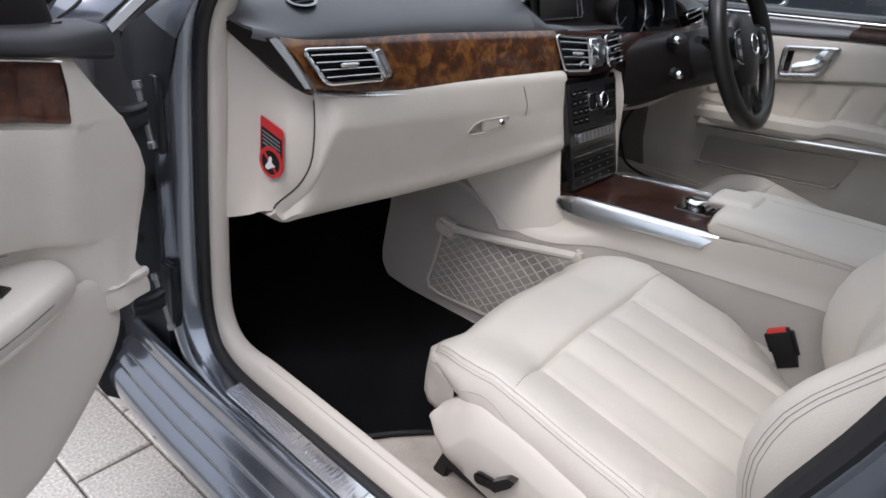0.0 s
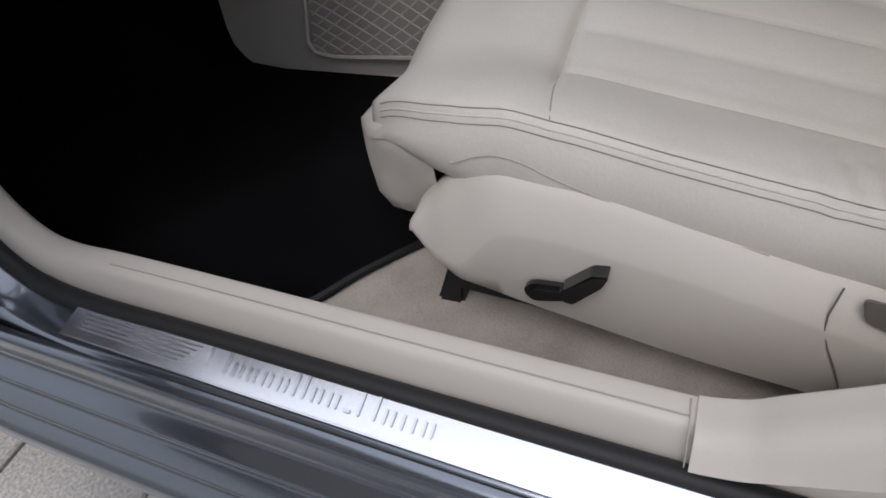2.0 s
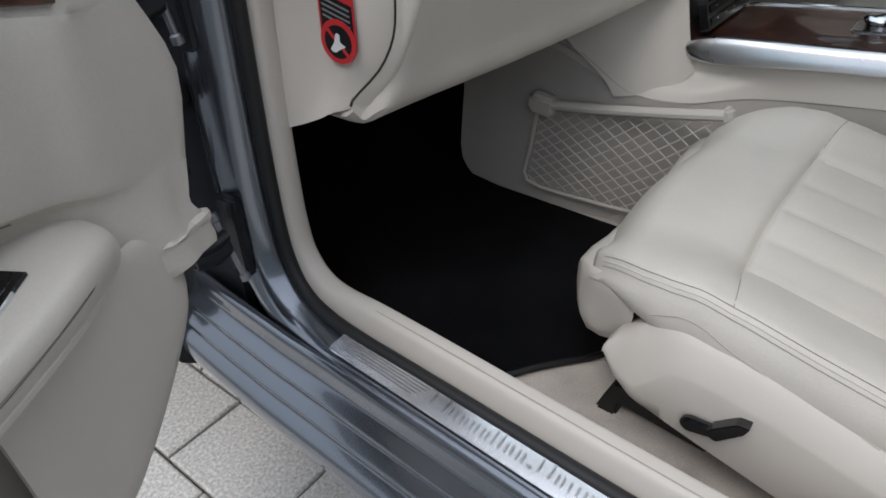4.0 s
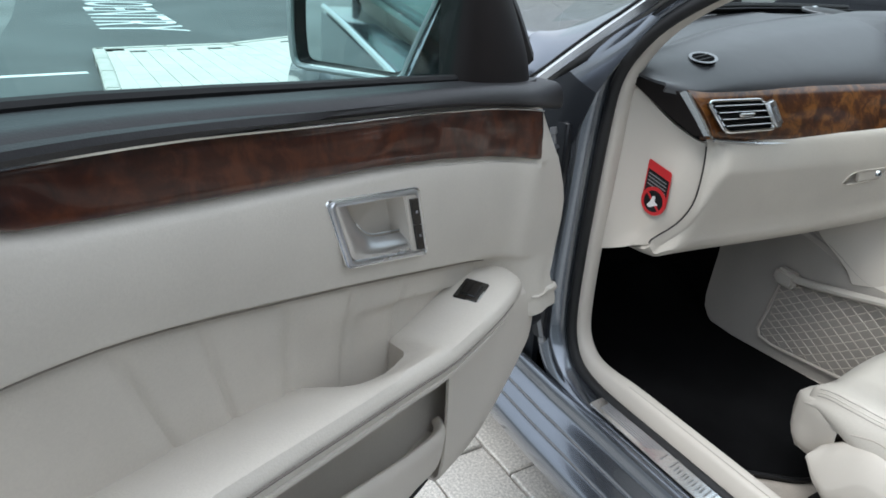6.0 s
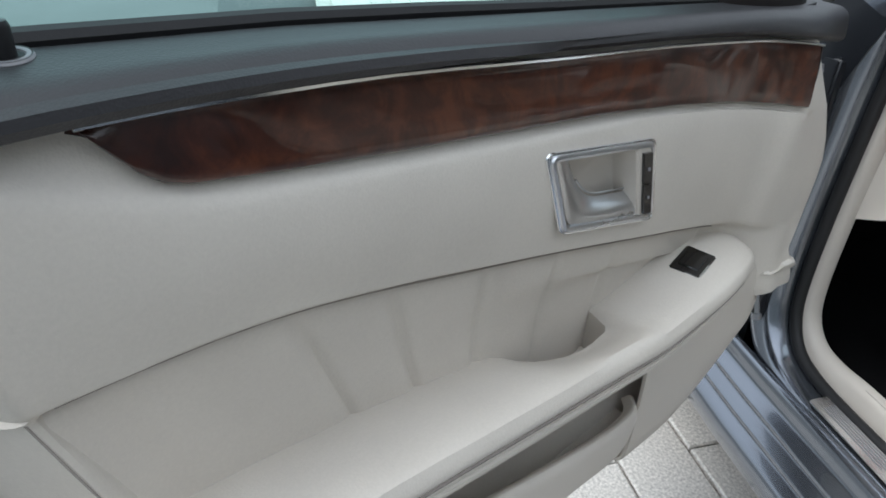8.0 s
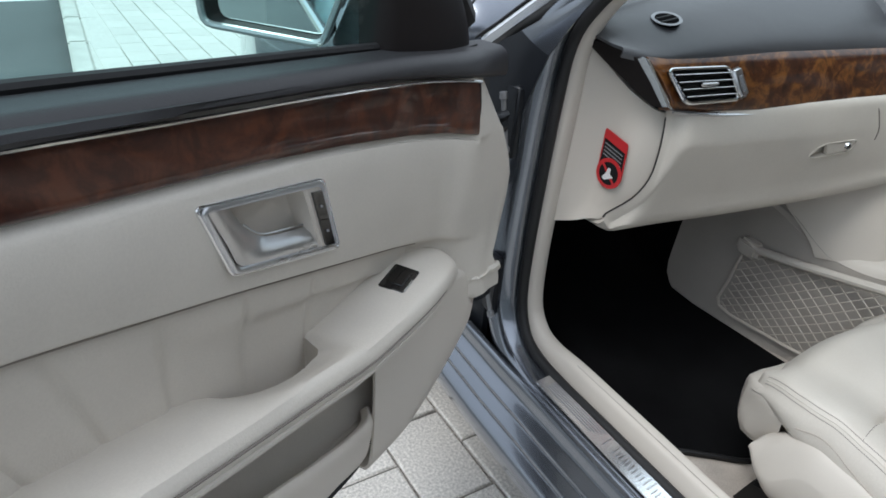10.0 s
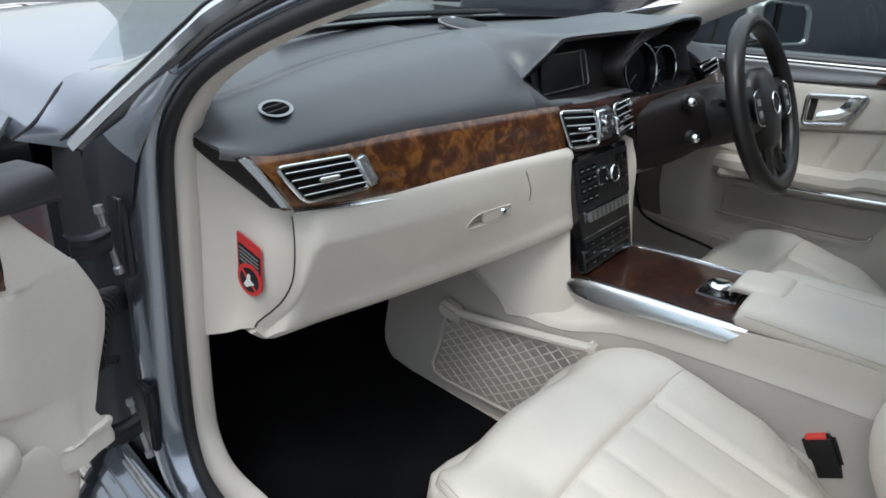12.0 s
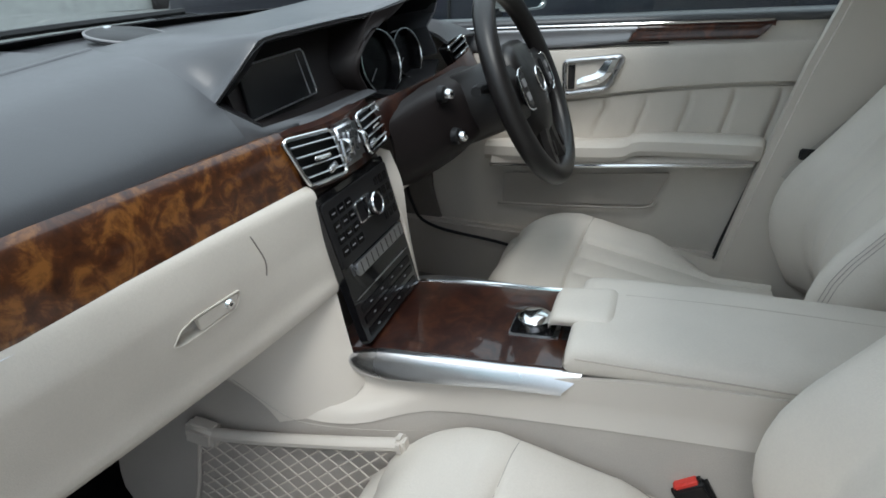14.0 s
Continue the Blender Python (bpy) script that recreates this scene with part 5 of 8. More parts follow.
for ax_x, ax_u, w in ((-1, 0.0, 0.040), (1, 0.0, 0.040), (-0.26, -0.966, 0.016), (0.26, -0.966, 0.016)):
    d = SIDEW * ax_x + UPW * ax_u
    sd = AX.cross(d).normalized()
    p0, p1 = HUB + d * 0.05, HUB + d * 0.160
    sp = part("spoke", sheet(sweep([p0, p0.lerp(p1, 0.5) - AX * 0.004, p1], [(w * 1.1, 0), (w * 0.6, 0.009), (-w * 0.6, 0.009), (-w * 1.1, 0), (-w * 0.6, -0.009), (w * 0.6, -0.009)], sd, 3), closed=True), WHEELBLK, sw, "dark spoke")
    if ax_u == 0:
        part("button_pad", prism(rounded([(-0.020, -0.030), (0.018, -0.022), (0.018, 0.022), (-0.020, 0.030)], 0.008), HUB + d * 0.092 + AX * 0.010, d, UPW if ax_x > 0 else -UPW, 0.006, 0.002), BLACK, sp, "dark button pad")
        part("pad_trim", tube([HUB + d * 0.074 + AX * 0.0165 + UPW * 0.034, HUB + d * 0.112 + AX * 0.016 + UPW * 0.026, HUB + d * 0.114 + AX * 0.016 - UPW * 0.024, HUB + d * 0.080 + AX * 0.0165 - UPW * 0.034], 0.0016, 6, 2), CHROME, sp, "bright trim line")
        for q in (-0.011, 0.011):
            part("thumb_button", prism(rect(0.018, 0.013, 0.003), HUB + d * 0.092 + AX * 0.0162 + UPW * q, d, UPW if ax_x > 0 else -UPW, 0.002, 0.0006), GREYP, sp)
    else:
        part("spoke_plate", prism(rect(0.010, 0.026, 0.004), HUB + d * 0.118 + AX * 0.008, AX.cross(d), d, 0.003 if AX.dot(AX.cross(d).cross(d)) > 0 else -0.003, 0.001), DARKTRIM, sp)
part("column_shroud", tube([HUB - AX * 0.03, HUB - AX * 0.10, HUB - AX * 0.20], 0.062, 20, 2), WHEELBLK, sw, "dark column shroud")
for s in (-1,):
    part("stalk", tube([HUB - AX * 0.06 + Vector((s * 0.05, 0, 0.02)), HUB - AX * 0.055 + Vector((s * 0.13, 0, 0.035)), HUB - AX * 0.05 + Vector((s * 0.165, 0, 0.035))], 0.008, 8, 3), BLACK, sw, "black stalk")

# ---- centre console ----
con = thing("centre_console", "beige centre console with a walnut top and bright side strips", "console", (0, -0.3, 0.27))
SIDE = [[(-0.212, y, 0.255), (-0.206, y, 0.30), (-0.192, y, 0.38), (-0.178, y, 0.44), (-0.168, y, zl - 0.016), (-0.156, y, zl), (-0.130, y, zl + 0.012), (-0.113, y, zl + 0.025), (-0.106, y, zt + 0.002)]
        for y, zl, zt in ((0.37, 0.56, 0.60), (0.28, 0.55, 0.60), (0.18, 0.545, 0.59), (0.06, 0.505, 0.565), (-0.03, 0.497, 0.545), (-0.12, 0.512, 0.553), (-0.25, 0.532, 0.575), (-0.40, 0.548, 0.60), (-0.55, 0.56, 0.612), (-0.9, 0.58, 0.63))]
side = np.array(SIDE)
# its front edge is rounded at the foot
for r, back in zip(side, (0.0, 0.03)):
    for p in r:
        p[1] = min(p[1], float(np.interp(p[2], [0.255, 0.27, 0.30, 0.38, 0.46, 0.56], [0.285, 0.318, 0.338, 0.348, 0.356, 0.37])) - back)
# beside the seats the tunnel draws in
for r in side:
    d = float(np.interp(r[0][1], [-0.25, -0.12, -0.03, 0.06], [0.052, 0.040, 0.016, 0.0]))
    for p in r:
        p[0] = min(p[0] + d, max(p[0], -0.106))
    if d > 0.03:
        r[4][0], r[5][0] = -0.1125, -0.108
part("tunnel_side", sheet(catmull(catmull(side[:, :6], 3, 1), 4, 0), 0.006), TRIMD, con, "carpeted tunnel side")
part("console_side", sheet(catmull(catmull(side[:, 4:] + [-0.002, 0, 0.0], 3, 1), 4, 0), 0.006), TRIM, con, "beige console side panel")
mir = side * [-1, 1, 1]
part("tunnel_side", sheet(catmull(catmull(mir[:, :6], 3, 1), 4, 0), 0.006), TRIMD, con, "carpeted tunnel side")
part("console_side", sheet(catmull(catmull(mir[:, 4:], 3, 1), 4, 0), 0.006), TRIM, con, "beige console side panel")
# upright cheek between glovebox and strip
CHEEK = [[(-0.100, 0.012, 0.652), (-0.135, 0.05, 0.636), (-0.18, 0.11, 0.615), (-0.20, 0.17, 0.60)],
         [(-0.106, -0.002, 0.60), (-0.14, 0.03, 0.585), (-0.175, 0.09, 0.568), (-0.19, 0.15, 0.555)],
         [(-0.109, -0.016, 0.550), (-0.137, 0.0, 0.53), (-0.167, 0.045, 0.510), (-0.182, 0.09, 0.508)],
         [(-0.108, -0.030, 0.517), (-0.137, -0.014, 0.499), (-0.164, 0.026, 0.485), (-0.178, 0.066, 0.477)]]
part("console_cheek", sheet(catmull(catmull(CHEEK, 4, 0), 4, 1)), TRIM, con, "beige cheek beside the centre panel")
part("panel_seam", tube([(-0.180, 0.20, 0.566), (-0.186, 0.12, 0.535), (-0.184, 0.06, 0.500), (-0.178, 0.02, 0.487), (-0.157, -0.07, 0.484), (-0.133, -0.2, 0.502)], 0.0005, 5, 4), TRIMD, con)
# bright strips
for s in (-1, 1):
    TOP = [(s * 0.110, 0.003, 0.548), (s * 0.112, -0.012, 0.560), (s * 0.1115, -0.05, 0.571), (s * 0.1105, -0.11, 0.577), (s * 0.105, -0.20, 0.583), (s * 0.1005, -0.28, 0.590), (s * 0.0985, -0.312, 0.5925)]
    BOT = [(s * 0.112, 0.001, 0.543), (s * 0.118, -0.022, 0.5375), (s * 0.1215, -0.06, 0.5375), (s * 0.122, -0.11, 0.5445), (s * 0.118, -0.20, 0.555), (s * 0.1145, -0.265, 0.5605), (s * 0.1135, -0.290, 0.563)]
    g = [[Vector(t) + Vector((-s * (0.012 if t[1] > -0.26 else 0.001), 0, -0.001)), Vector(t), (Vector(t) * 0.75 + Vector(b) * 0.25) + Vector((s * 0.004, 0, -0.001)), Vector(b) + Vector((s * 0.001, 0, 0.004)), Vector(b)] for t, b in zip(catmull(TOP, 3), catmull(BOT, 3))]
    part("side_strip", sheet(catmull(g, 2, 1), 0.003 * -s), SATIN, con, "satin aluminium side strip")
part("edge_strip", tube([(0.098, 0.004, 0.560), (0.101, -0.05, 0.570), (0.100, -0.15, 0.581), (0.096, -0.25, 0.591), (0.094, -0.31, 0.597)], 0.0035, 8, 3), CHROME, con, "bright edge strip")
# walnut top with a lid, knob and tray
TOPW = [[(x, y, z - 0.004 + 0.003 * (1 - (x / 0.1) ** 2)) for x in (-0.100, -0.05, 0, 0.05, 0.100)] for y, z in ((0.02, 0.553), (-0.03, 0.563), (-0.10, 0.572), (-0.18, 0.580), (-0.25, 0.587), (-0.31, 0.592))]
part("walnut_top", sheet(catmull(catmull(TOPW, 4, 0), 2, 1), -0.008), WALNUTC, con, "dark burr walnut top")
part("lid_gap", tube([(-0.070, -0.177, 0.5820), (-0.020, -0.1785, 0.5835), (0.030, -0.180, 0.5835)], 0.0024, 6, 3), SATIN, con, "thin bright lid edge")
part("front_lip", tube([(-0.095, -0.025, 0.5645), (0.09, -0.025, 0.5645)], 0.002, 6), BLACK, con)
part("controller_plate", prism(rect(0.066, 0.068, 0.010, 3, 0, 0), (-0.012, -0.238, 0.5895), (1, 0, 0), (0, -1, 0.09), -0.004, 0.0015), SATIN, con, "satin plate under the controller")
kb = part("controller_base", prism(rect(0.058, 0.060, 0.008, 3, 0, 0), (-0.012, -0.236, 0.5905), (1, 0, 0), (0, -1, 0.09), -0.004, 0.0015), GLOSS, con, "black controller base")
part("controller_knob", lathe([(0, 0.0205), (0.012, 0.0200), (0.0195, 0.0185), (0.0232, 0.015), (0.0215, 0.011), (0.018, 0.007), (0.018, 0)], (-0.012, -0.236, 0.591), (0, 0.06, 1), 32), CHROME, con, "chrome rotary controller")
part("base_rim", tube([(-0.041, -0.270, 0.5965), (0.017, -0.270, 0.5965)], 0.0016, 6), SATIN, kb)
for x in (-0.034, -0.012, 0.010):
    part("base_button", block((x, -0.280, 0.5955), (0.016, 0.010, 0.004), 0.001), BLACK, kb)

# ---- armrest ----
arm = thing("armrest", "padded beige leather armrest lid on the console", "armrest", (0, -0.45, 0.6))
AR = [[(-0.086 - 0.008, y, z0 - 0.012), (-0.094 - 0.010, y, z0 + 0.004), (-0.094 - 0.008, y, zt - 0.016), (-0.082 - 0.006, y, zt - 0.004), (-0.05, y, zt), (0.0, y, zt + 0.001), (0.05, y, zt), (0.085, y, zt - 0.004), (0.097, y, zt - 0.016), (0.098, y, z0 + 0.004), (0.09, y, z0 - 0.012)]
      for y, z0, zt in ((-0.286, 0.606, 0.612), (-0.288, 0.598, 0.622), (-0.294, 0.594, 0.628), (-0.31, 0.594, 0.632), (-0.36, 0.598, 0.636), (-0.5, 0.607, 0.642), (-0.7, 0.616, 0.645), (-0.8, 0.618, 0.642))]
part("pad", sheet(catmull(catmull(AR, 3, 0), 3, 1), closed=True), LEATHER, arm, "padded leather lid")
part("seam", tube([(0.03, -0.345, 0.6352), (0.034, -0.5, 0.6422), (0.034, -0.72, 0.6452)], 0.0012, 5, 3), CREAM, arm)
part("seam", tube([(-0.1035, -0.30, 0.612), (-0.1045, -0.4, 0.616), (-0.1045, -0.7, 0.626)], 0.001, 5, 3), CREAM, arm)
part("latch", sheet(catmull(catmull([[(x0, y, z - 0.017), (x0 - 0.004, y, z - 0.008), (x0 + 0.006, y, z - 0.001), (0.005, y, z), (x1 - 0.006, y, z - 0.001), (x1 + 0.004, y, z - 0.008), (x1, y, z - 0.017)] for y, z, x0, x1 in ((-0.256, 0.618, -0.030, 0.028), (-0.259, 0.627, -0.036, 0.034), (-0.268, 0.632, -0.040, 0.038), (-0.30, 0.636, -0.042, 0.040), (-0.326, 0.639, -0.043, 0.041), (-0.336, 0.636, -0.041, 0.039))], 3, 0), 3, 1), closed=True), LEATHER, arm, "padded latch cover")

# ---- net and rail on the tunnel side ----
net = thing("storage_net", "beige stretch net under a padded rail on the tunnel side", "net", (-0.2, 0.05, 0.32))


def wall_x(z):
    return float(np.interp(z, [0.255, 0.30, 0.38, 0.44, 0.48, 0.53], [-0.212, -0.206, -0.192, -0.178, -0.172, -0.162])) - 0.008


part("rail", sheet(catmull(sweep([(-0.198, 0.175, 0.444), (-0.193, 0.08, 0.457), (-0.186, -0.03, 0.476), (-0.180, -0.104, 0.490)], [(0.0085 * math.cos(a), 0.0095 * math.sin(a)) for a in ang[:-1]], (0, 0, 1), 3), 1, 0), closed=True), TRIM, net, "beige rail")
part("rail_end", block((-0.196, 0.178, 0.443), (0.030, 0.050, 0.034), 0.008, pose(0, 0, 0, 6, 0, 0)), TRIM, net, "beige rail bracket")
part("rail_end", block((-0.179, -0.108, 0.491), (0.022, 0.016, 0.024), 0.005, pose(0, 0, 0, -10, 0, 0)), TRIM, net)
cords = []
YF, YB, ZT, ZB = 0.190, -0.11, 0.430, 0.305
for i in range(-6, 24):
    for s in (-1, 1):
        pts = []
        for q in np.linspace(0, 1, 25):
            z = ZB + (ZT - ZB) * q
            y = YF + 0.20 - i * 0.029 - (0.22 * q if s > 0 else 0.22 * (1 - q))
            zz = z + (YF - y) * (0.033 * (1 - q) + 0.165 * q)
            if YB < y < YF:
                pts.append((wall_x(zz) - 0.004 - 0.002 * math.sin(3.14 * q), y, zz))
        if len(pts) > 2:
            cords.append(tube(pts, 0.0012, 5))
part("net_cord", merge(*cords), NET, net, "diamond net of thin cord", kind="stuff")
part("net_border", tube([(wall_x(0.43) - 0.004, YF, 0.43), (wall_x(0.38) - 0.004, YF + 0.004, 0.36), (wall_x(0.30) - 0.004, YF - 0.002, 0.305), (wall_x(0.305) - 0.004, 0.08, 0.304), (wall_x(0.31) - 0.004, -0.02, 0.312), (wall_x(0.33) - 0.004, -0.11, 0.324)], 0.0032, 6, 3), NET, net, "sewn net border")

# ---- seats ----


SEAT_W = 0.242
EDGE_Y = [0.0, 0.05, 0.083, 0.133, 0.19, 0.243, 0.29, 0.333, 0.393, 0.43]
EDGE_Z = [0.492, 0.504, 0.511, 0.514, 0.505, 0.495, 0.486, 0.478, 0.467, 0.459]
MID_Z = [0.486, 0.489, 0.490, 0.489, 0.483, 0.474, 0.466, 0.458, 0.446, 0.438]


def cushion_z(x, y):
    """Height of the seat cushion at (x from its middle, y back from its front edge)."""
    ax = abs(x)
    edge, mid = float(np.interp(y, EDGE_Y, EDGE_Z)), float(np.interp(y, EDGE_Y, MID_Z))
    k = min(1.0, max(0.0, (ax - 0.118) / 0.10))
    z = mid + (edge - mid) * k * k * (3 - 2 * k)
    back = min(1.0, max(0.0, (y - 0.155) / 0.02))
    if ax < 0.150:
        z += back * (0.0048 * abs(math.cos(math.pi * (x / 0.0715 + 0.5))) ** 0.6 - 0.0048)
    z -= back * 0.0044 * math.exp(-((ax - 0.143) / 0.004) ** 2)
    # cross seam between the front roll and the flutes
    cut = 0.0078 if ax < 0.150 else max(0.0008, 0.0085 - 0.16 * (ax - 0.150))
    z -= cut * math.exp(-abs(y - 0.158 - 0.10 * max(0, ax - 0.150)) / 0.0045)
    z += 0.003 * math.exp(-((y - 0.110) / 0.035) ** 2) * (1 - k * k * (3 - 2 * k))
    # creases worn into the rear of the bolsters
    if ax > 0.15 and y > 0.30:
        if x > 0:
            z -= 0.055 * min(1.0, (y - 0.30) / 0.13) ** 1.3 * min(1.0, (ax - 0.15) / 0.07)
        w = min(1.0, (y - 0.30) / 0.06) * min(1.0, (ax - 0.15) / 0.04)
        z += w * (0.0010 * math.sin(y * 330 + 90 * x) * math.exp(-((ax - 0.215) / 0.03) ** 2) + 0.0007 * math.sin(y * 120 - 160 * x))
    return z


def plan_front(dx):
    """Front edge of the cushion in plan."""
    return -0.071 - 0.031 * (abs(dx) / 0.2) ** 1.6


def make_seat(name, label):
    cx = -0.372
    st = thing(name, label, "car seat", (cx, -0.35, 0.27))
    vs = np.concatenate([np.linspace(0, 0.07, 12) ** 1.0, np.linspace(0.076, 0.14, 16), np.linspace(0.143, 0.172, 20), np.linspace(0.176, 0.43, 56), [0.46, 0.50, 0.54]])

    def spot(u, v, lift=0.0):
        hw = SEAT_W - 0.044 * max(0.0, 1 - v / 0.105) ** 2.0
        dx = u * hw
        y = plan_front(dx) * max(0, 1 - v / 0.25) + (plan_front(0)) * min(1, v / 0.25) - v
        ke = min(1.0, max(0.0, (abs(u) - 0.62) / 0.34))
        z = cushion_z(u * SEAT_W, v) - 0.050 * (1 - 0.62 * ke * ke * (3 - 2 * ke)) * max(0.0, 1 - v / 0.062) ** 2.6 - 0.016 * max(0.0, (abs(u) - 0.93) / 0.07) ** 2
        return (cx + dx, y, z + lift)

    rows = []
    us = np.concatenate([np.linspace(-1, -0.90, 9)[:-1], np.linspace(-0.90, 0.90, 95), np.linspace(0.90, 1, 9)[1:]])
    for v in vs:
        row = [spot(u, v) for u in us]
        fr = max(0.0, 1 - v / 0.08)
        l, r = row[0], row[-1]
        dz = 0.010 + 0.052 * min(1.0, v / 0.11)
        left = [(l[0] + 0.012, l[1], l[2] - dz), (l[0] - 0.003, l[1], l[2] - dz * 0.72), (l[0] - 0.0075, l[1], l[2] - dz * 0.40), (l[0] - 0.0045, l[1], l[2] - dz * 0.12)]
        right = [(2 * cx - p[0], p[1], p[2]) for p in reversed(left)]
        rows.append(left + row + right)
    first = rows[0]
    first = [first[4]] * 4 + first[4:-4] + [first[-5]] * 4
    for dy, dz, sq, tuck in ((0.0035, -0.010, 0.998, 0.1), (0.003, -0.022, 0.99, 0.35), (-0.006, -0.036, 0.97, 0.75), (-0.030, -0.044, 0.93, 1.0)):
        lay = []
        for p in first:
            k_ = min(1.0, max(0.0, (abs(p[0] - cx) - 0.12) / 0.07))
            lay.append((cx + (p[0] - cx) * (sq - 0.10 * tuck * k_), p[1] + dy - 0.045 * tuck * k_, max(0.430 + 0.2 * dz, p[2] + dz * (1.0 - 0.35 * k_))))
        rows.insert(0, lay)
    cu = part("cushion", sheet(rows), LEATHER, st, "fluted beige leather cushion", 60)
    for s in (-1, 1):
        for u in (0.960, 0.988):
            pts = [spot(s * u, v, 0.0004) for v in np.linspace(0.014, 0.42, 40)]
            part("stitching", tube(pts, 0.00045, 5), THREAD, cu)
        part("welt", tube([spot(s * 0.974, v, -0.0006) for v in np.linspace(0.014, 0.42, 40)], 0.0010, 5), LEATHER, cu)
        PIPE = [(-0.187, 0.476), (-0.213, 0.485), (-0.235, 0.482), (-0.262, 0.471), (-0.328, 0.450), (-0.39, 0.436)]
        pts = []
        for y, z in PIPE:
            v = -0.071 - y
            e = spot(s, v)
            fr = (e[2] - z) / (0.010 + 0.052 * min(1.0, v / 0.11))
            pts.append((e[0] + s * (float(np.interp(fr, [0, 0.12, 0.40, 0.72, 1.0], [0, 0.0045, 0.0075, 0.003, -0.012])) + 0.0003), y, z))
        part("lower_piping", tube(pts, 0.0009, 5, 3), CREAM, cu)
        part("cross_seam", tube([spot(s * q, 0.158 + 0.10 * max(0, q * SEAT_W - 0.150), 0.0002) for q in np.linspace(0.60, 0.955, 12)], 0.0005, 5), THREAD, cu)
        part("lower_band", sheet([[(cx + s * 0.238, y, z - 0.002), (cx + s * 0.234, y, z - 0.030)] for y, z in PIPE[1:]], 0.004), LEATHER2, cu)
    # front skirt of the base
    skl = [[(-0.200, -0.20, 0.47), (-0.231, -0.172, 0.474), (-0.229, -0.164, 0.440), (-0.204, -0.166, 0.390), (-0.19, -0.20, 0.38)],
           [(-0.190, -0.16, 0.480), (-0.225, -0.138, 0.476), (-0.211, -0.112, 0.434), (-0.210, -0.126, 0.385), (-0.17, -0.17, 0.375)],
           [(-0.150, -0.13, 0.474), (-0.180, -0.094, 0.460), (-0.170, -0.073, 0.437), (-0.190, -0.096, 0.383), (-0.14, -0.15, 0.368)],
           [(-0.08, -0.12, 0.455), (-0.09, -0.084, 0.440), (-0.09, -0.070, 0.420), (-0.09, -0.100, 0.366), (-0.08, -0.15, 0.362)],
           [(0.0, -0.12, 0.455), (0.0, -0.082, 0.434), (0.0, -0.069, 0.412), (0.0, -0.100, 0.362), (0.0, -0.15, 0.36)]]
    skl += [[(-x, y, z) for x, y, z in c] for c in skl[-2::-1]]
    part("front_skirt", sheet(catmull(catmull([[(cx + x, y, z) for x, y, z in c] for c in skl], 2, 0), 3, 1)), TRIM, st, "beige front skirt", 50)
    # faceted side cover on the door side
    CY = [-0.1475, -0.150, -0.155, -0.165, -0.178, -0.190, -0.205, -0.222, -0.245, -0.284, -0.35, -0.42, -0.50, -0.58]
    top = np.interp(CY, [-0.58, -0.42, -0.35, -0.284, -0.222, -0.205, -0.178, -0.155, -0.147], [0.405, 0.434, 0.453, 0.470, 0.478, 0.474, 0.455, 0.432, 0.418])
    bot = np.interp(CY, [-0.60, -0.439, -0.402, -0.363, -0.323, -0.281, -0.238, -0.19, -0.165, -0.150, -0.147], [0.295, 0.312, 0.318, 0.323, 0.331, 0.341, 0.351, 0.364, 0.385, 0.405, 0.412])
    cre = np.interp(CY, [-0.60, -0.419, -0.302, -0.242, -0.225, -0.205, -0.188, -0.165, -0.147], [0.35, 0.398, 0.428, 0.434, 0.434, 0.412, 0.392, 0.398, 0.416])
    cre = np.clip(cre, bot + 0.004, top - 0.008)
    cov = []
    for y, zt, zb, zc in zip(CY, top, bot, cre):
        o = min(1.0, (-0.135 - y) / 0.05)
        cov.append([(cx - 0.215, y, zt - 0.006), (cx - 0.236, y, zt - 0.001), (cx - 0.241 - 0.004 * o, y, zt - 0.003), (cx - 0.246 - 0.010 * o, y, zt * 0.7 + zc * 0.3), (cx - 0.250 - 0.0155 * o, y, zc + 0.003), (cx - 0.250 - 0.0165 * o, y, zc - 0.002), (cx - 0.250 - 0.014 * o, y, zc * 0.4 + zb * 0.6), (cx - 0.248 - 0.011 * o, y, zb + 0.006), (cx - 0.240 - 0.008 * o, y, zb), (cx - 0.215, y, zb)])
    sc = part("side_cover", sheet(catmull(cov, 4, 0)), TRIM, st, "beige plastic side cover", 50)
    sx = cx - 0.2645
    sb = part("adjuster_switch", prism(rounded([(-0.240, 0.389), (-0.246, 0.3956), (-0.270, 0.398), (-0.2764, 0.3914), (-0.270, 0.3827), (-0.2487, 0.3774), (-0.2415, 0.381)], 0.004), (sx, 0, 0), (0, 1, 0), (0, 0, 1), -0.010, 0.003), GLOSS, sc, "black seat adjuster switch")
    part("switch_bar", prism(rounded([(-0.2675, 0.398), (-0.288, 0.4195), (-0.2998, 0.4212), (-0.2955, 0.4095), (-0.2764, 0.387), (-0.268, 0.389)], 0.0028), (sx, 0, 0), (0, 1, 0), (0, 0, 1), -0.0135, 0.003), GLOSS, sb)
    part("cover_joint", tube([(sx + 0.005, -0.432, 0.429), (sx - 0.001, -0.430, 0.395), (sx - 0.0005, -0.452, 0.34), (sx + 0.0035, -0.456, 0.298)], 0.0007, 5, 3), STITCH, sc)
    # flush dark plate: the shade of the hollow round the lever, as colour
    part("recliner_recess", prism(rounded([(-0.442, 0.428), (-0.56, 0.408), (-0.56, 0.380), (-0.50, 0.386), (-0.448, 0.408)], 0.006), (sx + 0.002, 0, 0), (0, 1, 0), (0, 0, 1), -0.0022, 0.0005), STITCH, sc)
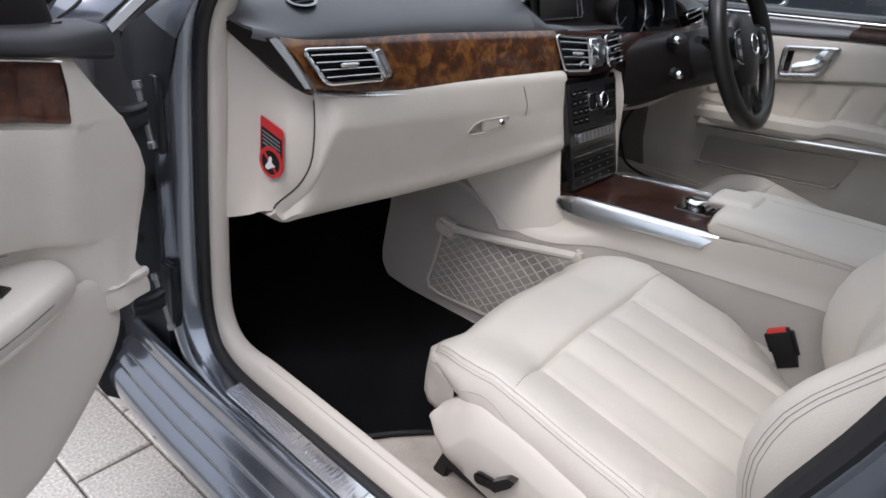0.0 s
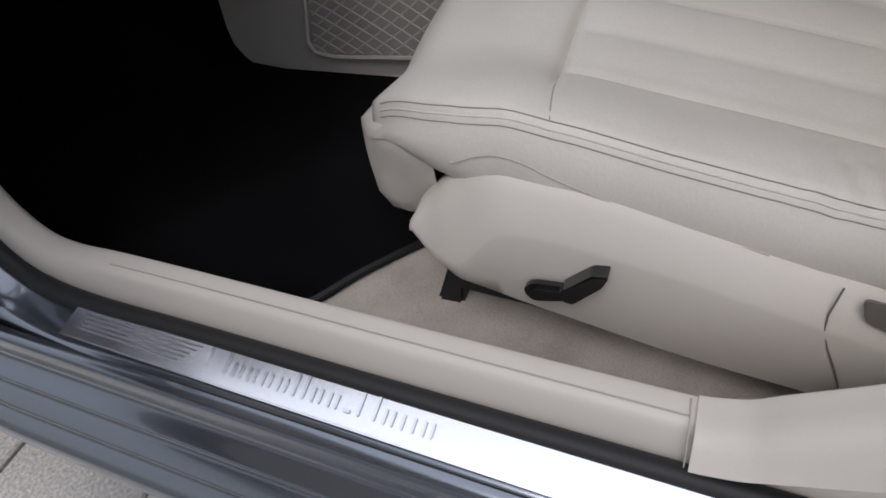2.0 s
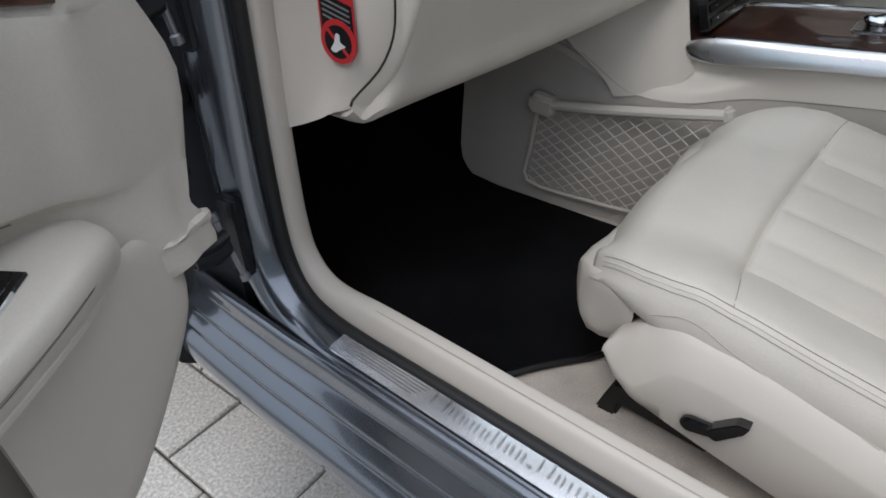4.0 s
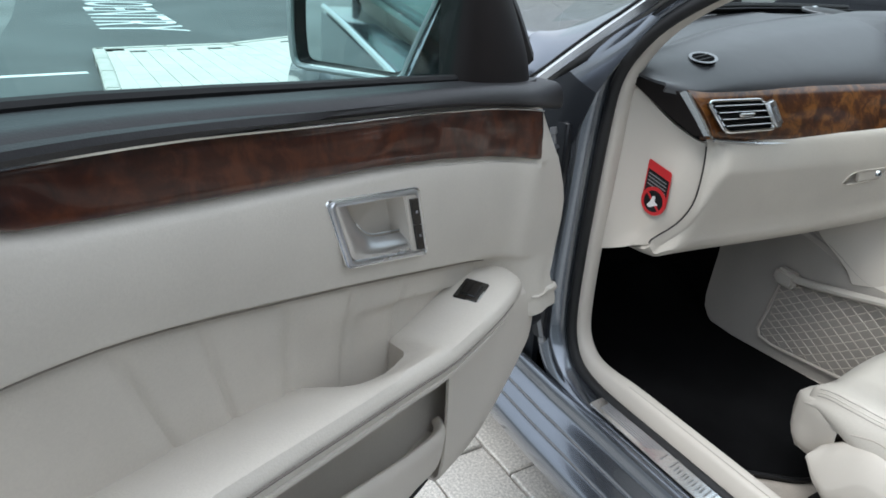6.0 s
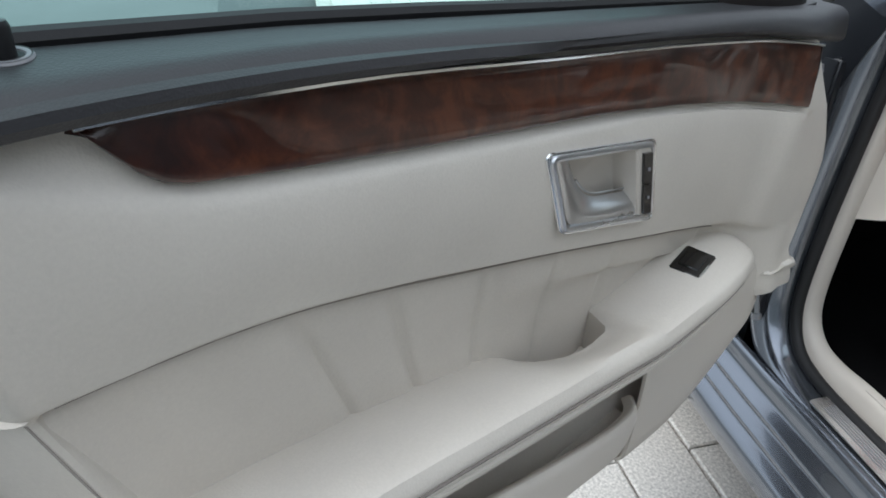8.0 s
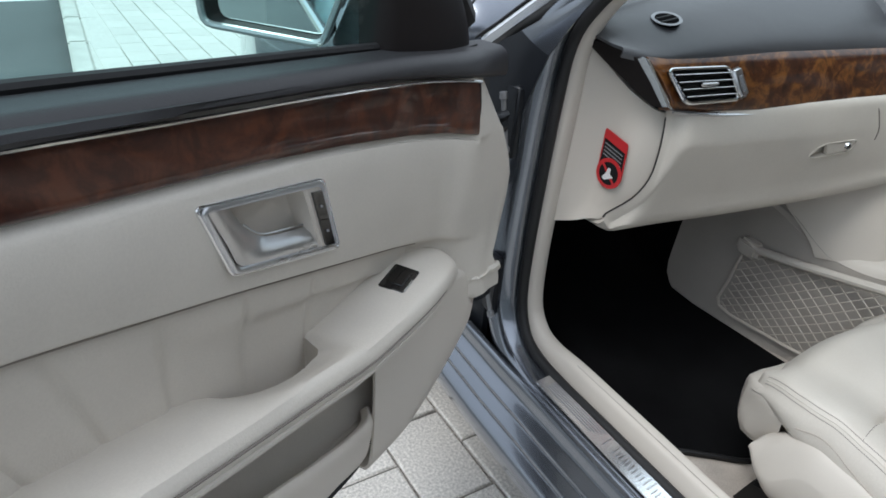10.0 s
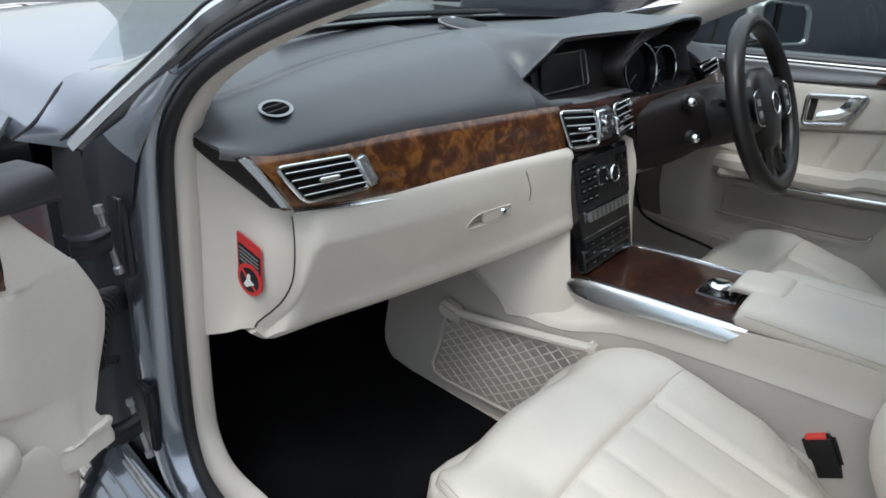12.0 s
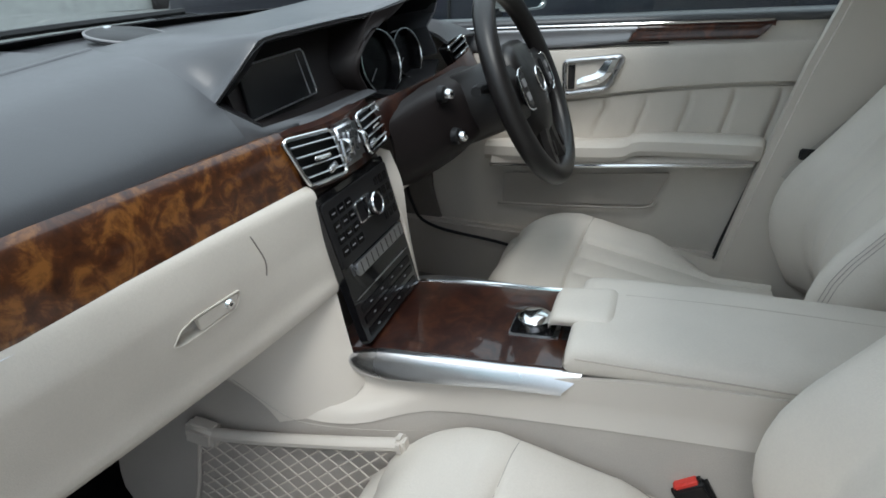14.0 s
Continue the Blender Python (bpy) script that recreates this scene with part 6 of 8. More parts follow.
    part("recliner_lever", prism(rounded([(-0.462, 0.430), (-0.48, 0.440), (-0.55, 0.470), (-0.57, 0.455), (-0.56, 0.430), (-0.50, 0.402), (-0.466, 0.408)], 0.008), (sx + 0.012, 0, 0), (0, 1, 0), (0, 0, 1), -0.020, 0.005), TRIM, sc, "beige lever at the rear of the cover")
    for s in (-1, 1):
        x0 = cx + s * 0.208
        part("seat_rail", prism([(-0.130, 0.262), (-0.150, 0.322), (-0.165, 0.326), (-0.262, 0.316), (-0.266, 0.290), (-0.262, 0.284), (-0.162, 0.292), (-0.158, 0.262)], (x0, 0, 0), (0, 1, 0), (0, 0, 1), 0.026 * -s, 0.003), BLACK, st, "black seat rail")
        # black plate below the cushion in place of the shadow there
        part("base_frame", prism([(-0.19, 0.385), (-0.60, 0.345), (-0.60, 0.262), (-0.30, 0.275), (-0.20, 0.318)], (cx + s * 0.185, 0, 0), (0, 1, 0), (0, 0, 1), 0.012 * -s, 0.002), BLACK, st, "black base plate standing in for shade under the seat")
    # backrest
    bz = np.concatenate([np.linspace(0.43, 0.80, 26), np.linspace(0.83, 1.06, 9)])
    by = [float(np.interp(z, [0.43, 0.47, 0.51, 0.55, 0.58, 0.61, 0.64, 0.67, 0.735, 0.81, 0.90, 1.0, 1.06], [-0.556, -0.533, -0.511, -0.4995, -0.4965, -0.500, -0.508, -0.523, -0.567, -0.614, -0.667, -0.722, -0.765])) for z in bz]

    def back_spot(u, i, lift=0.0):
        z, yb = bz[i], by[i]
        t = (z - 0.43) / 0.63
        w, au = 0.243 - 0.03 * t * t, abs(u)
        k = min(1.0, max(0.0, (au - 0.50) / 0.34))
        dep = (0.060 - 0.025 * t) * (1 - k * k * (3 - 2 * k)) + 0.046 * max(0.0, (au - 0.84) / 0.16) ** 2.0
        if au < 0.57:
            dep += 0.004 * (1 - abs(math.cos(math.pi * (u * w / 0.0715 + 0.5))) ** 0.6)
        dep += 0.005 * math.exp(-((au - 0.585) / 0.02) ** 2)
        return (cx + u * w, yb - dep + lift, z + 0.3 * lift)

    us = np.linspace(-1, 1, 75)
    BK = []
    for i in range(len(bz)):
        row = [back_spot(u, i) for u in us]
        w, yb, z = row[-1][0] - cx, by[i], bz[i]
        BK.append(row + [(cx + w + 0.003, yb - 0.075, z - 0.01), (cx + w - 0.012, yb - 0.15, z - 0.03), (cx, yb - 0.17, z - 0.03), (cx - w + 0.012, yb - 0.15, z - 0.03), (cx - w - 0.003, yb - 0.075, z - 0.01)])
    bk = part("backrest", sheet(BK, closed=True), LEATHER, st, "beige leather backrest with side bolsters", 60)
    for s in (-1, 1):
        for u in (0.918, 0.932, 0.946):
            part("stitching", tube([back_spot(s * u, i, 0.0004) for i in range(3, len(bz) - 1)], 0.00045, 5), THREAD, bk)
    part("headrest", sheet(catmull(catmull([[(cx - 0.11, -0.80, z), (cx - 0.12, -0.78, z), (cx, -0.765, z), (cx + 0.12, -0.78, z), (cx + 0.11, -0.80, z), (cx + 0.10, -0.85, z), (cx, -0.86, z), (cx - 0.10, -0.85, z)] for z in (1.08, 1.10, 1.16, 1.22, 1.23)], 2, 1), 2, 0), closed=True), LEATHER, st, "beige headrest")
    return st


seat1 = make_seat("passenger_seat", "beige leather passenger seat with fluted cushion and side cover")
seat2 = copy_thing(seat1, Matrix.Translation(Vector((0.376, -0.35, 0.27)) * K))
seat2.name = "driver_seat"
for o in seat2.children:
    if o.name.startswith(("backrest", "headrest")):
        piv = Vector((0, -0.16, 0.20)) * K
        o.matrix_basis = Matrix.Translation(piv) @ pose(0, -0.095, 0, 0, 0, 0) @ Matrix.Translation(-piv)
tagged(seat2, "beige leather driver seat behind the steering wheel")
tagged(seat1, group="front seats"), tagged(seat2, group="front seats")

# ---- belt buckles ----
bu = thing("seat_belt_buckle", "black seat belt buckle with a red release button", "seat belt", (-0.135, -0.45, 0.42))
T = Matrix.Translation((-0.120, -0.464, 0.457)) @ pose(0, 0, 0, -33, 0, 4)
for name, c, size, r, mt, lab in (("housing", (0, 0, 0), (0.022, 0.044, 0.070), 0.006, BLACK, "black housing"), ("release_button", (0, 0.002, 0.0325), (0.014, 0.030, 0.008), 0.002, REDP, "red release button"), ("stem", (0, -0.004, -0.07), (0.008, 0.020, 0.10), 0.002, BLACK, "")):
    bm = block(c, size, r)
    bmesh.ops.transform(bm, matrix=T, verts=bm.verts)
    part(name, bm, mt, bu, lab)

# ---- the open door ----
# its own axes: u back along the door from the hinge end, n towards the cabin side, z up
DU, DN = Vector((-0.875, -0.484, 0)).normalized(), Vector((0.484, -0.875, 0)).normalized()
DM = Matrix(((DU.x, DN.x, 0, -0.80 * K), (DU.y, DN.y, 0, 0.23 * K), (0, 0, 1, 0), (0, 0, 0, 1)))
door = thing("open_door", "open front door trimmed in beige leather and walnut", "car door", m=DM)


def tab(u, *pairs):
    return float(np.interp(u, [p[0] for p in pairs], [p[1] for p in pairs]))


def belt(u):
    return tab(u, (0.0, 0.855), (0.19, 0.872), (0.26, 0.880), (0.68, 0.917), (0.83, 0.926), (0.9, 0.928))


def chrome_z(u):
    return tab(u, (0.05, 0.820), (0.118, 0.833), (0.182, 0.845), (0.287, 0.860), (0.38, 0.871), (0.457, 0.878), (0.53, 0.886), (0.63, 0.8975), (0.705, 0.9035), (0.761, 0.9065), (0.781, 0.907), (0.86, 0.905))


def wood_z(u):
    return tab(u, (0.05, 0.755), (0.14, 0.7765), (0.262, 0.802), (0.365, 0.8215), (0.46, 0.836), (0.63, 0.8566), (0.708, 0.8665), (0.746, 0.8723), (0.757, 0.8760), (0.765, 0.8823), (0.7756, 0.895), (0.784, 0.906), (0.86, 0.906))


def pad_z(u):
    return tab(u, (0.05, 0.606), (0.20, 0.656), (0.239, 0.666), (0.489, 0.734), (0.588, 0.759), (0.66, 0.777), (0.718, 0.788), (0.77, 0.792), (0.829, 0.793), (0.87, 0.790))


FRONT_Z = [0.556, 0.573, 0.597, 0.66, 0.685, 0.715, 0.75, 0.79, 0.82]
FRONT_U = [0.077, 0.075, 0.088, 0.054, 0.035, 0.036, 0.048, 0.080, 0.110]
FRONT_N = [0.052, 0.050, 0.042, 0.0355, 0.032, 0.029, 0.022, 0.017, 0.010]


def face_n(u):
    """How far the upper panel stands proud at its front end."""
    return tab(u, (0.014, -0.022), (0.026, -0.004), (0.10, 0.012), (0.155, 0.024), (0.165, 0.021), (0.19, 0.008), (0.25, 0.0), (0.9, 0.0))


def lip_u(z):
    """Where the face of the panel turns round at its rear edge."""
    return float(np.interp(z, [0.35, 0.60, 0.70, 0.744, 0.80, 0.87, 0.92], [0.775, 0.787, 0.806, 0.8185, 0.833, 0.850, 0.863]))


def panel_rows(u):
    """Heights and reliefs of the panel's rows at a place along the door."""
    zc, zw, zp = chrome_z(u), wood_z(u), pad_z(u)
    zw = min(zw, zc - 0.004)
    zlow = tab(u, (0.145, 0.556), (0.19, 0.50), (0.24, 0.42), (0.30, 0.375), (0.9, 0.35))
    st = tab(u, (0.16, 0.0), (0.26, 1.0), (0.80, 1.0), (0.812, 0.6), (0.826, 0.1), (0.84, 0.0))
    return [(-0.006, zc + 0.01), (0, zc), (0.006, zw), (0.013, zw - 0.012), (0.014, zw * 0.5 + zp * 0.5), (0.008, zp + 0.010), (0.005, zp + 0.002), (0.003 - 0.013 * st, zp - 0.003), (0.002 - 0.020 * st, zp - 0.014),
            (0.002 - 0.026 * st, max(zlow + 0.12, zp * 0.45 + 0.30) if u > 0.2 else zp * 0.6 + zlow * 0.4), (-0.022 * st, max(zlow + 0.06, 0.50) if u > 0.2 else zp * 0.3 + zlow * 0.7), (-0.006, zlow + 0.025), (-0.012, zlow + 0.005), (-0.03, zlow - 0.004)]


panel = []
# the front end: a facet between a soft ridge and the edge that turns away towards the hinges
for k, u0 in ((0, 0.10), (1, 0.10), (2, 0.12), (3, 0.14)):
    col = []
    for j, (rn, z) in enumerate(panel_rows(u0)):
        eu, en = float(np.interp(z, FRONT_Z, FRONT_U)), float(np.interp(z, FRONT_Z, FRONT_N))
        ru = float(np.interp(z, [0.56, 0.65, 0.74, 0.785, 0.80], [0.130, 0.120, 0.128, 0.148, 0.152]))
        rdg = float(np.interp(z, [0.556, 0.60, 0.65, 0.74, 0.785, 0.82, 0.84], [0.046, 0.041, 0.037, 0.036, 0.034, 0.030, 0.024]))
        if k == 0:
            col.append((eu + 0.022, en - 0.035, z))
        elif k == 1:
            col.append((eu, en, z))
        elif k == 2:
            col.append((eu * 0.55 + ru * 0.45, en * 0.5 + rdg * 0.5 + 0.001, z))
        else:
            col.append((ru, rdg, z))
    panel.append(col)
for u in (0.165, 0.19, 0.23, 0.28, 0.34, 0.40, 0.46, 0.52, 0.58, 0.64, 0.70, 0.75):
    panel.append([(u, face_n(u) + rn, z) for rn, z in panel_rows(u)])
# the rear end turns round a slanting lip
for u0, du, dn in ((0.800, -0.022, 0.0), (0.826, -0.008, 0.0015), (0.832, -0.001, -0.001), (0.838, 0.006, -0.010), (0.850, 0.018, -0.022), (0.858, 0.031, -0.034)):
    panel.append([(lip_u(z) + du, (rn if u0 < 0.83 else rn * 0.5) + dn, z) for rn, z in panel_rows(u0)])
inner = part("inner_panel", sheet(catmull(catmull(panel, 3, 1), 3, 0), 0.004), LEATHER2, door, "beige soft door panel")
part("lip_seam", tube([(lip_u(z) - 0.004, 0.0022, z) for z in (0.80, 0.77, 0.74, 0.70, 0.66)], 0.0006, 5, 2), THREAD, door)
# quilted leather insert
ins = []
PLEATS = (0.385, 0.470, 0.553, 0.638, 0.7036)
for u in np.linspace(0.215, 0.822, 190):
    zp = pad_z(u) - 0.005
    lean = tab(u, (0.34, -0.06), (0.47, 0.0), (0.553, 0.06), (0.638, 0.29), (0.7036, 0.37), (0.82, 0.26))
    fl = 0.0
    for c in PLEATS:
        fl -= 0.0034 * math.exp(-((u - c) / 0.0055) ** 2) - 0.0012 * math.exp(-((u - c - 0.020) / 0.018) ** 2)
    e = 0.006 * math.exp(-((u - 0.215) / 0.01) ** 2) - 0.006 * math.exp(-((u - 0.822) / 0.012) ** 2)
    ins.append([(u - lean * (zp - z), -n_ - e + fl * w, z) for z, n_, w in ((zp, 0.0085, 0.1), (zp - 0.006, 0.0065, 0.4), (zp - 0.03, 0.010, 1.0), (zp * 0.5 + 0.31, 0.016, 1.0), (0.60, 0.021, 1.0), (0.54, 0.022, 0.0))])
part("leather_insert", sheet(catmull(ins, 3, 1), 0.003), LEATHER, door, "pleated beige leather insert")
part("insert_crease", tube([(u, face_n(u) + 0.0005, pad_z(u) - 0.002) for u in (0.225, 0.26, 0.33, 0.42, 0.489, 0.54, 0.588, 0.66, 0.718, 0.77, 0.815)], 0.0007, 5, 2), THREAD, door)
# dark upper roll
def roll_foot(u):
    return chrome_z(u) + 0.0015


def roll_n(u):
    return tab(u, (0.05, 0.004), (0.15, 0.018), (0.20, 0.009), (0.27, 0.001), (0.35, 0.0), (0.62, 0.0), (0.70, 0.001), (0.78, 0.003), (0.90, 0.003))


roll = []
for u in (0.052, 0.06, 0.10, 0.16, 0.24, 0.35, 0.5, 0.60, 0.68, 0.74, 0.79, 0.83, 0.865, 0.90):
    zb, zc, rn = belt(u), roll_foot(u), roll_n(u)
    zs = zb - tab(u, (0.05, 0.003), (0.6, 0.002), (0.73, 0.003), (0.78, 0.005), (0.84, 0.010))
    roll.append([(u, -0.028, zb - 0.001), (u, -0.022, zb), (u, -0.006, zb * 0.6 + zs * 0.4), (u, 0.004 + rn * 0.4, zs + 0.0005), (u, 0.0112 + rn * 0.7, zs - 0.006), (u, 0.0135 + rn * 0.9, (zs - 0.006) * 0.5 + zc * 0.5), (u, 0.0125 + rn, zc + 0.004), (u, 0.006 + rn, zc)])
part("upper_roll", sheet(catmull(catmull(roll, 3, 1), 3, 0), 0.004), DOORTRIM, door, "grained charcoal upper roll")
# walnut band with its bright upper edge
bandp = []
for u in np.concatenate([[0.155, 0.157, 0.160], np.linspace(0.166, 0.74, 50), np.linspace(0.744, 0.7835, 20)]):
    zc = chrome_z(u) - 0.002
    zw = min(wood_z(u), zc - 0.0005)
    f, h = face_n(u), min(1.0, (zc - zw) / 0.04)
    bandp.append([(u, f + 0.004, zc), (u, f + 0.007, zc - 0.002 * h), (u, f + 0.009 + 0.002 * h, zc * 0.5 + zw * 0.5), (u, f + 0.010 + 0.003 * h, zw + 0.004 * h), (u, f + 0.008 + 0.002 * h, zw)])
part("walnut_band", sheet(catmull(bandp, 3, 1), 0.003), WALNUTD, door, "dark burr walnut door band")
part("band_strip", tube([(u, max(face_n(u) + 0.0085, roll_n(u) + 0.0125), chrome_z(u) - 0.0010) for u in (0.151, 0.17, 0.20, 0.26, 0.4, 0.53, 0.65, 0.74, 0.7835)], 0.0014, 6, 3), CHROME, door, "thin bright strip over the walnut")
part("band_end", tube([(0.153, face_n(0.153) + 0.006, 0.837), (0.152, face_n(0.153) + 0.009, 0.807), (0.153, face_n(0.153) + 0.007, 0.778)], 0.0022, 6, 3), DARKTRIM, door)

# armrest with grip
armr = []
for u in (0.178, 0.184, 0.20, 0.24, 0.28, 0.33, 0.37, 0.384, 0.394, 0.41, 0.44, 0.475, 0.505, 0.53, 0.57, 0.62, 0.68, 0.75, 0.82, 0.85):
    zi = tab(u, (0.17, 0.632), (0.20, 0.643), (0.25, 0.643), (0.32, 0.630), (0.39, 0.616), (0.46, 0.618), (0.54, 0.640), (0.62, 0.656), (0.7, 0.669), (0.86, 0.684))
    zo = tab(u, (0.17, 0.628), (0.22, 0.640), (0.30, 0.634), (0.38, 0.634), (0.46, 0.648), (0.55, 0.664), (0.69, 0.688), (0.86, 0.706))
    ni = tab(u, (0.17, -0.012), (0.20, -0.030), (0.384, -0.034), (0.394, 0.0), (0.41, 0.006), (0.45, 0.008), (0.50, -0.006), (0.53, -0.034), (0.86, -0.036))
    no = tab(u, (0.17, 0.024), (0.184, 0.040), (0.21, 0.052), (0.26, 0.058), (0.86, 0.060))
    armr.append([(u, ni, zi - 0.05), (u, ni, zi - 0.006), (u, ni + 0.004, zi), (u, ni * 0.5 + no * 0.5, zi * 0.45 + zo * 0.55 + 0.003), (u, no - 0.010, zo + 0.001), (u, no - 0.002, zo - 0.004), (u, no + 0.001, zo - 0.014), (u, no - 0.004, zo - 0.030), (u, no - 0.02, zo - 0.045), (u, ni, zo - 0.055)])
ar = part("armrest", sheet(catmull(catmull(armr, 2, 0), 2, 1), closed=True), LEATHER, door, "padded beige armrest with a grip")
part("armrest_seam", tube([(0.19, 0.040, 0.618), (0.24, 0.0555, 0.622), (0.30, 0.0585, 0.619), (0.38, 0.0595, 0.619), (0.46, 0.0605, 0.633), (0.55, 0.061, 0.649), (0.69, 0.061, 0.673), (0.84, 0.061, 0.690)], 0.0013, 5, 3), STITCH, ar)
part("armrest_edge", tube([(0.20, 0.035, 0.600), (0.26, 0.050, 0.602), (0.38, 0.052, 0.602), (0.46, 0.053, 0.616), (0.55, 0.054, 0.632), (0.69, 0.054, 0.656), (0.84, 0.054, 0.674)], 0.004, 6, 3), TRIM, ar)
part("grip_cup", prism(rounded([(0.388, -0.036), (0.392, 0.004), (0.45, 0.012), (0.51, -0.002), (0.535, -0.036)], 0.008), (0, 0, 0.575), (1, 0, 0), (0, 1, 0), -0.01, 0.002), TRIM, ar)
# window switch
sB = Matrix.Translation((0.272, 0.014, 0.6405)) @ pose(0, 0, 0, -2, 8, 6)
for name, size, dz, mt, lab in (("window_switch", (0.042, 0.031, 0.004), 0.0, GLOSS, "black window switch"), ("switch_rocker", (0.026, 0.022, 0.005), 0.001, GLOSS, "")):
    bm = block((0, 0, dz), size, 0.0015)
    bmesh.ops.transform(bm, matrix=sB, verts=bm.verts)
    part(name, bm, mt, ar, lab)
bm = block((0.008, 0.0155, 0.001), (0.022, 0.002, 0.004), 0.0008)
bmesh.ops.transform(bm, matrix=sB, verts=bm.verts)
part("switch_edge", bm, CHROME, ar)

# inner release handle in its dish
H = [(0.530, 0.826), (0.399, 0.8035), (0.378, 0.729), (0.504, 0.761)]
HB = Vector((0, face_n(0.43) + 0.0135, 0))


def hq(s, t, n=0.0):
    """A place on the handle's dish: s from rear to front, t from top to bottom."""
    a, b_, c, d = (Vector((p[0], 0, p[1])) for p in H)
    p = a.lerp(b_, s).lerp(d.lerp(c, s), t)
    return Vector((p.x, HB.y + n, p.z))


hole = [hq(s, t) for s, t in rounded([(0.015, 0.02), (0.985, 0.02), (0.985, 0.98), (0.015, 0.98)], 0.06, 5)]
bm = bmesh.new()
ha, hb = [bm.verts.new(p + Vector((0, 0.03, 0))) for p in hole], [bm.verts.new(p - Vector((0, 0.03, 0))) for p in hole]
bm.faces.new(ha), bm.faces.new(hb)
for i in range(len(hole)):
    bm.faces.new((ha[i], ha[i - 1], hb[i - 1], hb[i]))
carve(inner, bm)
rimp = [hq(s, t, 0.0005) for s, t in rounded([(0.0, 0.0), (1.0, 0.0), (1.0, 1.0), (0.0, 1.0)], 0.07, 5)]
hf = part("release_handle", tube([*rimp, rimp[0], rimp[1]], 0.0016, 8), CHROME, door, "satin chrome release handle in a dished frame")
rimq = [hq(s, t, 0.0010) for s, t in rounded([(0.035, 0.045), (0.965, 0.045), (0.965, 0.955), (0.035, 0.955)], 0.06, 5)]
part("inner_frame", tube([*rimq, rimq[0], rimq[1]], 0.0026, 8), SATIN, hf, "satin metal frame")
well = [rounded([(0.05 + e, 0.06 + e), (0.80 - e, 0.06 + e), (0.80 - e, 0.94 - e), (0.05 + e, 0.94 - e)], 0.07, 5) for e in (0.0, 0.012, 0.03, 0.07)]
dish = [[hq(s, t, n_) for s, t in w + w[:1]] for w, n_ in zip(well, (0.001, -0.010, -0.018, -0.0215))]
dish.append([hq(0.43, 0.5, -0.0225)] * len(dish[0]))
part("dish", sheet(dish, 0.001), TRIM, hf, "deep beige dish")
part("button_plate", sheet([[hq(s, t, n_) for s, n_ in ((0.80, -0.010), (0.80, 0.0), (0.815, 0.002), (0.95, 0.002), (0.965, 0.0))] for t in (0.06, 0.94)], 0.0015), TRIM, hf)
lo_, li_ = [(0.055, 0.085), (0.065, 0.32), (0.075, 0.60), (0.085, 0.88), (0.22, 0.935), (0.50, 0.935), (0.79, 0.93)], [(0.25, 0.085), (0.27, 0.28), (0.30, 0.46), (0.37, 0.61), (0.46, 0.665), (0.62, 0.665), (0.79, 0.66)]
lev = [[hq(o[0] * (1 - q) + i[0] * q, o[1] * (1 - q) + i[1] * q, 0.0005 - 0.010 * q ** 1.5 + 0.002 * math.sin(3.14 * q)) for q in (0, 0.1, 0.3, 0.55, 0.8, 1.0)] for o, i in zip(catmull(lo_, 3), catmull(li_, 3))]
part("lever", sheet(lev, 0.002), SATIN, hf, "satin bent lever")
part("lever_line", tube([hq(a_, b_ - 0.04, -0.0095) for a_, b_ in catmull(li_[2:], 3)], 0.0008, 5), SATIN, hf)
for t0, t1 in ((0.13, 0.51), (0.52, 0.90)):
    part("lock_button", sheet([[hq(0.845, t0, 0.001), hq(0.845, t0, 0.0045), hq(0.935, t0, 0.0045), hq(0.935, t0, 0.001)], [hq(0.845, t1, 0.001), hq(0.845, t1, 0.0045), hq(0.935, t1, 0.0045), hq(0.935, t1, 0.001)]], closed=True), GLOSS, hf, "black lock button")
for t in (0.32, 0.68):
    part("button_mark", sheet([[hq(s, t + d, 0.0049) for s in (0.875, 0.90)] for d in (-0.02, 0.02)], 0.0004), GREYP, hf)

# door pocket
pk = []
for u in (0.305, 0.33, 0.38, 0.46, 0.58, 0.70, 0.80, 0.845):
    zr = tab(u, (0.305, 0.470), (0.36, 0.490), (0.46, 0.522), (0.584, 0.560), (0.70, 0.594), (0.845, 0.628))
    nr = tab(u, (0.305, 0.004), (0.33, 0.022), (0.40, 0.036), (0.80, 0.040), (0.845, 0.022))
    pk.append([(u, nr - 0.016, zr - 0.012), (u, nr - 0.006, zr), (u, nr, zr - 0.003), (u, nr + 0.001, zr - 0.016), (u, nr - 0.006, zr - 0.06), (u, nr - 0.022, 0.42), (u, -0.012, 0.366)])
part("map_pocket", sheet(catmull(catmull(pk, 3, 0), 3, 1), 0.004), TRIM, door, "beige map pocket")
part("pocket_floor", prism([(0.31, -0.02), (0.85, -0.02), (0.85, 0.02), (0.31, 0.0)], (0, 0, 0.44), (1, 0, 0), (0, 1, 0), 0.004, 0), TRIMD, door)
low = [[(u, n1 - 0.006, zt), (u, n1, zt - 0.012), (u, n1 + 0.003, zt * 0.5 + zb * 0.5), (u, n1 - 0.002, zb + 0.016), (u - 0.004, n1 - 0.030, zb)] for u, zt, zb, n1 in ((0.118, 0.572, 0.500, 0.034), (0.128, 0.585, 0.482, 0.036), (0.150, 0.60, 0.458, 0.034), (0.182, 0.60, 0.428, 0.030), (0.215, 0.60, 0.402, 0.026), (0.25, 0.60, 0.378, 0.020), (0.312, 0.58, 0.364, 0.012))]
part("lower_front_panel", sheet(catmull(catmull(low, 3, 0), 3, 1), 0.004), TRIM, door, "beige lower front panel")
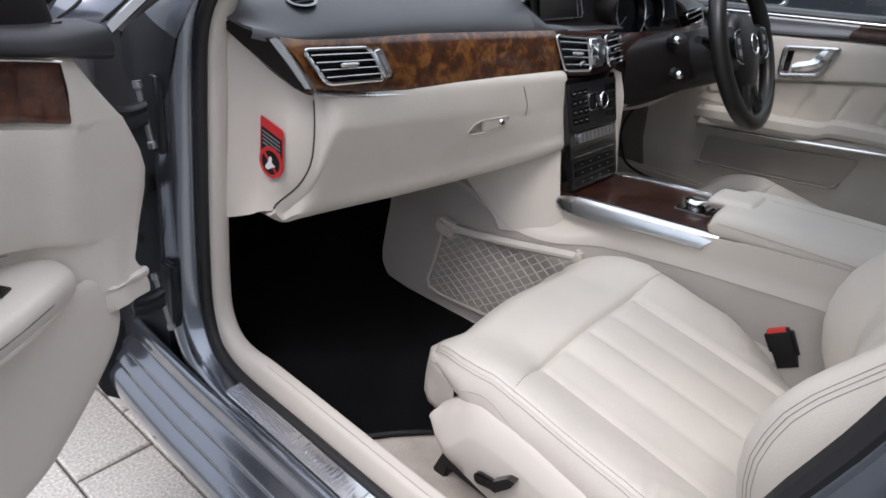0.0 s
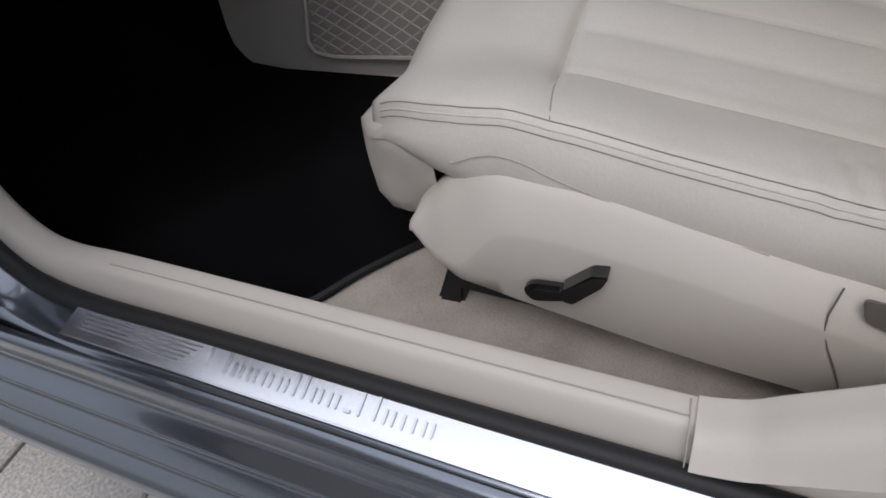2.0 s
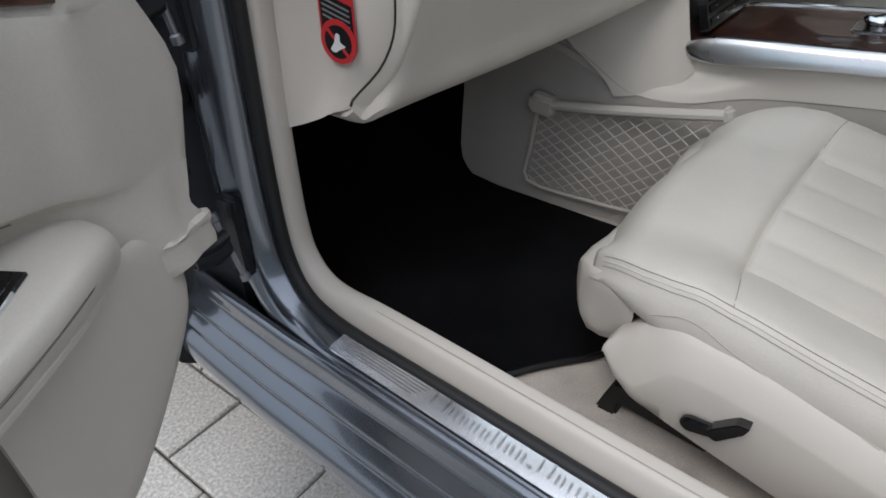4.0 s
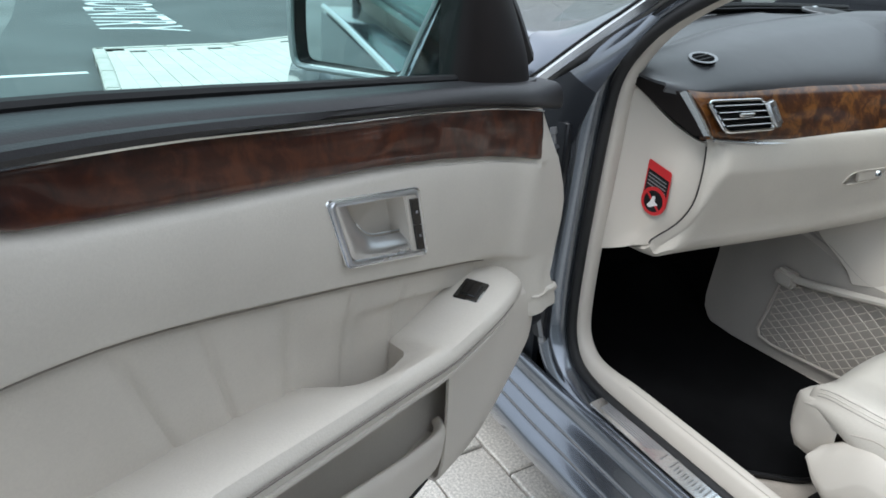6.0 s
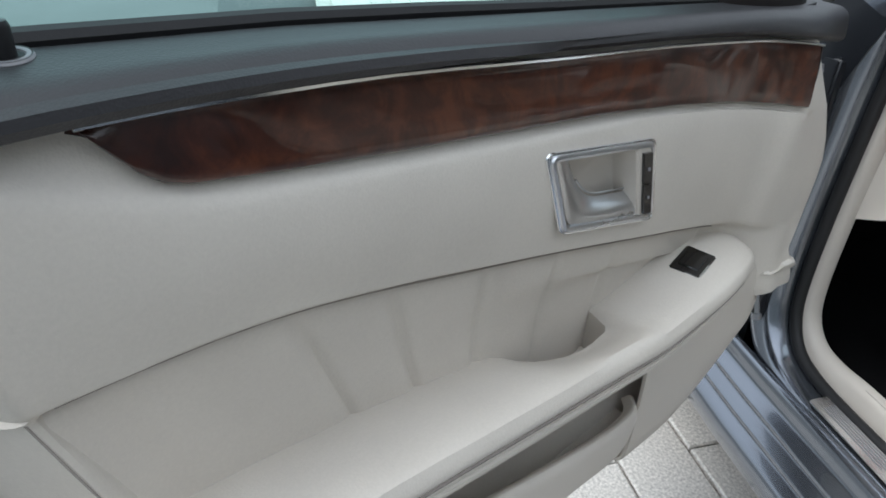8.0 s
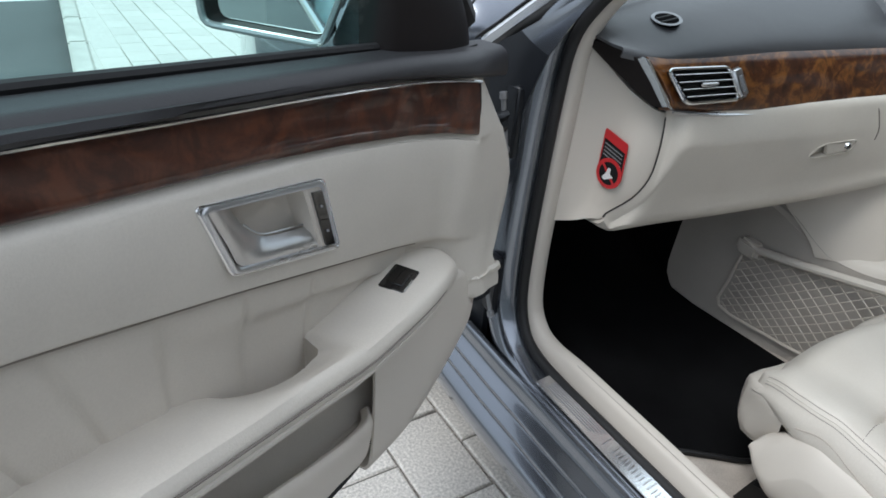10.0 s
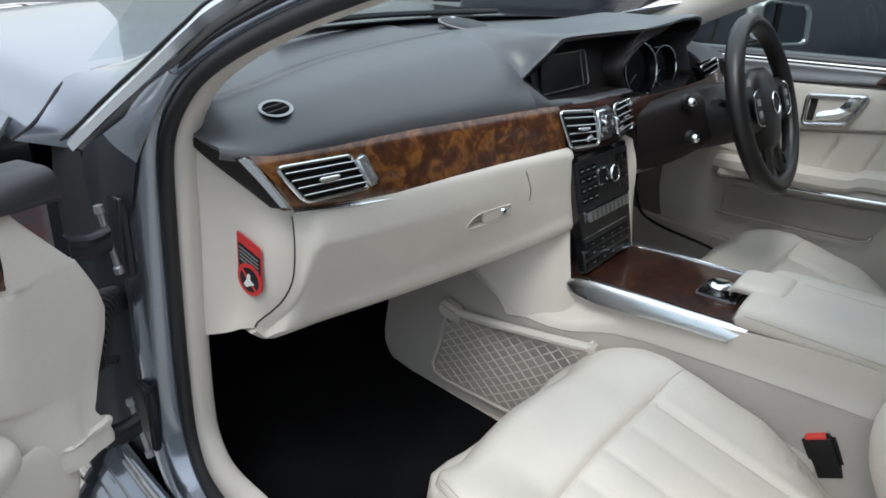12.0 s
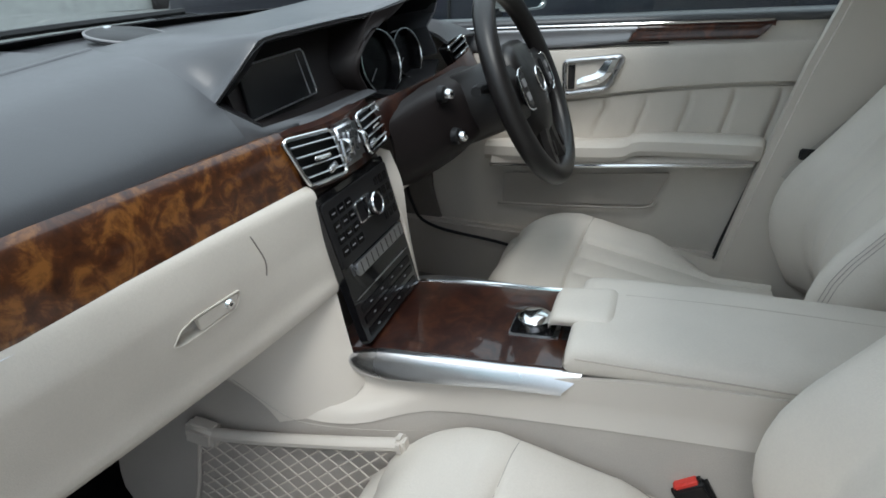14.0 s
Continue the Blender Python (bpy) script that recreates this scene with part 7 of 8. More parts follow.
part("panel_joint", tube([(0.150, face_n(0.15) + 0.0030, 0.632), (0.10, face_n(0.10) + 0.0046, 0.636), (0.055, face_n(0.055) + 0.0050, 0.636)], 0.0008, 5, 3), STITCH, door)

# painted shell, edges and seal
SH = rounded([(0.005, 0.60), (0.006, 0.835), (0.43, 0.866), (0.88, 0.897), (0.895, 0.80), (0.86, 0.40), (0.84, 0.335), (0.22, 0.345), (0.10, 0.42), (0.05, 0.50)], 0.03, 4)
part("outer_skin", prism(SH, (0, -0.036, 0), (1, 0, 0), (0, 0, 1), 0.085, 0.010, 3), PAINT, door, "grey painted door shell")
part("edge_seal", tube([(lip_u(z) + 0.041, -0.040, z) for z in (0.91, 0.80, 0.70, 0.50, 0.37)], 0.010, 8, 3), RUBBER, door, "black rubber edge seal")
part("lower_seal", tube([(0.83, -0.022, 0.352), (0.5, -0.022, 0.352), (0.24, -0.022, 0.362), (0.11, -0.022, 0.435), (0.06, -0.022, 0.52)], 0.008, 8, 3), RUBBER, door)
# window: frame, glass, waist seal
part("outer_strip", tube([(u, -0.116, belt(u) - 0.034) for u in (0.16, 0.35, 0.5, 0.68, 0.87)], 0.006, 8, 2), CHROME, door, "bright strip along the outer waist")
part("waist_seal", tube([(u, -0.031, belt(u) + 0.0018) for u in (0.20, 0.35, 0.5, 0.68, 0.87)], 0.0046, 8, 2), RUBBER, door, "black waist seal")
pane = part("window_pane", prism([(0.215, 0.872), (0.86, 0.918), (0.82, 1.17), (0.62, 1.205), (0.42, 1.15), (0.235, 1.04)], (0, -0.034, 0), (1, 0, 0), (0, 0.0, 1), 0.004, 0), GLASS, door, "green-tinted side window")
pane.visible_shadow = False
FR = [(0.085, -0.042, 0.885), (0.15, -0.046, 0.955), (0.26, -0.052, 1.05), (0.43, -0.062, 1.16), (0.62, -0.068, 1.21), (0.80, -0.064, 1.19), (0.85, -0.052, 1.06), (0.885, -0.040, 0.92)]
part("window_frame", sheet(sweep(FR, [(0.026 * math.cos(a), 0.020 * math.sin(a)) for a in ang[:-1]], (0, 1, 0), 4), closed=True), RUBBER, door, "black window frame")
TRI_L = [(0.262, 0.872), (0.256, 0.91), (0.248, 0.955), (0.240, 1.00), (0.232, 1.03)]
TRI_R = [(0.094, 0.862), (0.100, 0.890), (0.117, 0.919), (0.151, 0.965), (0.185, 1.005)]
sail = []
for i, (l, r) in enumerate(zip(TRI_L, TRI_R)):
    row = []
    for q in np.linspace(0, 1, 9):
        u, z = l[0] + (r[0] - l[0]) * q, l[1] + (r[1] - l[1]) * q
        z -= 0.006 * math.sin(math.pi * q) if i == 0 else 0
        row.append((u, -0.020 - 0.12 * (z - 0.88) + 0.014 * math.sin(math.pi * min(1, max(0, q))) ** 0.5, z))
    sail.append([(row[0][0] + 0.004, row[0][1] - 0.03, row[0][2])] + row + [(row[-1][0] + 0.002, row[-1][1] - 0.03, row[-1][2])])
part("mirror_triangle", sheet(catmull(catmull(sail, 3, 0), 2, 1), 0.003), DARKTRIM, door, "dark inner mirror triangle", 60)
part("triangle_joint", tube([(u, -0.0045 + 0.0, z) for u, z in ((0.258, 0.8745), (0.22, 0.8705), (0.178, 0.866), (0.14, 0.8635), (0.10, 0.864))], 0.0012, 6, 3), BLACK, door)
PINU, PINN = 0.790, -0.018
lp = part("lock_pin", lathe([(0, 0.0105), (0.0034, 0.010), (0.0042, 0.008), (0.0038, 0.0), (0.0038, -0.004)], (PINU, PINN, belt(PINU) + 0.001), (0, 0, 1), 16), BLACK, door, "black lock pin")
part("pin_collar", ring((PINU, PINN, belt(PINU) - 0.0008), (0, 0.1, 1), 0.0075, 0.0016, 24, 8, 0.7), GREYP, lp, "ringed collar")
part("collar_dish", lathe([(0.0, 0.0008), (0.006, 0.0004), (0.0085, 0.0014)], (PINU, PINN, belt(PINU) - 0.001), (0, 0.1, 1), 24), BLACK, lp)

# outside mirror on the door
mr = thing("wing_mirror", "grey housed wing mirror on the open door", "mirror", m=DM)
MO, MA, MB, MN = Vector((0.2226, -0.1092, 0)), Vector((0.3916, -0.920, 0)), Vector((0, 0, 1)), Vector((0.920, 0.3916, 0))
RIM = rounded([(0.016, 0.8615), (0.147, 0.8715), (0.150, 0.91), (0.149, 0.952), (0.136, 0.988), (-0.020, 0.998), (-0.027, 0.962), (-0.004, 0.912)], 0.012, 3)
MC = (0.065, 0.93)
rim3 = [MO + MA * a + MB * z for a, z in RIM]
part("glass_rim", tube([*rim3, rim3[0], rim3[1]], 0.0042, 8), PAINT_SIL, mr, "pale grey rim")
rows = [[MO + MA * (MC[0] + (a - MC[0]) * sc) + MB * (MC[1] + (z - MC[1]) * sc) + MN * dn for a, z in RIM] for sc, dn in ((1.0, 0.0), (1.05, -0.012), (1.03, -0.035), (0.86, -0.065), (0.55, -0.085), (0.1, -0.092))]
part("housing", sheet(rows), PAINT, mr, "grey metallic housing")


def glass_at(a, z):
    """The glass sits in the housing, turned a little outwards and deeper at its outer end."""
    return MO + MA * (MC[0] - 0.004 + (a - MC[0]) * 0.88) + MB * (MC[1] + (z - MC[1]) * 0.90) - MN * (0.016 - 0.03 * (a - MC[0]))


gl = [glass_at(a, z) for a, z in RIM]
part("glass_recess", sheet([[p - MN * 0.001 for p in rim3] + [rim3[0] - MN * 0.001], [p - MN * 0.003 for p in gl] + [gl[0] - MN * 0.003]]), BLACK, mr, "black recess round the glass")
bm = bmesh.new()
fr_, bk_ = [bm.verts.new(p) for p in gl], [bm.verts.new(p - MN * 0.003) for p in gl]
bm.faces.new(fr_), bm.faces.new(bk_)
for i in range(len(gl)):
    bm.faces.new((fr_[i], fr_[i - 1], bk_[i - 1], bk_[i]))
part("mirror_glass", bm, MIRROR, mr, "mirror glass", 20)
part("foot", prism(rounded([(0.012, 0.858), (-0.008, 0.905), (-0.030, 0.960), (-0.030, 0.992), (-0.100, 0.992), (-0.100, 0.855)], 0.01), MO - MN * 0.010, MA, MB, -0.05 if MA.cross(MB).dot(MN) > 0 else 0.05, 0.006), GLOSS, mr, "gloss black mirror foot")

# ---- the far door, closed ----
fd = thing("driver_door", "closed driver door trimmed in beige leather and walnut", "car door", (0.7, -0.2, 0.33))


def fbelt(y):
    return 0.888 + 0.074 * (0.0 - y)


fp = []
for y in (0.24, 0.10, -0.05, -0.15, -0.25, -0.35, -0.45, -0.55, -0.62, -0.66):
    zb = fbelt(y)
    zw = 0.836 + 0.098 * -y
    zp = float(np.interp(-y, [-0.24, 0.153, 0.326, 0.486, 0.616], [0.66, 0.742, 0.776, 0.799, 0.811]))
    za = float(np.interp(-y, [0, 0.184, 0.542], [0.59, 0.61, 0.65]))
    fp.append([(0.715, y, zb + 0.012), (0.692, y, zb + 0.010), (0.682, y, zb), (0.690, y, zw + 0.02), (0.686, y, zw), (0.674, y, zw - 0.012), (0.676, y, zp + 0.012), (0.682, y, zp + 0.002), (0.692, y, zp - 0.004), (0.702, y, za + 0.05), (0.706, y, za), (0.708, y, za - 0.06), (0.700, y, 0.46), (0.704, y, 0.38)])
part("inner_panel", sheet(catmull(catmull(fp, 3, 1), 3, 0), 0.004), LEATHER2, fd, "beige door panel")
part("upper_roll", sheet(catmull([[(0.715, y, fbelt(y) + 0.016), (0.688, y, fbelt(y) + 0.014), (0.677, y, fbelt(y) + 0.004), (0.682, y, fbelt(y) - 0.006)] for y in (0.24, -0.1, -0.4, -0.66)], 3, 1), 0.004), DASH, fd, "charcoal upper roll")
def far_band(name, ys, material, label):
    rows_ = [[(0.6815, y, fbelt(y) - 0.006), (0.677, y, fbelt(y) - 0.012), (0.679, y - sl * 0.5, (fbelt(y) + zz) / 2), (0.677, y - sl, zz + 0.004), (0.682, y - sl, zz)] for y, zz, sl in ys]
    part(name, sheet(catmull(catmull(rows_, 3, 1), 3, 0), 0.003), material, fd, label)


far_band("aluminium_band", ((0.12, 0.828, 0), (-0.05, 0.843, 0), (-0.15, 0.853, 0), (-0.2855, 0.8685, -0.016)), ALU, "satin aluminium front half of the band")
far_band("walnut_band", ((-0.288, 0.8690, -0.016), (-0.36, 0.876, -0.006), (-0.46, 0.884, 0), (-0.50, 0.887, -0.0), (-0.515, 0.892, 0), (-0.538, 0.920, 0)), WALNUTD, "dark burr walnut rear half of the band")
part("band_foot", tube([(0.679, y, z) for y, z in ((0.12, 0.826), (-0.05, 0.841), (-0.25, 0.8645), (-0.35, 0.873))], 0.002, 6, 2), DARKTRIM, fd)
part("band_strip", tube([(0.679, y, fbelt(y) - 0.003) for y in (0.12, -0.1, -0.3, -0.535)], 0.0025, 6, 2), CHROME, fd)
fins = [[(0.6895, y, zp - 0.006), (0.692 + 0.007 * math.exp(-((((y + 0.02) % 0.085) - 0.042) / 0.006) ** 2), y - 0.004, zp - 0.03), (0.698 + 0.007 * math.exp(-((((y + 0.02) % 0.085) - 0.042) / 0.006) ** 2), y + 0.01, 0.69), (0.701, y + 0.016, 0.65)] for y, zp in ((yy, float(np.interp(-yy, [-0.1, 0.153, 0.326, 0.486, 0.616], [0.69, 0.742, 0.776, 0.799, 0.811]))) for yy in np.linspace(0.05, -0.61, 200))]
part("leather_insert", sheet(catmull(fins, 3, 1), 0.003), LEATHER, fd, "pleated beige leather insert")
fa = [[(0.70, y, z - 0.035), (0.64 - o, y, z - 0.040), (0.632 - o, y, z - 0.028), (0.634 - o, y, z - 0.008), (0.645 - o, y, z), (0.67, y, z + 0.001), (0.70, y, z - 0.002)] for y, z, o in ((0.02, 0.635, -0.03), (-0.06, 0.648, 0.0), (-0.18, 0.658, 0.0), (-0.285, 0.669, 0.0), (-0.32, 0.685, 0.0), (-0.45, 0.694, 0.0), (-0.545, 0.698, 0.0), (-0.565, 0.69, -0.02))]
part("armrest", sheet(catmull(fa, 3, 0), closed=True), LEATHER, fd, "padded beige armrest")
part("armrest_strip", tube([(0.640, 0.0, 0.592), (0.634, -0.18, 0.610), (0.634, -0.36, 0.630), (0.636, -0.545, 0.650)], 0.0048, 8, 3), CHROME, fd, "bright strip under the armrest")
part("armrest_base", sheet(catmull([[(0.70, y, z + 0.02), (0.650, y, z + 0.012), (0.644, y, z - 0.006), (0.70, y, z - 0.02)] for y, z in ((0.0, 0.595), (-0.18, 0.612), (-0.36, 0.632), (-0.55, 0.652))], 3, 0), 0.003), TRIM, fd)
# no hollow here: a flat plate whose darker tone gives the pocket's shade
part("pocket_recess", prism(rounded([(-0.02, 0.558), (-0.168, 0.570), (-0.396, 0.598), (-0.362, 0.522), (-0.345, 0.514), (-0.161, 0.496), (-0.02, 0.478)], 0.01), (0.699, 0, 0), (0, 1, 0), (0, 0, 1), -0.003, 0.001), TRIMD, fd, "flat beige pocket plate, darkened for a recess's shade")
part("pocket_shelf", tube([(0.692, -0.01, 0.480), (0.686, -0.16, 0.494), (0.686, -0.345, 0.513), (0.692, -0.37, 0.53)], 0.003, 8, 3), TRIMD, fd)
FH = [(-0.146, 0.826), (-0.268, 0.844), (-0.241, 0.777), (-0.152, 0.758)]
fh = part("release_handle", tube([(0.668, *p) for p in [*rounded(FH, 0.012), *rounded(FH, 0.012)[:2]]], 0.005, 8), SATIN, fd, "satin chrome release handle")
part("dish", prism(rounded(FH, 0.012), (0.674, 0, 0), (0, 1, 0), (0, 0, 1), -0.003, 0), TRIM, fh)
part("lock_button", prism([(-0.155, 0.818), (-0.170, 0.820), (-0.172, 0.770), (-0.158, 0.768)], (0.671, 0, 0), (0, 1, 0), (0, 0, 1), -0.004, 0.001), GLOSS, fh)
part("lever", sheet(catmull([[(0.664, -0.255, 0.838), (0.658, -0.245, 0.836), (0.664, -0.232, 0.832)], [(0.664, -0.244, 0.808), (0.655, -0.232, 0.806), (0.662, -0.215, 0.806)], [(0.664, -0.22, 0.785), (0.657, -0.20, 0.79), (0.664, -0.19, 0.796)], [(0.666, -0.18, 0.776), (0.662, -0.178, 0.782), (0.666, -0.178, 0.788)]], 3, 0), 0.003), CHROME, fh, "bright lever")
part("sill_seal", tube([(0.677, y, z) for y, z in ((0.19, 0.60), (0.215, 0.54), (0.219, 0.494), (0.204, 0.45), (0.181, 0.4147), (0.12, 0.395), (0.0, 0.384), (-0.0855, 0.375), (-0.3, 0.370))], 0.004, 8, 3), RUBBER, fd, "black seal along the door opening")
part("edge_gap", tube([(0.682, -0.655, 0.945), (0.690, -0.60, 0.74), (0.694, -0.545, 0.52), (0.694, -0.51, 0.36)], 0.012, 8, 3), RUBBER, fd, "black door edge seal")
fpane = part("window_pane", prism([(0.20, 0.87), (-0.02, 0.90), (-0.66, 0.945), (-0.70, 1.18), (-0.3, 1.16), (0.0, 1.05)], (0.705, 0, 0), (0, 1, 0), (-0.2, 0, 1), 0.004, 0), WGLASS, fd, "clear side window")
fpane.data.transform(Matrix.Translation((0.2 * 0.9 * K, 0, 0)))
fm2 = thing("wing_mirror", "grey housed wing mirror on the driver door", "mirror", (0.9, 0.05, 0.88))
FMO, FMA, FMB, FMN = Vector((0.862, 0.057, 0.895)), Vector((0.9285, -0.371, 0)), Vector((0, 0, 1)), Vector((0.371, 0.9285, 0))
fo = rounded([(0.030, 0.006), (0.075, -0.002), (0.205, 0.000), (0.222, 0.010), (0.200, 0.088), (0.180, 0.104), (0.012, 0.112), (-0.010, 0.100), (0.0, 0.050)], 0.012, 3)
rows = [[FMO + FMA * (0.10 + (x - 0.10) * s) + FMB * (0.055 + (z - 0.055) * s) + FMN * d for x, z in fo] for s, d in ((0.90, 0.006), (0.92, -0.003), (1.0, -0.004), (1.04, 0.006), (1.0, 0.03), (0.86, 0.06), (0.55, 0.082), (0.1, 0.088))]
part("housing", sheet(rows, closed=True), PAINT_SIL, fm2, "pale grey metallic housing")
part("mirror_glass", prism([(0.10 + (x - 0.10) * 0.91, 0.055 + (z - 0.055) * 0.91) for x, z in fo], FMO + FMN * 0.004, FMA, FMB, 0.002 if FMA.cross(FMB).dot(FMN) < 0 else -0.002, 0), MIRROR, fm2, "mirror glass")
part("glass_divider", tube([FMO + FMA * 0.060 + FMB * 0.105 - FMN * 0.002, FMO + FMA * 0.075 + FMB * 0.008 - FMN * 0.002], 0.006, 8), BLACK, fm2, "dark edge of the window triangle")
part("foot", block((0.80, 0.06, 0.895), (0.10, 0.05, 0.03), 0.008), BLACK, fm2)

# belt on the far pillar
sb = thing("seat_belt", "beige seat belt with a dark tongue on the far pillar", "seat belt", (0.6, -0.62, 0.6))
part("webbing", sheet(sweep([(0.615, -0.84, 0.95), (0.615, -0.734, 0.812), (0.610, -0.634, 0.69), (0.60, -0.60, 0.64)], [(-0.006, 0), (0.006, 0)], (0, 1, 0), 4), 0.0015), TRIMD, sb, "beige webbing")
part("tongue", block((0.606, -0.634, 0.69), (0.008, 0.034, 0.022), 0.003), BLACK, sb, "dark tongue")

# wheels under the shell
for x in (-0.80, 0.80):
    for y in (1.05, -1.60):
        w_ = part("wheel", lathe([(0.10, 0.09), (0.20, 0.085), (0.215, 0.10), (0.30, 0.10), (0.315, 0.07), (0.315, -0.07), (0.30, -0.10), (0.2, -0.10)], (x, y, 0.315), (1 if x > 0 else -1, 0, 0), 40), TYRE, car, "black tyre")
        part("wheel_rim", lathe([(0, 0.05), (0.05, 0.06), (0.08, 0.04), (0.19, 0.07), (0.205, 0.085)], (x, y, 0.315), (1 if x > 0 else -1, 0, 0), 32), SATIN, w_)

# ---- ground, kerb and markings ----
part("asphalt_ground", prism([(-140, -140), (140, -140), (140, 140), (-140, 140)], (0, 0, -0.12), (1, 0, 0), (0, 1, 0), -0.2, 0), ASPHALT, None, "worn grey tarmac of the car park", kind="structure", category="road")
part("asphalt_patch", prism([(-1.85, 1.0), (-1.1, 1.0), (-1.02, 7.0), (1.6, 8.2), (9, 9), (9, 17), (-1.4, 24), (-1.66, 20), (-1.75, 11), (-1.9, 7.5), (-1.8, 4.4)], (0, 0, -0.1165), (1, 0, 0), (0, 1, 0), 0.0005, 0), ASPHALT2, None, "darker relaid strip of tarmac", kind="structure", category="road")


def stripe(a, b, w):
    a, b = Vector(a), Vector(b)
    d = (b - a).normalized()
    n_ = Vector((-d.y, d.x)) * w / 2
    q = [a + n_, b + n_, b - n_, a - n_]
    part("road_marking", prism([tuple(p) for p in q], (0, 0, -0.115), (1, 0, 0), (0, 1, 0), 0.002, 0), LINE, None, "worn white painted bay line", kind="structure", category="road marking")


stripe((-6.5, 5.52), (-1.12, 6.24), 0.10)
stripe((2.1, 16.4), (6.4, 19.6), 0.10)
stripe((6.0, 22.6), (16.0, 13.6), 0.10)
stripe((-0.6, 19.3), (1.0, 19.8), 0.10)
for txt, y0 in (("NO", 14.9), ("ENTRY", 12.85)):
    cu = bpy.data.curves.new("road_lettering", "FONT")
    cu.body, cu.size, cu.extrude = txt, 1.0, 0.001
    cu.align_x, cu.align_y = "LEFT", "BOTTOM_BASELINE"
    cu.materials.append(LINE)
    ob = new("road_lettering", cu)
    length, height = (1.85, 1.12) if txt == "NO" else (3.75, 1.12)
    sx = {"NO": 1.52, "ENTRY": 3.25}[txt]
    ob.matrix_world = Matrix.Translation(Vector((-0.66 - 0.075 * (14.9 - y0) * 0.6, y0, -0.113)) * K) @ Matrix(((0.0, 1, 0, 0), (-1, 0.0, 0, 0), (0, 0, 1, 0), (0, 0, 0, 1))) @ Matrix.Diagonal((length / sx * K, height / 0.70 * K, 1, 1))
    tagged(ob, "white painted road lettering NO ENTRY", "road marking", kind="structure")

# added out of view: blocks low sky so that rear-facing surfaces get less light
part("showroom_wall", prism([(-9.0, -0.12), (14.0, -0.12), (14.0, 5.4), (-9.0, 5.4)], (0, -6.8, 0), (1, 0, 0), (0, 0, 1), 0.30, 0.01), RENDER_WALL, None, "unseen grey wall added to dim the light from the rear", kind="structure", category="wall")

# raised paved apron: kerb round it and single pavers on a dark bed
APRON = [(-1.02, 6.97), (-1.06, 5.6), (-1.16, 3.4), (-1.30, 0.0), (-1.40, -2.6), (7.0, -2.6), (7.0, 8.6), (1.8, 8.16), (0.33, 7.2)]
part("apron_bed", prism(APRON, (0, 0, -0.016), (1, 0, 0), (0, 1, 0), -0.11, 0), BEDDING, None, "dark sand bed below the pavers", kind="structure", category="pavement")
kerb = thing("kerb", "pale stone kerb round the paved apron", "kerb", (-1.1, 4, -0.1), kind="structure")
loop = [Vector(p) for p in (APRON[4], APRON[3], APRON[2], APRON[1], APRON[0], APRON[8], APRON[7], APRON[6])]
for a, b in zip(loop, loop[1:]):
    n_k = max(1, round((b - a).length / 0.85))
    for i in range(n_k):
        p, q = a.lerp(b, i / n_k), a.lerp(b, (i + 1) / n_k)
        d = (q - p).normalized()
        s = Vector((d.y, -d.x)) * 0.11
        p, q = p + d * 0.003, q - d * 0.003
        part("kerb_stone", prism([tuple(v) for v in (p, q, q + s, p + s)], (0, 0, -0.122), (1, 0, 0), (0, 1, 0), 0.124, 0.012), KERB, kerb)
        part("kerb_haunch", prism([tuple(v) for v in (p + s * 1.005, q + s * 1.005, q + s * 2.5, p + s * 2.5)], (0, 0, -0.012), (1, 0, 0), (0, 1, 0), 0.008, 0), PAVER, kerb)

PL, PW, J = 0.224, 0.1495, 0.005


def paver_mesh(var):
    bm = block((0, 0, -0.02), (PW - J, PL - J, 0.04), 0.0)
    top = [e for e in bm.edges if all(v.co.z > -0.001 for v in e.verts)]
    bmesh.ops.bevel(bm, geom=top, offset=0.0035, segments=1, affect="EDGES")
    bot = [f for f in bm.faces if f.normal.z < -0.9]
    bmesh.ops.delete(bm, geom=bot, context="FACES")
    rnd = random.Random(var)
    for v in bm.verts:
        v.co.x += rnd.uniform(-0.0007, 0.0007)
        v.co.y += rnd.uniform(-0.0007, 0.0007)
        v.co *= K
    me = bpy.data.meshes.new("paver")
    bm.to_mesh(me)
    bm.free()
    me.materials.append(PAVER)
    return me


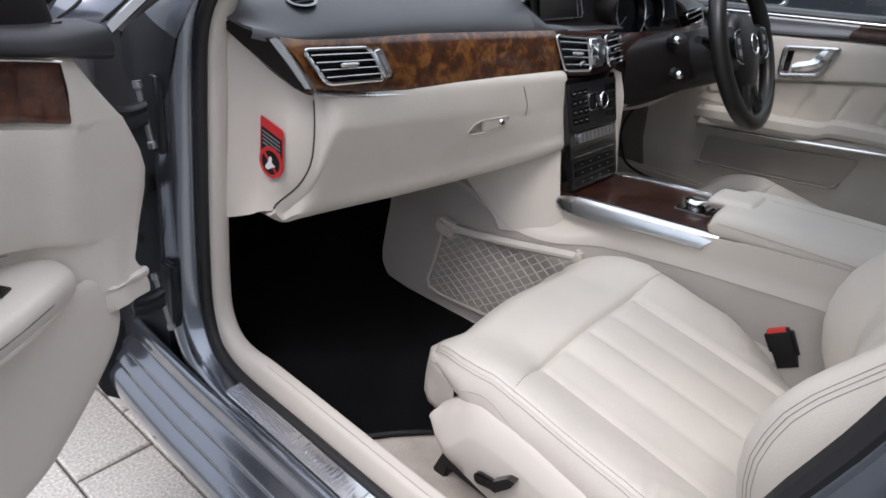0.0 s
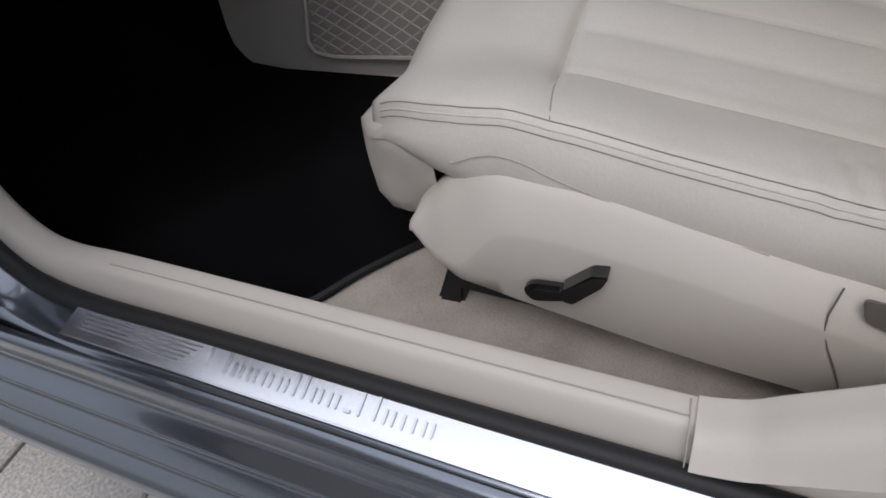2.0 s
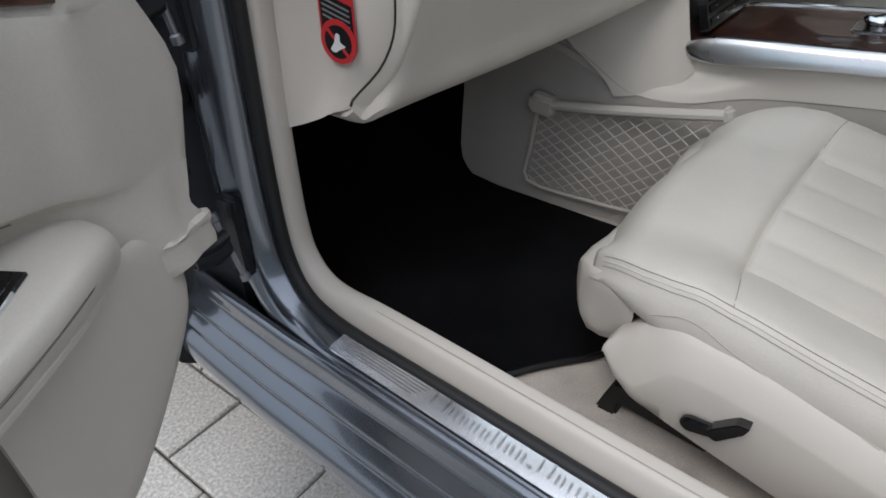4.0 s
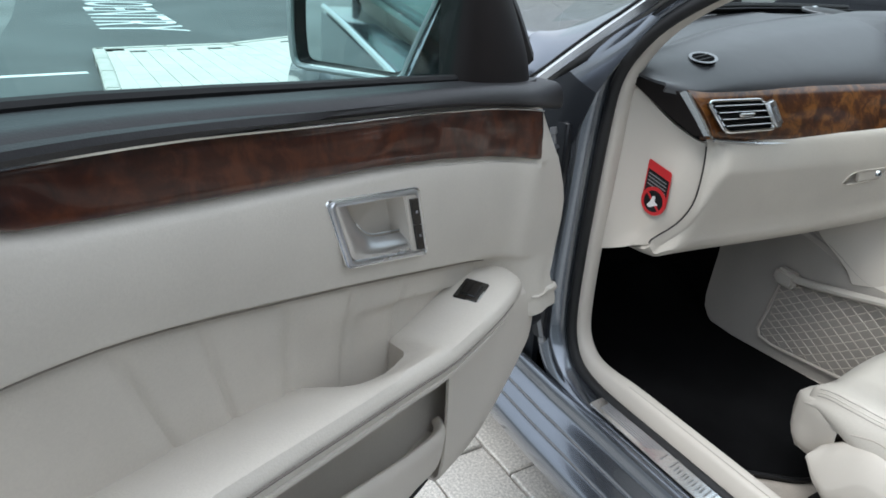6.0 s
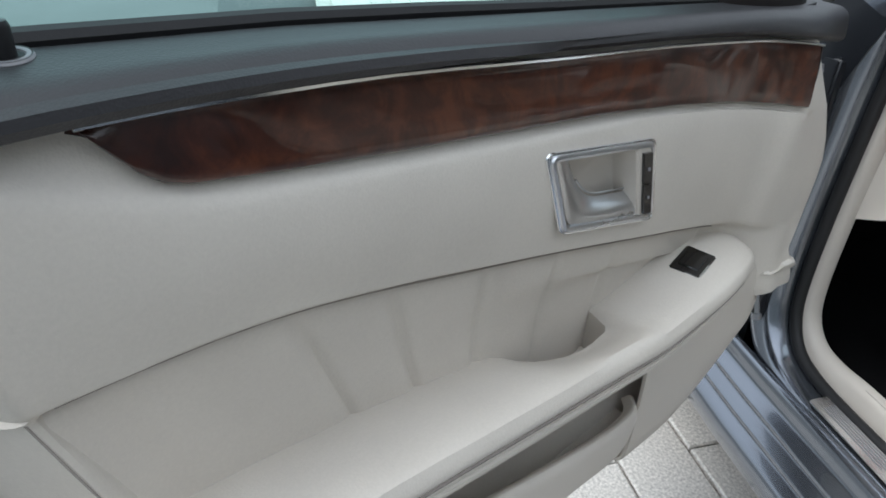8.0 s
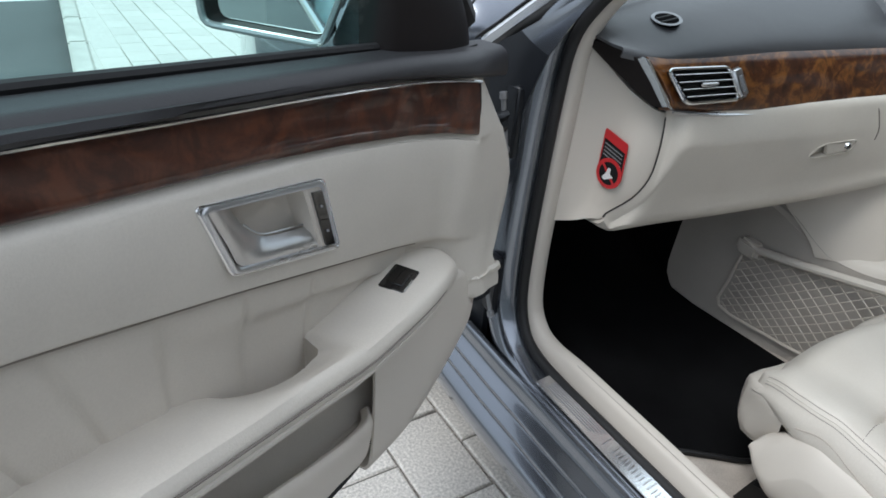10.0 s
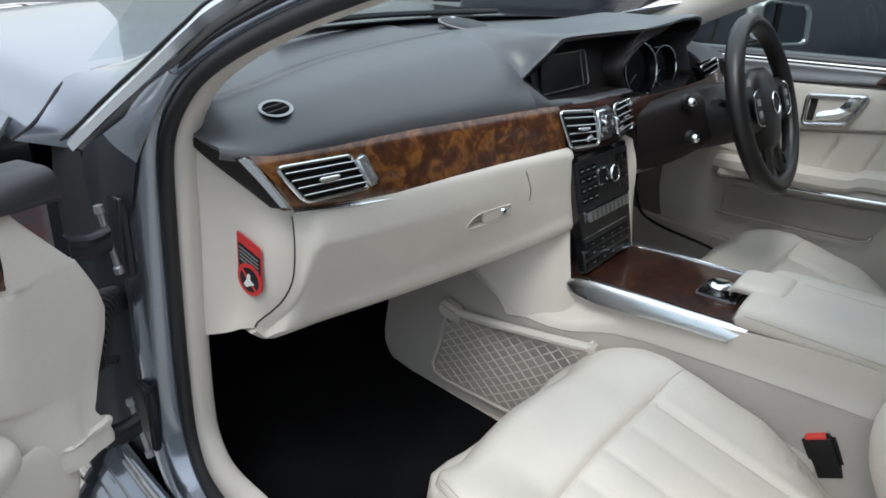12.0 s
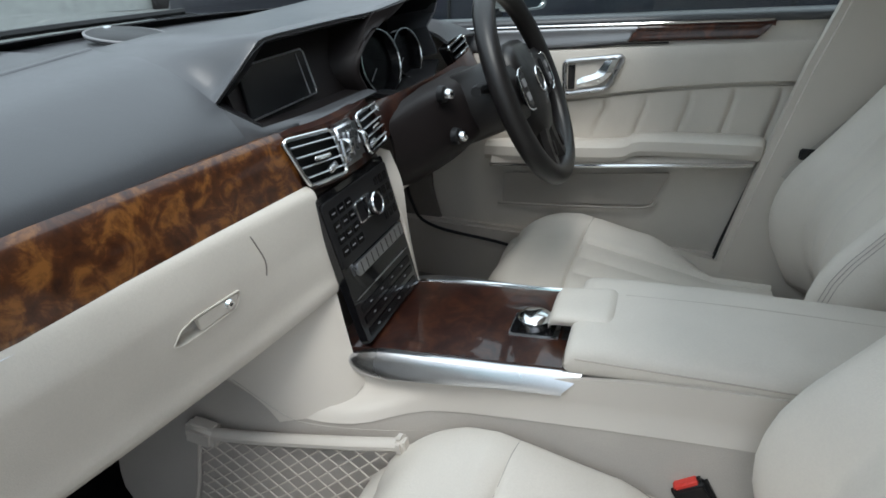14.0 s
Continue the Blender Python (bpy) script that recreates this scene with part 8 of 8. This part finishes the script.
PM = [paver_mesh(v) for v in range(6)]
paving = thing("paving", "pale concrete block paving laid in running bond", "pavement", (-0.9, 0.5, 0), kind="structure")
rest_v, rest_f = [], []
rp = random.Random(7)
edge_x = lambda y: float(np.interp(y, [-2.6, 0, 3.4, 5.6, 6.97], [-1.40, -1.30, -1.16, -1.06, -1.02])) + 0.11
count = 0
for i in range(-5, 48):
    cx_ = -0.712 + PW / 2 + PW * i
    for j in range(-14, 37):
        cy_ = 0.353 + PL / 2 + PL * j + (0.45 * PL if i % 2 else 0)
        far = float(np.interp(cx_, [-1.1, 0.33, 1.8, 7], [6.9, 7.1, 8.0, 8.4])) - 0.12
        if cx_ - PW / 2 < edge_x(cy_) or cy_ + PL / 2 > far or cy_ < -2.4 or cx_ > 6.8:
            continue
        dz, tx, ty = rp.uniform(-0.0015, 0.0015), rp.uniform(-0.004, 0.004), rp.uniform(-0.004, 0.004)
        if cx_ < -0.55 and -0.6 < cy_ < 5.2 and count < 300:
            ob = new("paver", PM[rp.randrange(6)])
            ob.matrix_basis = Matrix.Translation((cx_ * K + 0.9 * K, cy_ * K - 0.5 * K, dz)) @ Euler((tx, ty, 0)).to_matrix().to_4x4()
            ob.parent = paving
            count += 1
        else:
            me = PM[rp.randrange(6)]
            base = len(rest_v)
            for v in me.vertices:
                rest_v.append((v.co.x + cx_ * K + 0.9 * K, v.co.y + cy_ * K - 0.5 * K, v.co.z + dz + v.co.x * ty + v.co.y * tx))
            for f in me.polygons:
                rest_f.append([base + q for q in f.vertices])
me = bpy.data.meshes.new("far_pavers")
me.from_pydata(rest_v, [], rest_f)
me.materials.append(PAVER)
ob = new("far_pavers", me)
ob.parent = paving
tagged(ob, "pale block pavers farther off", kind="stuff")


# ---- parked cars and the building across the yard ----
def parked_car(name, label, paint, m):
    c = thing(name, label, "car", m=m, group="parked cars")
    sec = []
    for y, w, zb, zs, zr, wr in ((-2.25, 0.60, 0.40, 0.62, 0.70, 0.5), (-2.15, 0.80, 0.28, 0.78, 0.90, 0.66), (-1.7, 0.89, 0.22, 0.90, 1.02, 0.70), (-1.2, 0.90, 0.20, 0.94, 1.38, 0.60), (-0.4, 0.90, 0.20, 0.94, 1.46, 0.60), (0.3, 0.90, 0.20, 0.94, 1.40, 0.60), (0.95, 0.90, 0.20, 0.93, 1.00, 0.70), (1.7, 0.88, 0.22, 0.86, 0.90, 0.66), (2.15, 0.78, 0.28, 0.70, 0.74, 0.55), (2.25, 0.60, 0.40, 0.55, 0.58, 0.4)):
        sec.append([(-w * 0.9, y, zb), (-w, y, zb + 0.12), (-w, y, (zb + zs) / 2), (-w * 0.97, y, zs), (-wr, y, zr - 0.03), (-wr * 0.8, y, zr), (wr * 0.8, y, zr), (wr, y, zr - 0.03), (w * 0.97, y, zs), (w, y, (zb + zs) / 2), (w, y, zb + 0.12), (w * 0.9, y, zb)])
    part("body", sheet(catmull(sec, 3, 0), closed=True), paint, c, "glossy body")
    for s in (-1, 1):
        for pts in ([(-1.25, 0.97), (-1.05, 1.32), (-0.42, 1.38), (-0.42, 0.97)], [(-0.36, 0.97), (-0.36, 1.38), (0.25, 1.33), (0.78, 0.98)]):
            part("side_window", prism(pts, (s * (0.96 + 0.70), 0, 0), (0, 1, 0), (-0.74 * s, 0, 1), 0.006 * s, 0), GLOSS, c)
        for y in (-1.42, 1.42):
            w_ = part("wheel", lathe([(0.10, 0.07), (0.20, 0.075), (0.22, 0.09), (0.30, 0.09), (0.32, 0.06), (0.32, -0.08), (0.2, -0.09)], (s * 0.82, y, 0.32), (s, 0, 0), 32), TYRE, c, "black tyre")
            for k in range(5):
                tm = Matrix.Translation((s * 0.90, y, 0.32)) @ Euler((k * 2 * math.pi / 5, 0, 0)).to_matrix().to_4x4()
                bm = block((0, 0, 0.11), (0.02, 0.05, 0.20), 0.006)
                bmesh.ops.transform(bm, matrix=tm, verts=bm.verts)
                part("wheel_spoke", bm, SATIN, w_)
            part("wheel_rim", ring((s * 0.89, y, 0.32), (s, 0, 0), 0.205, 0.016, 32, 6), SATIN, w_)
        for y in (-1.30, -0.39, 0.80):
            part("door_gap", tube([(s * 0.902, y, 0.36), (s * 0.903, y, 0.60), (s * 0.893, y, 0.90)], 0.006, 5), BLACK, c)
        part("sill_strip", block((s * 0.905, 0, 0.26), (0.02, 2.2, 0.06), 0.008), BLACK, c)
    return c


def at(x, y, rz):
    return Matrix.Translation(Vector((x, y, -0.12)) * K) @ pose(0, 0, 0, 0, 0, rz) @ Matrix.Diagonal((1 / K, 1 / K, 1 / K, 1))


cb = parked_car("parked_car", "black parked car beyond the lettering", PAINT_BLK, at(2.2, 20.6, 62))
copy_thing(cb, at(17.6, 21.2, 48))
parked_car("parked_car", "silver parked car across the tarmac", PAINT_SIL, at(-5.3, 15.3, 20))
parked_car("parked_car", "dark navy car parked alongside", PAINT_NAVY, at(2.70, -0.3, 2) @ Matrix.Diagonal((1, 1.1, 1.42, 1)))

bld = thing("building", "pale grey clad building with a dark column", "building", (11, 8, -0.12))
wa, wb = Vector((3.6, 10.4)), Vector((22.0, 5.0))
wd_ = (wb - wa).normalized()
for r in range(8):
    for c in range(6):
        a = wa + wd_ * (c * 3.2)
        part("cladding_panel", prism(rect(3.185, 0.485, 0, 4, 1.6, 0.25), (a.x, a.y, -0.12 + 0.5 * r), (wd_.x, wd_.y, 0), (0, 0, 1), 0.04, 0.006), RENDER_WALL, bld)

for k_, wid, mt, nm, lb in ((9.9, 0.95, DARKTRIM, "column", "dark square column"), (12.3, 1.1, TEAL, "door_panel", "teal painted panel")):
    a = wa + wd_ * ((k_ - wa.x) / wd_.x)
    part(nm, prism(rect(wid, 3.6, 0, 4, 0, 1.8), (a.x + wd_.y * 0.10, a.y - wd_.x * 0.10, -0.12), (wd_.x, wd_.y, 0), (0, 0, 1), 0.10, 0.01), mt, bld, lb)
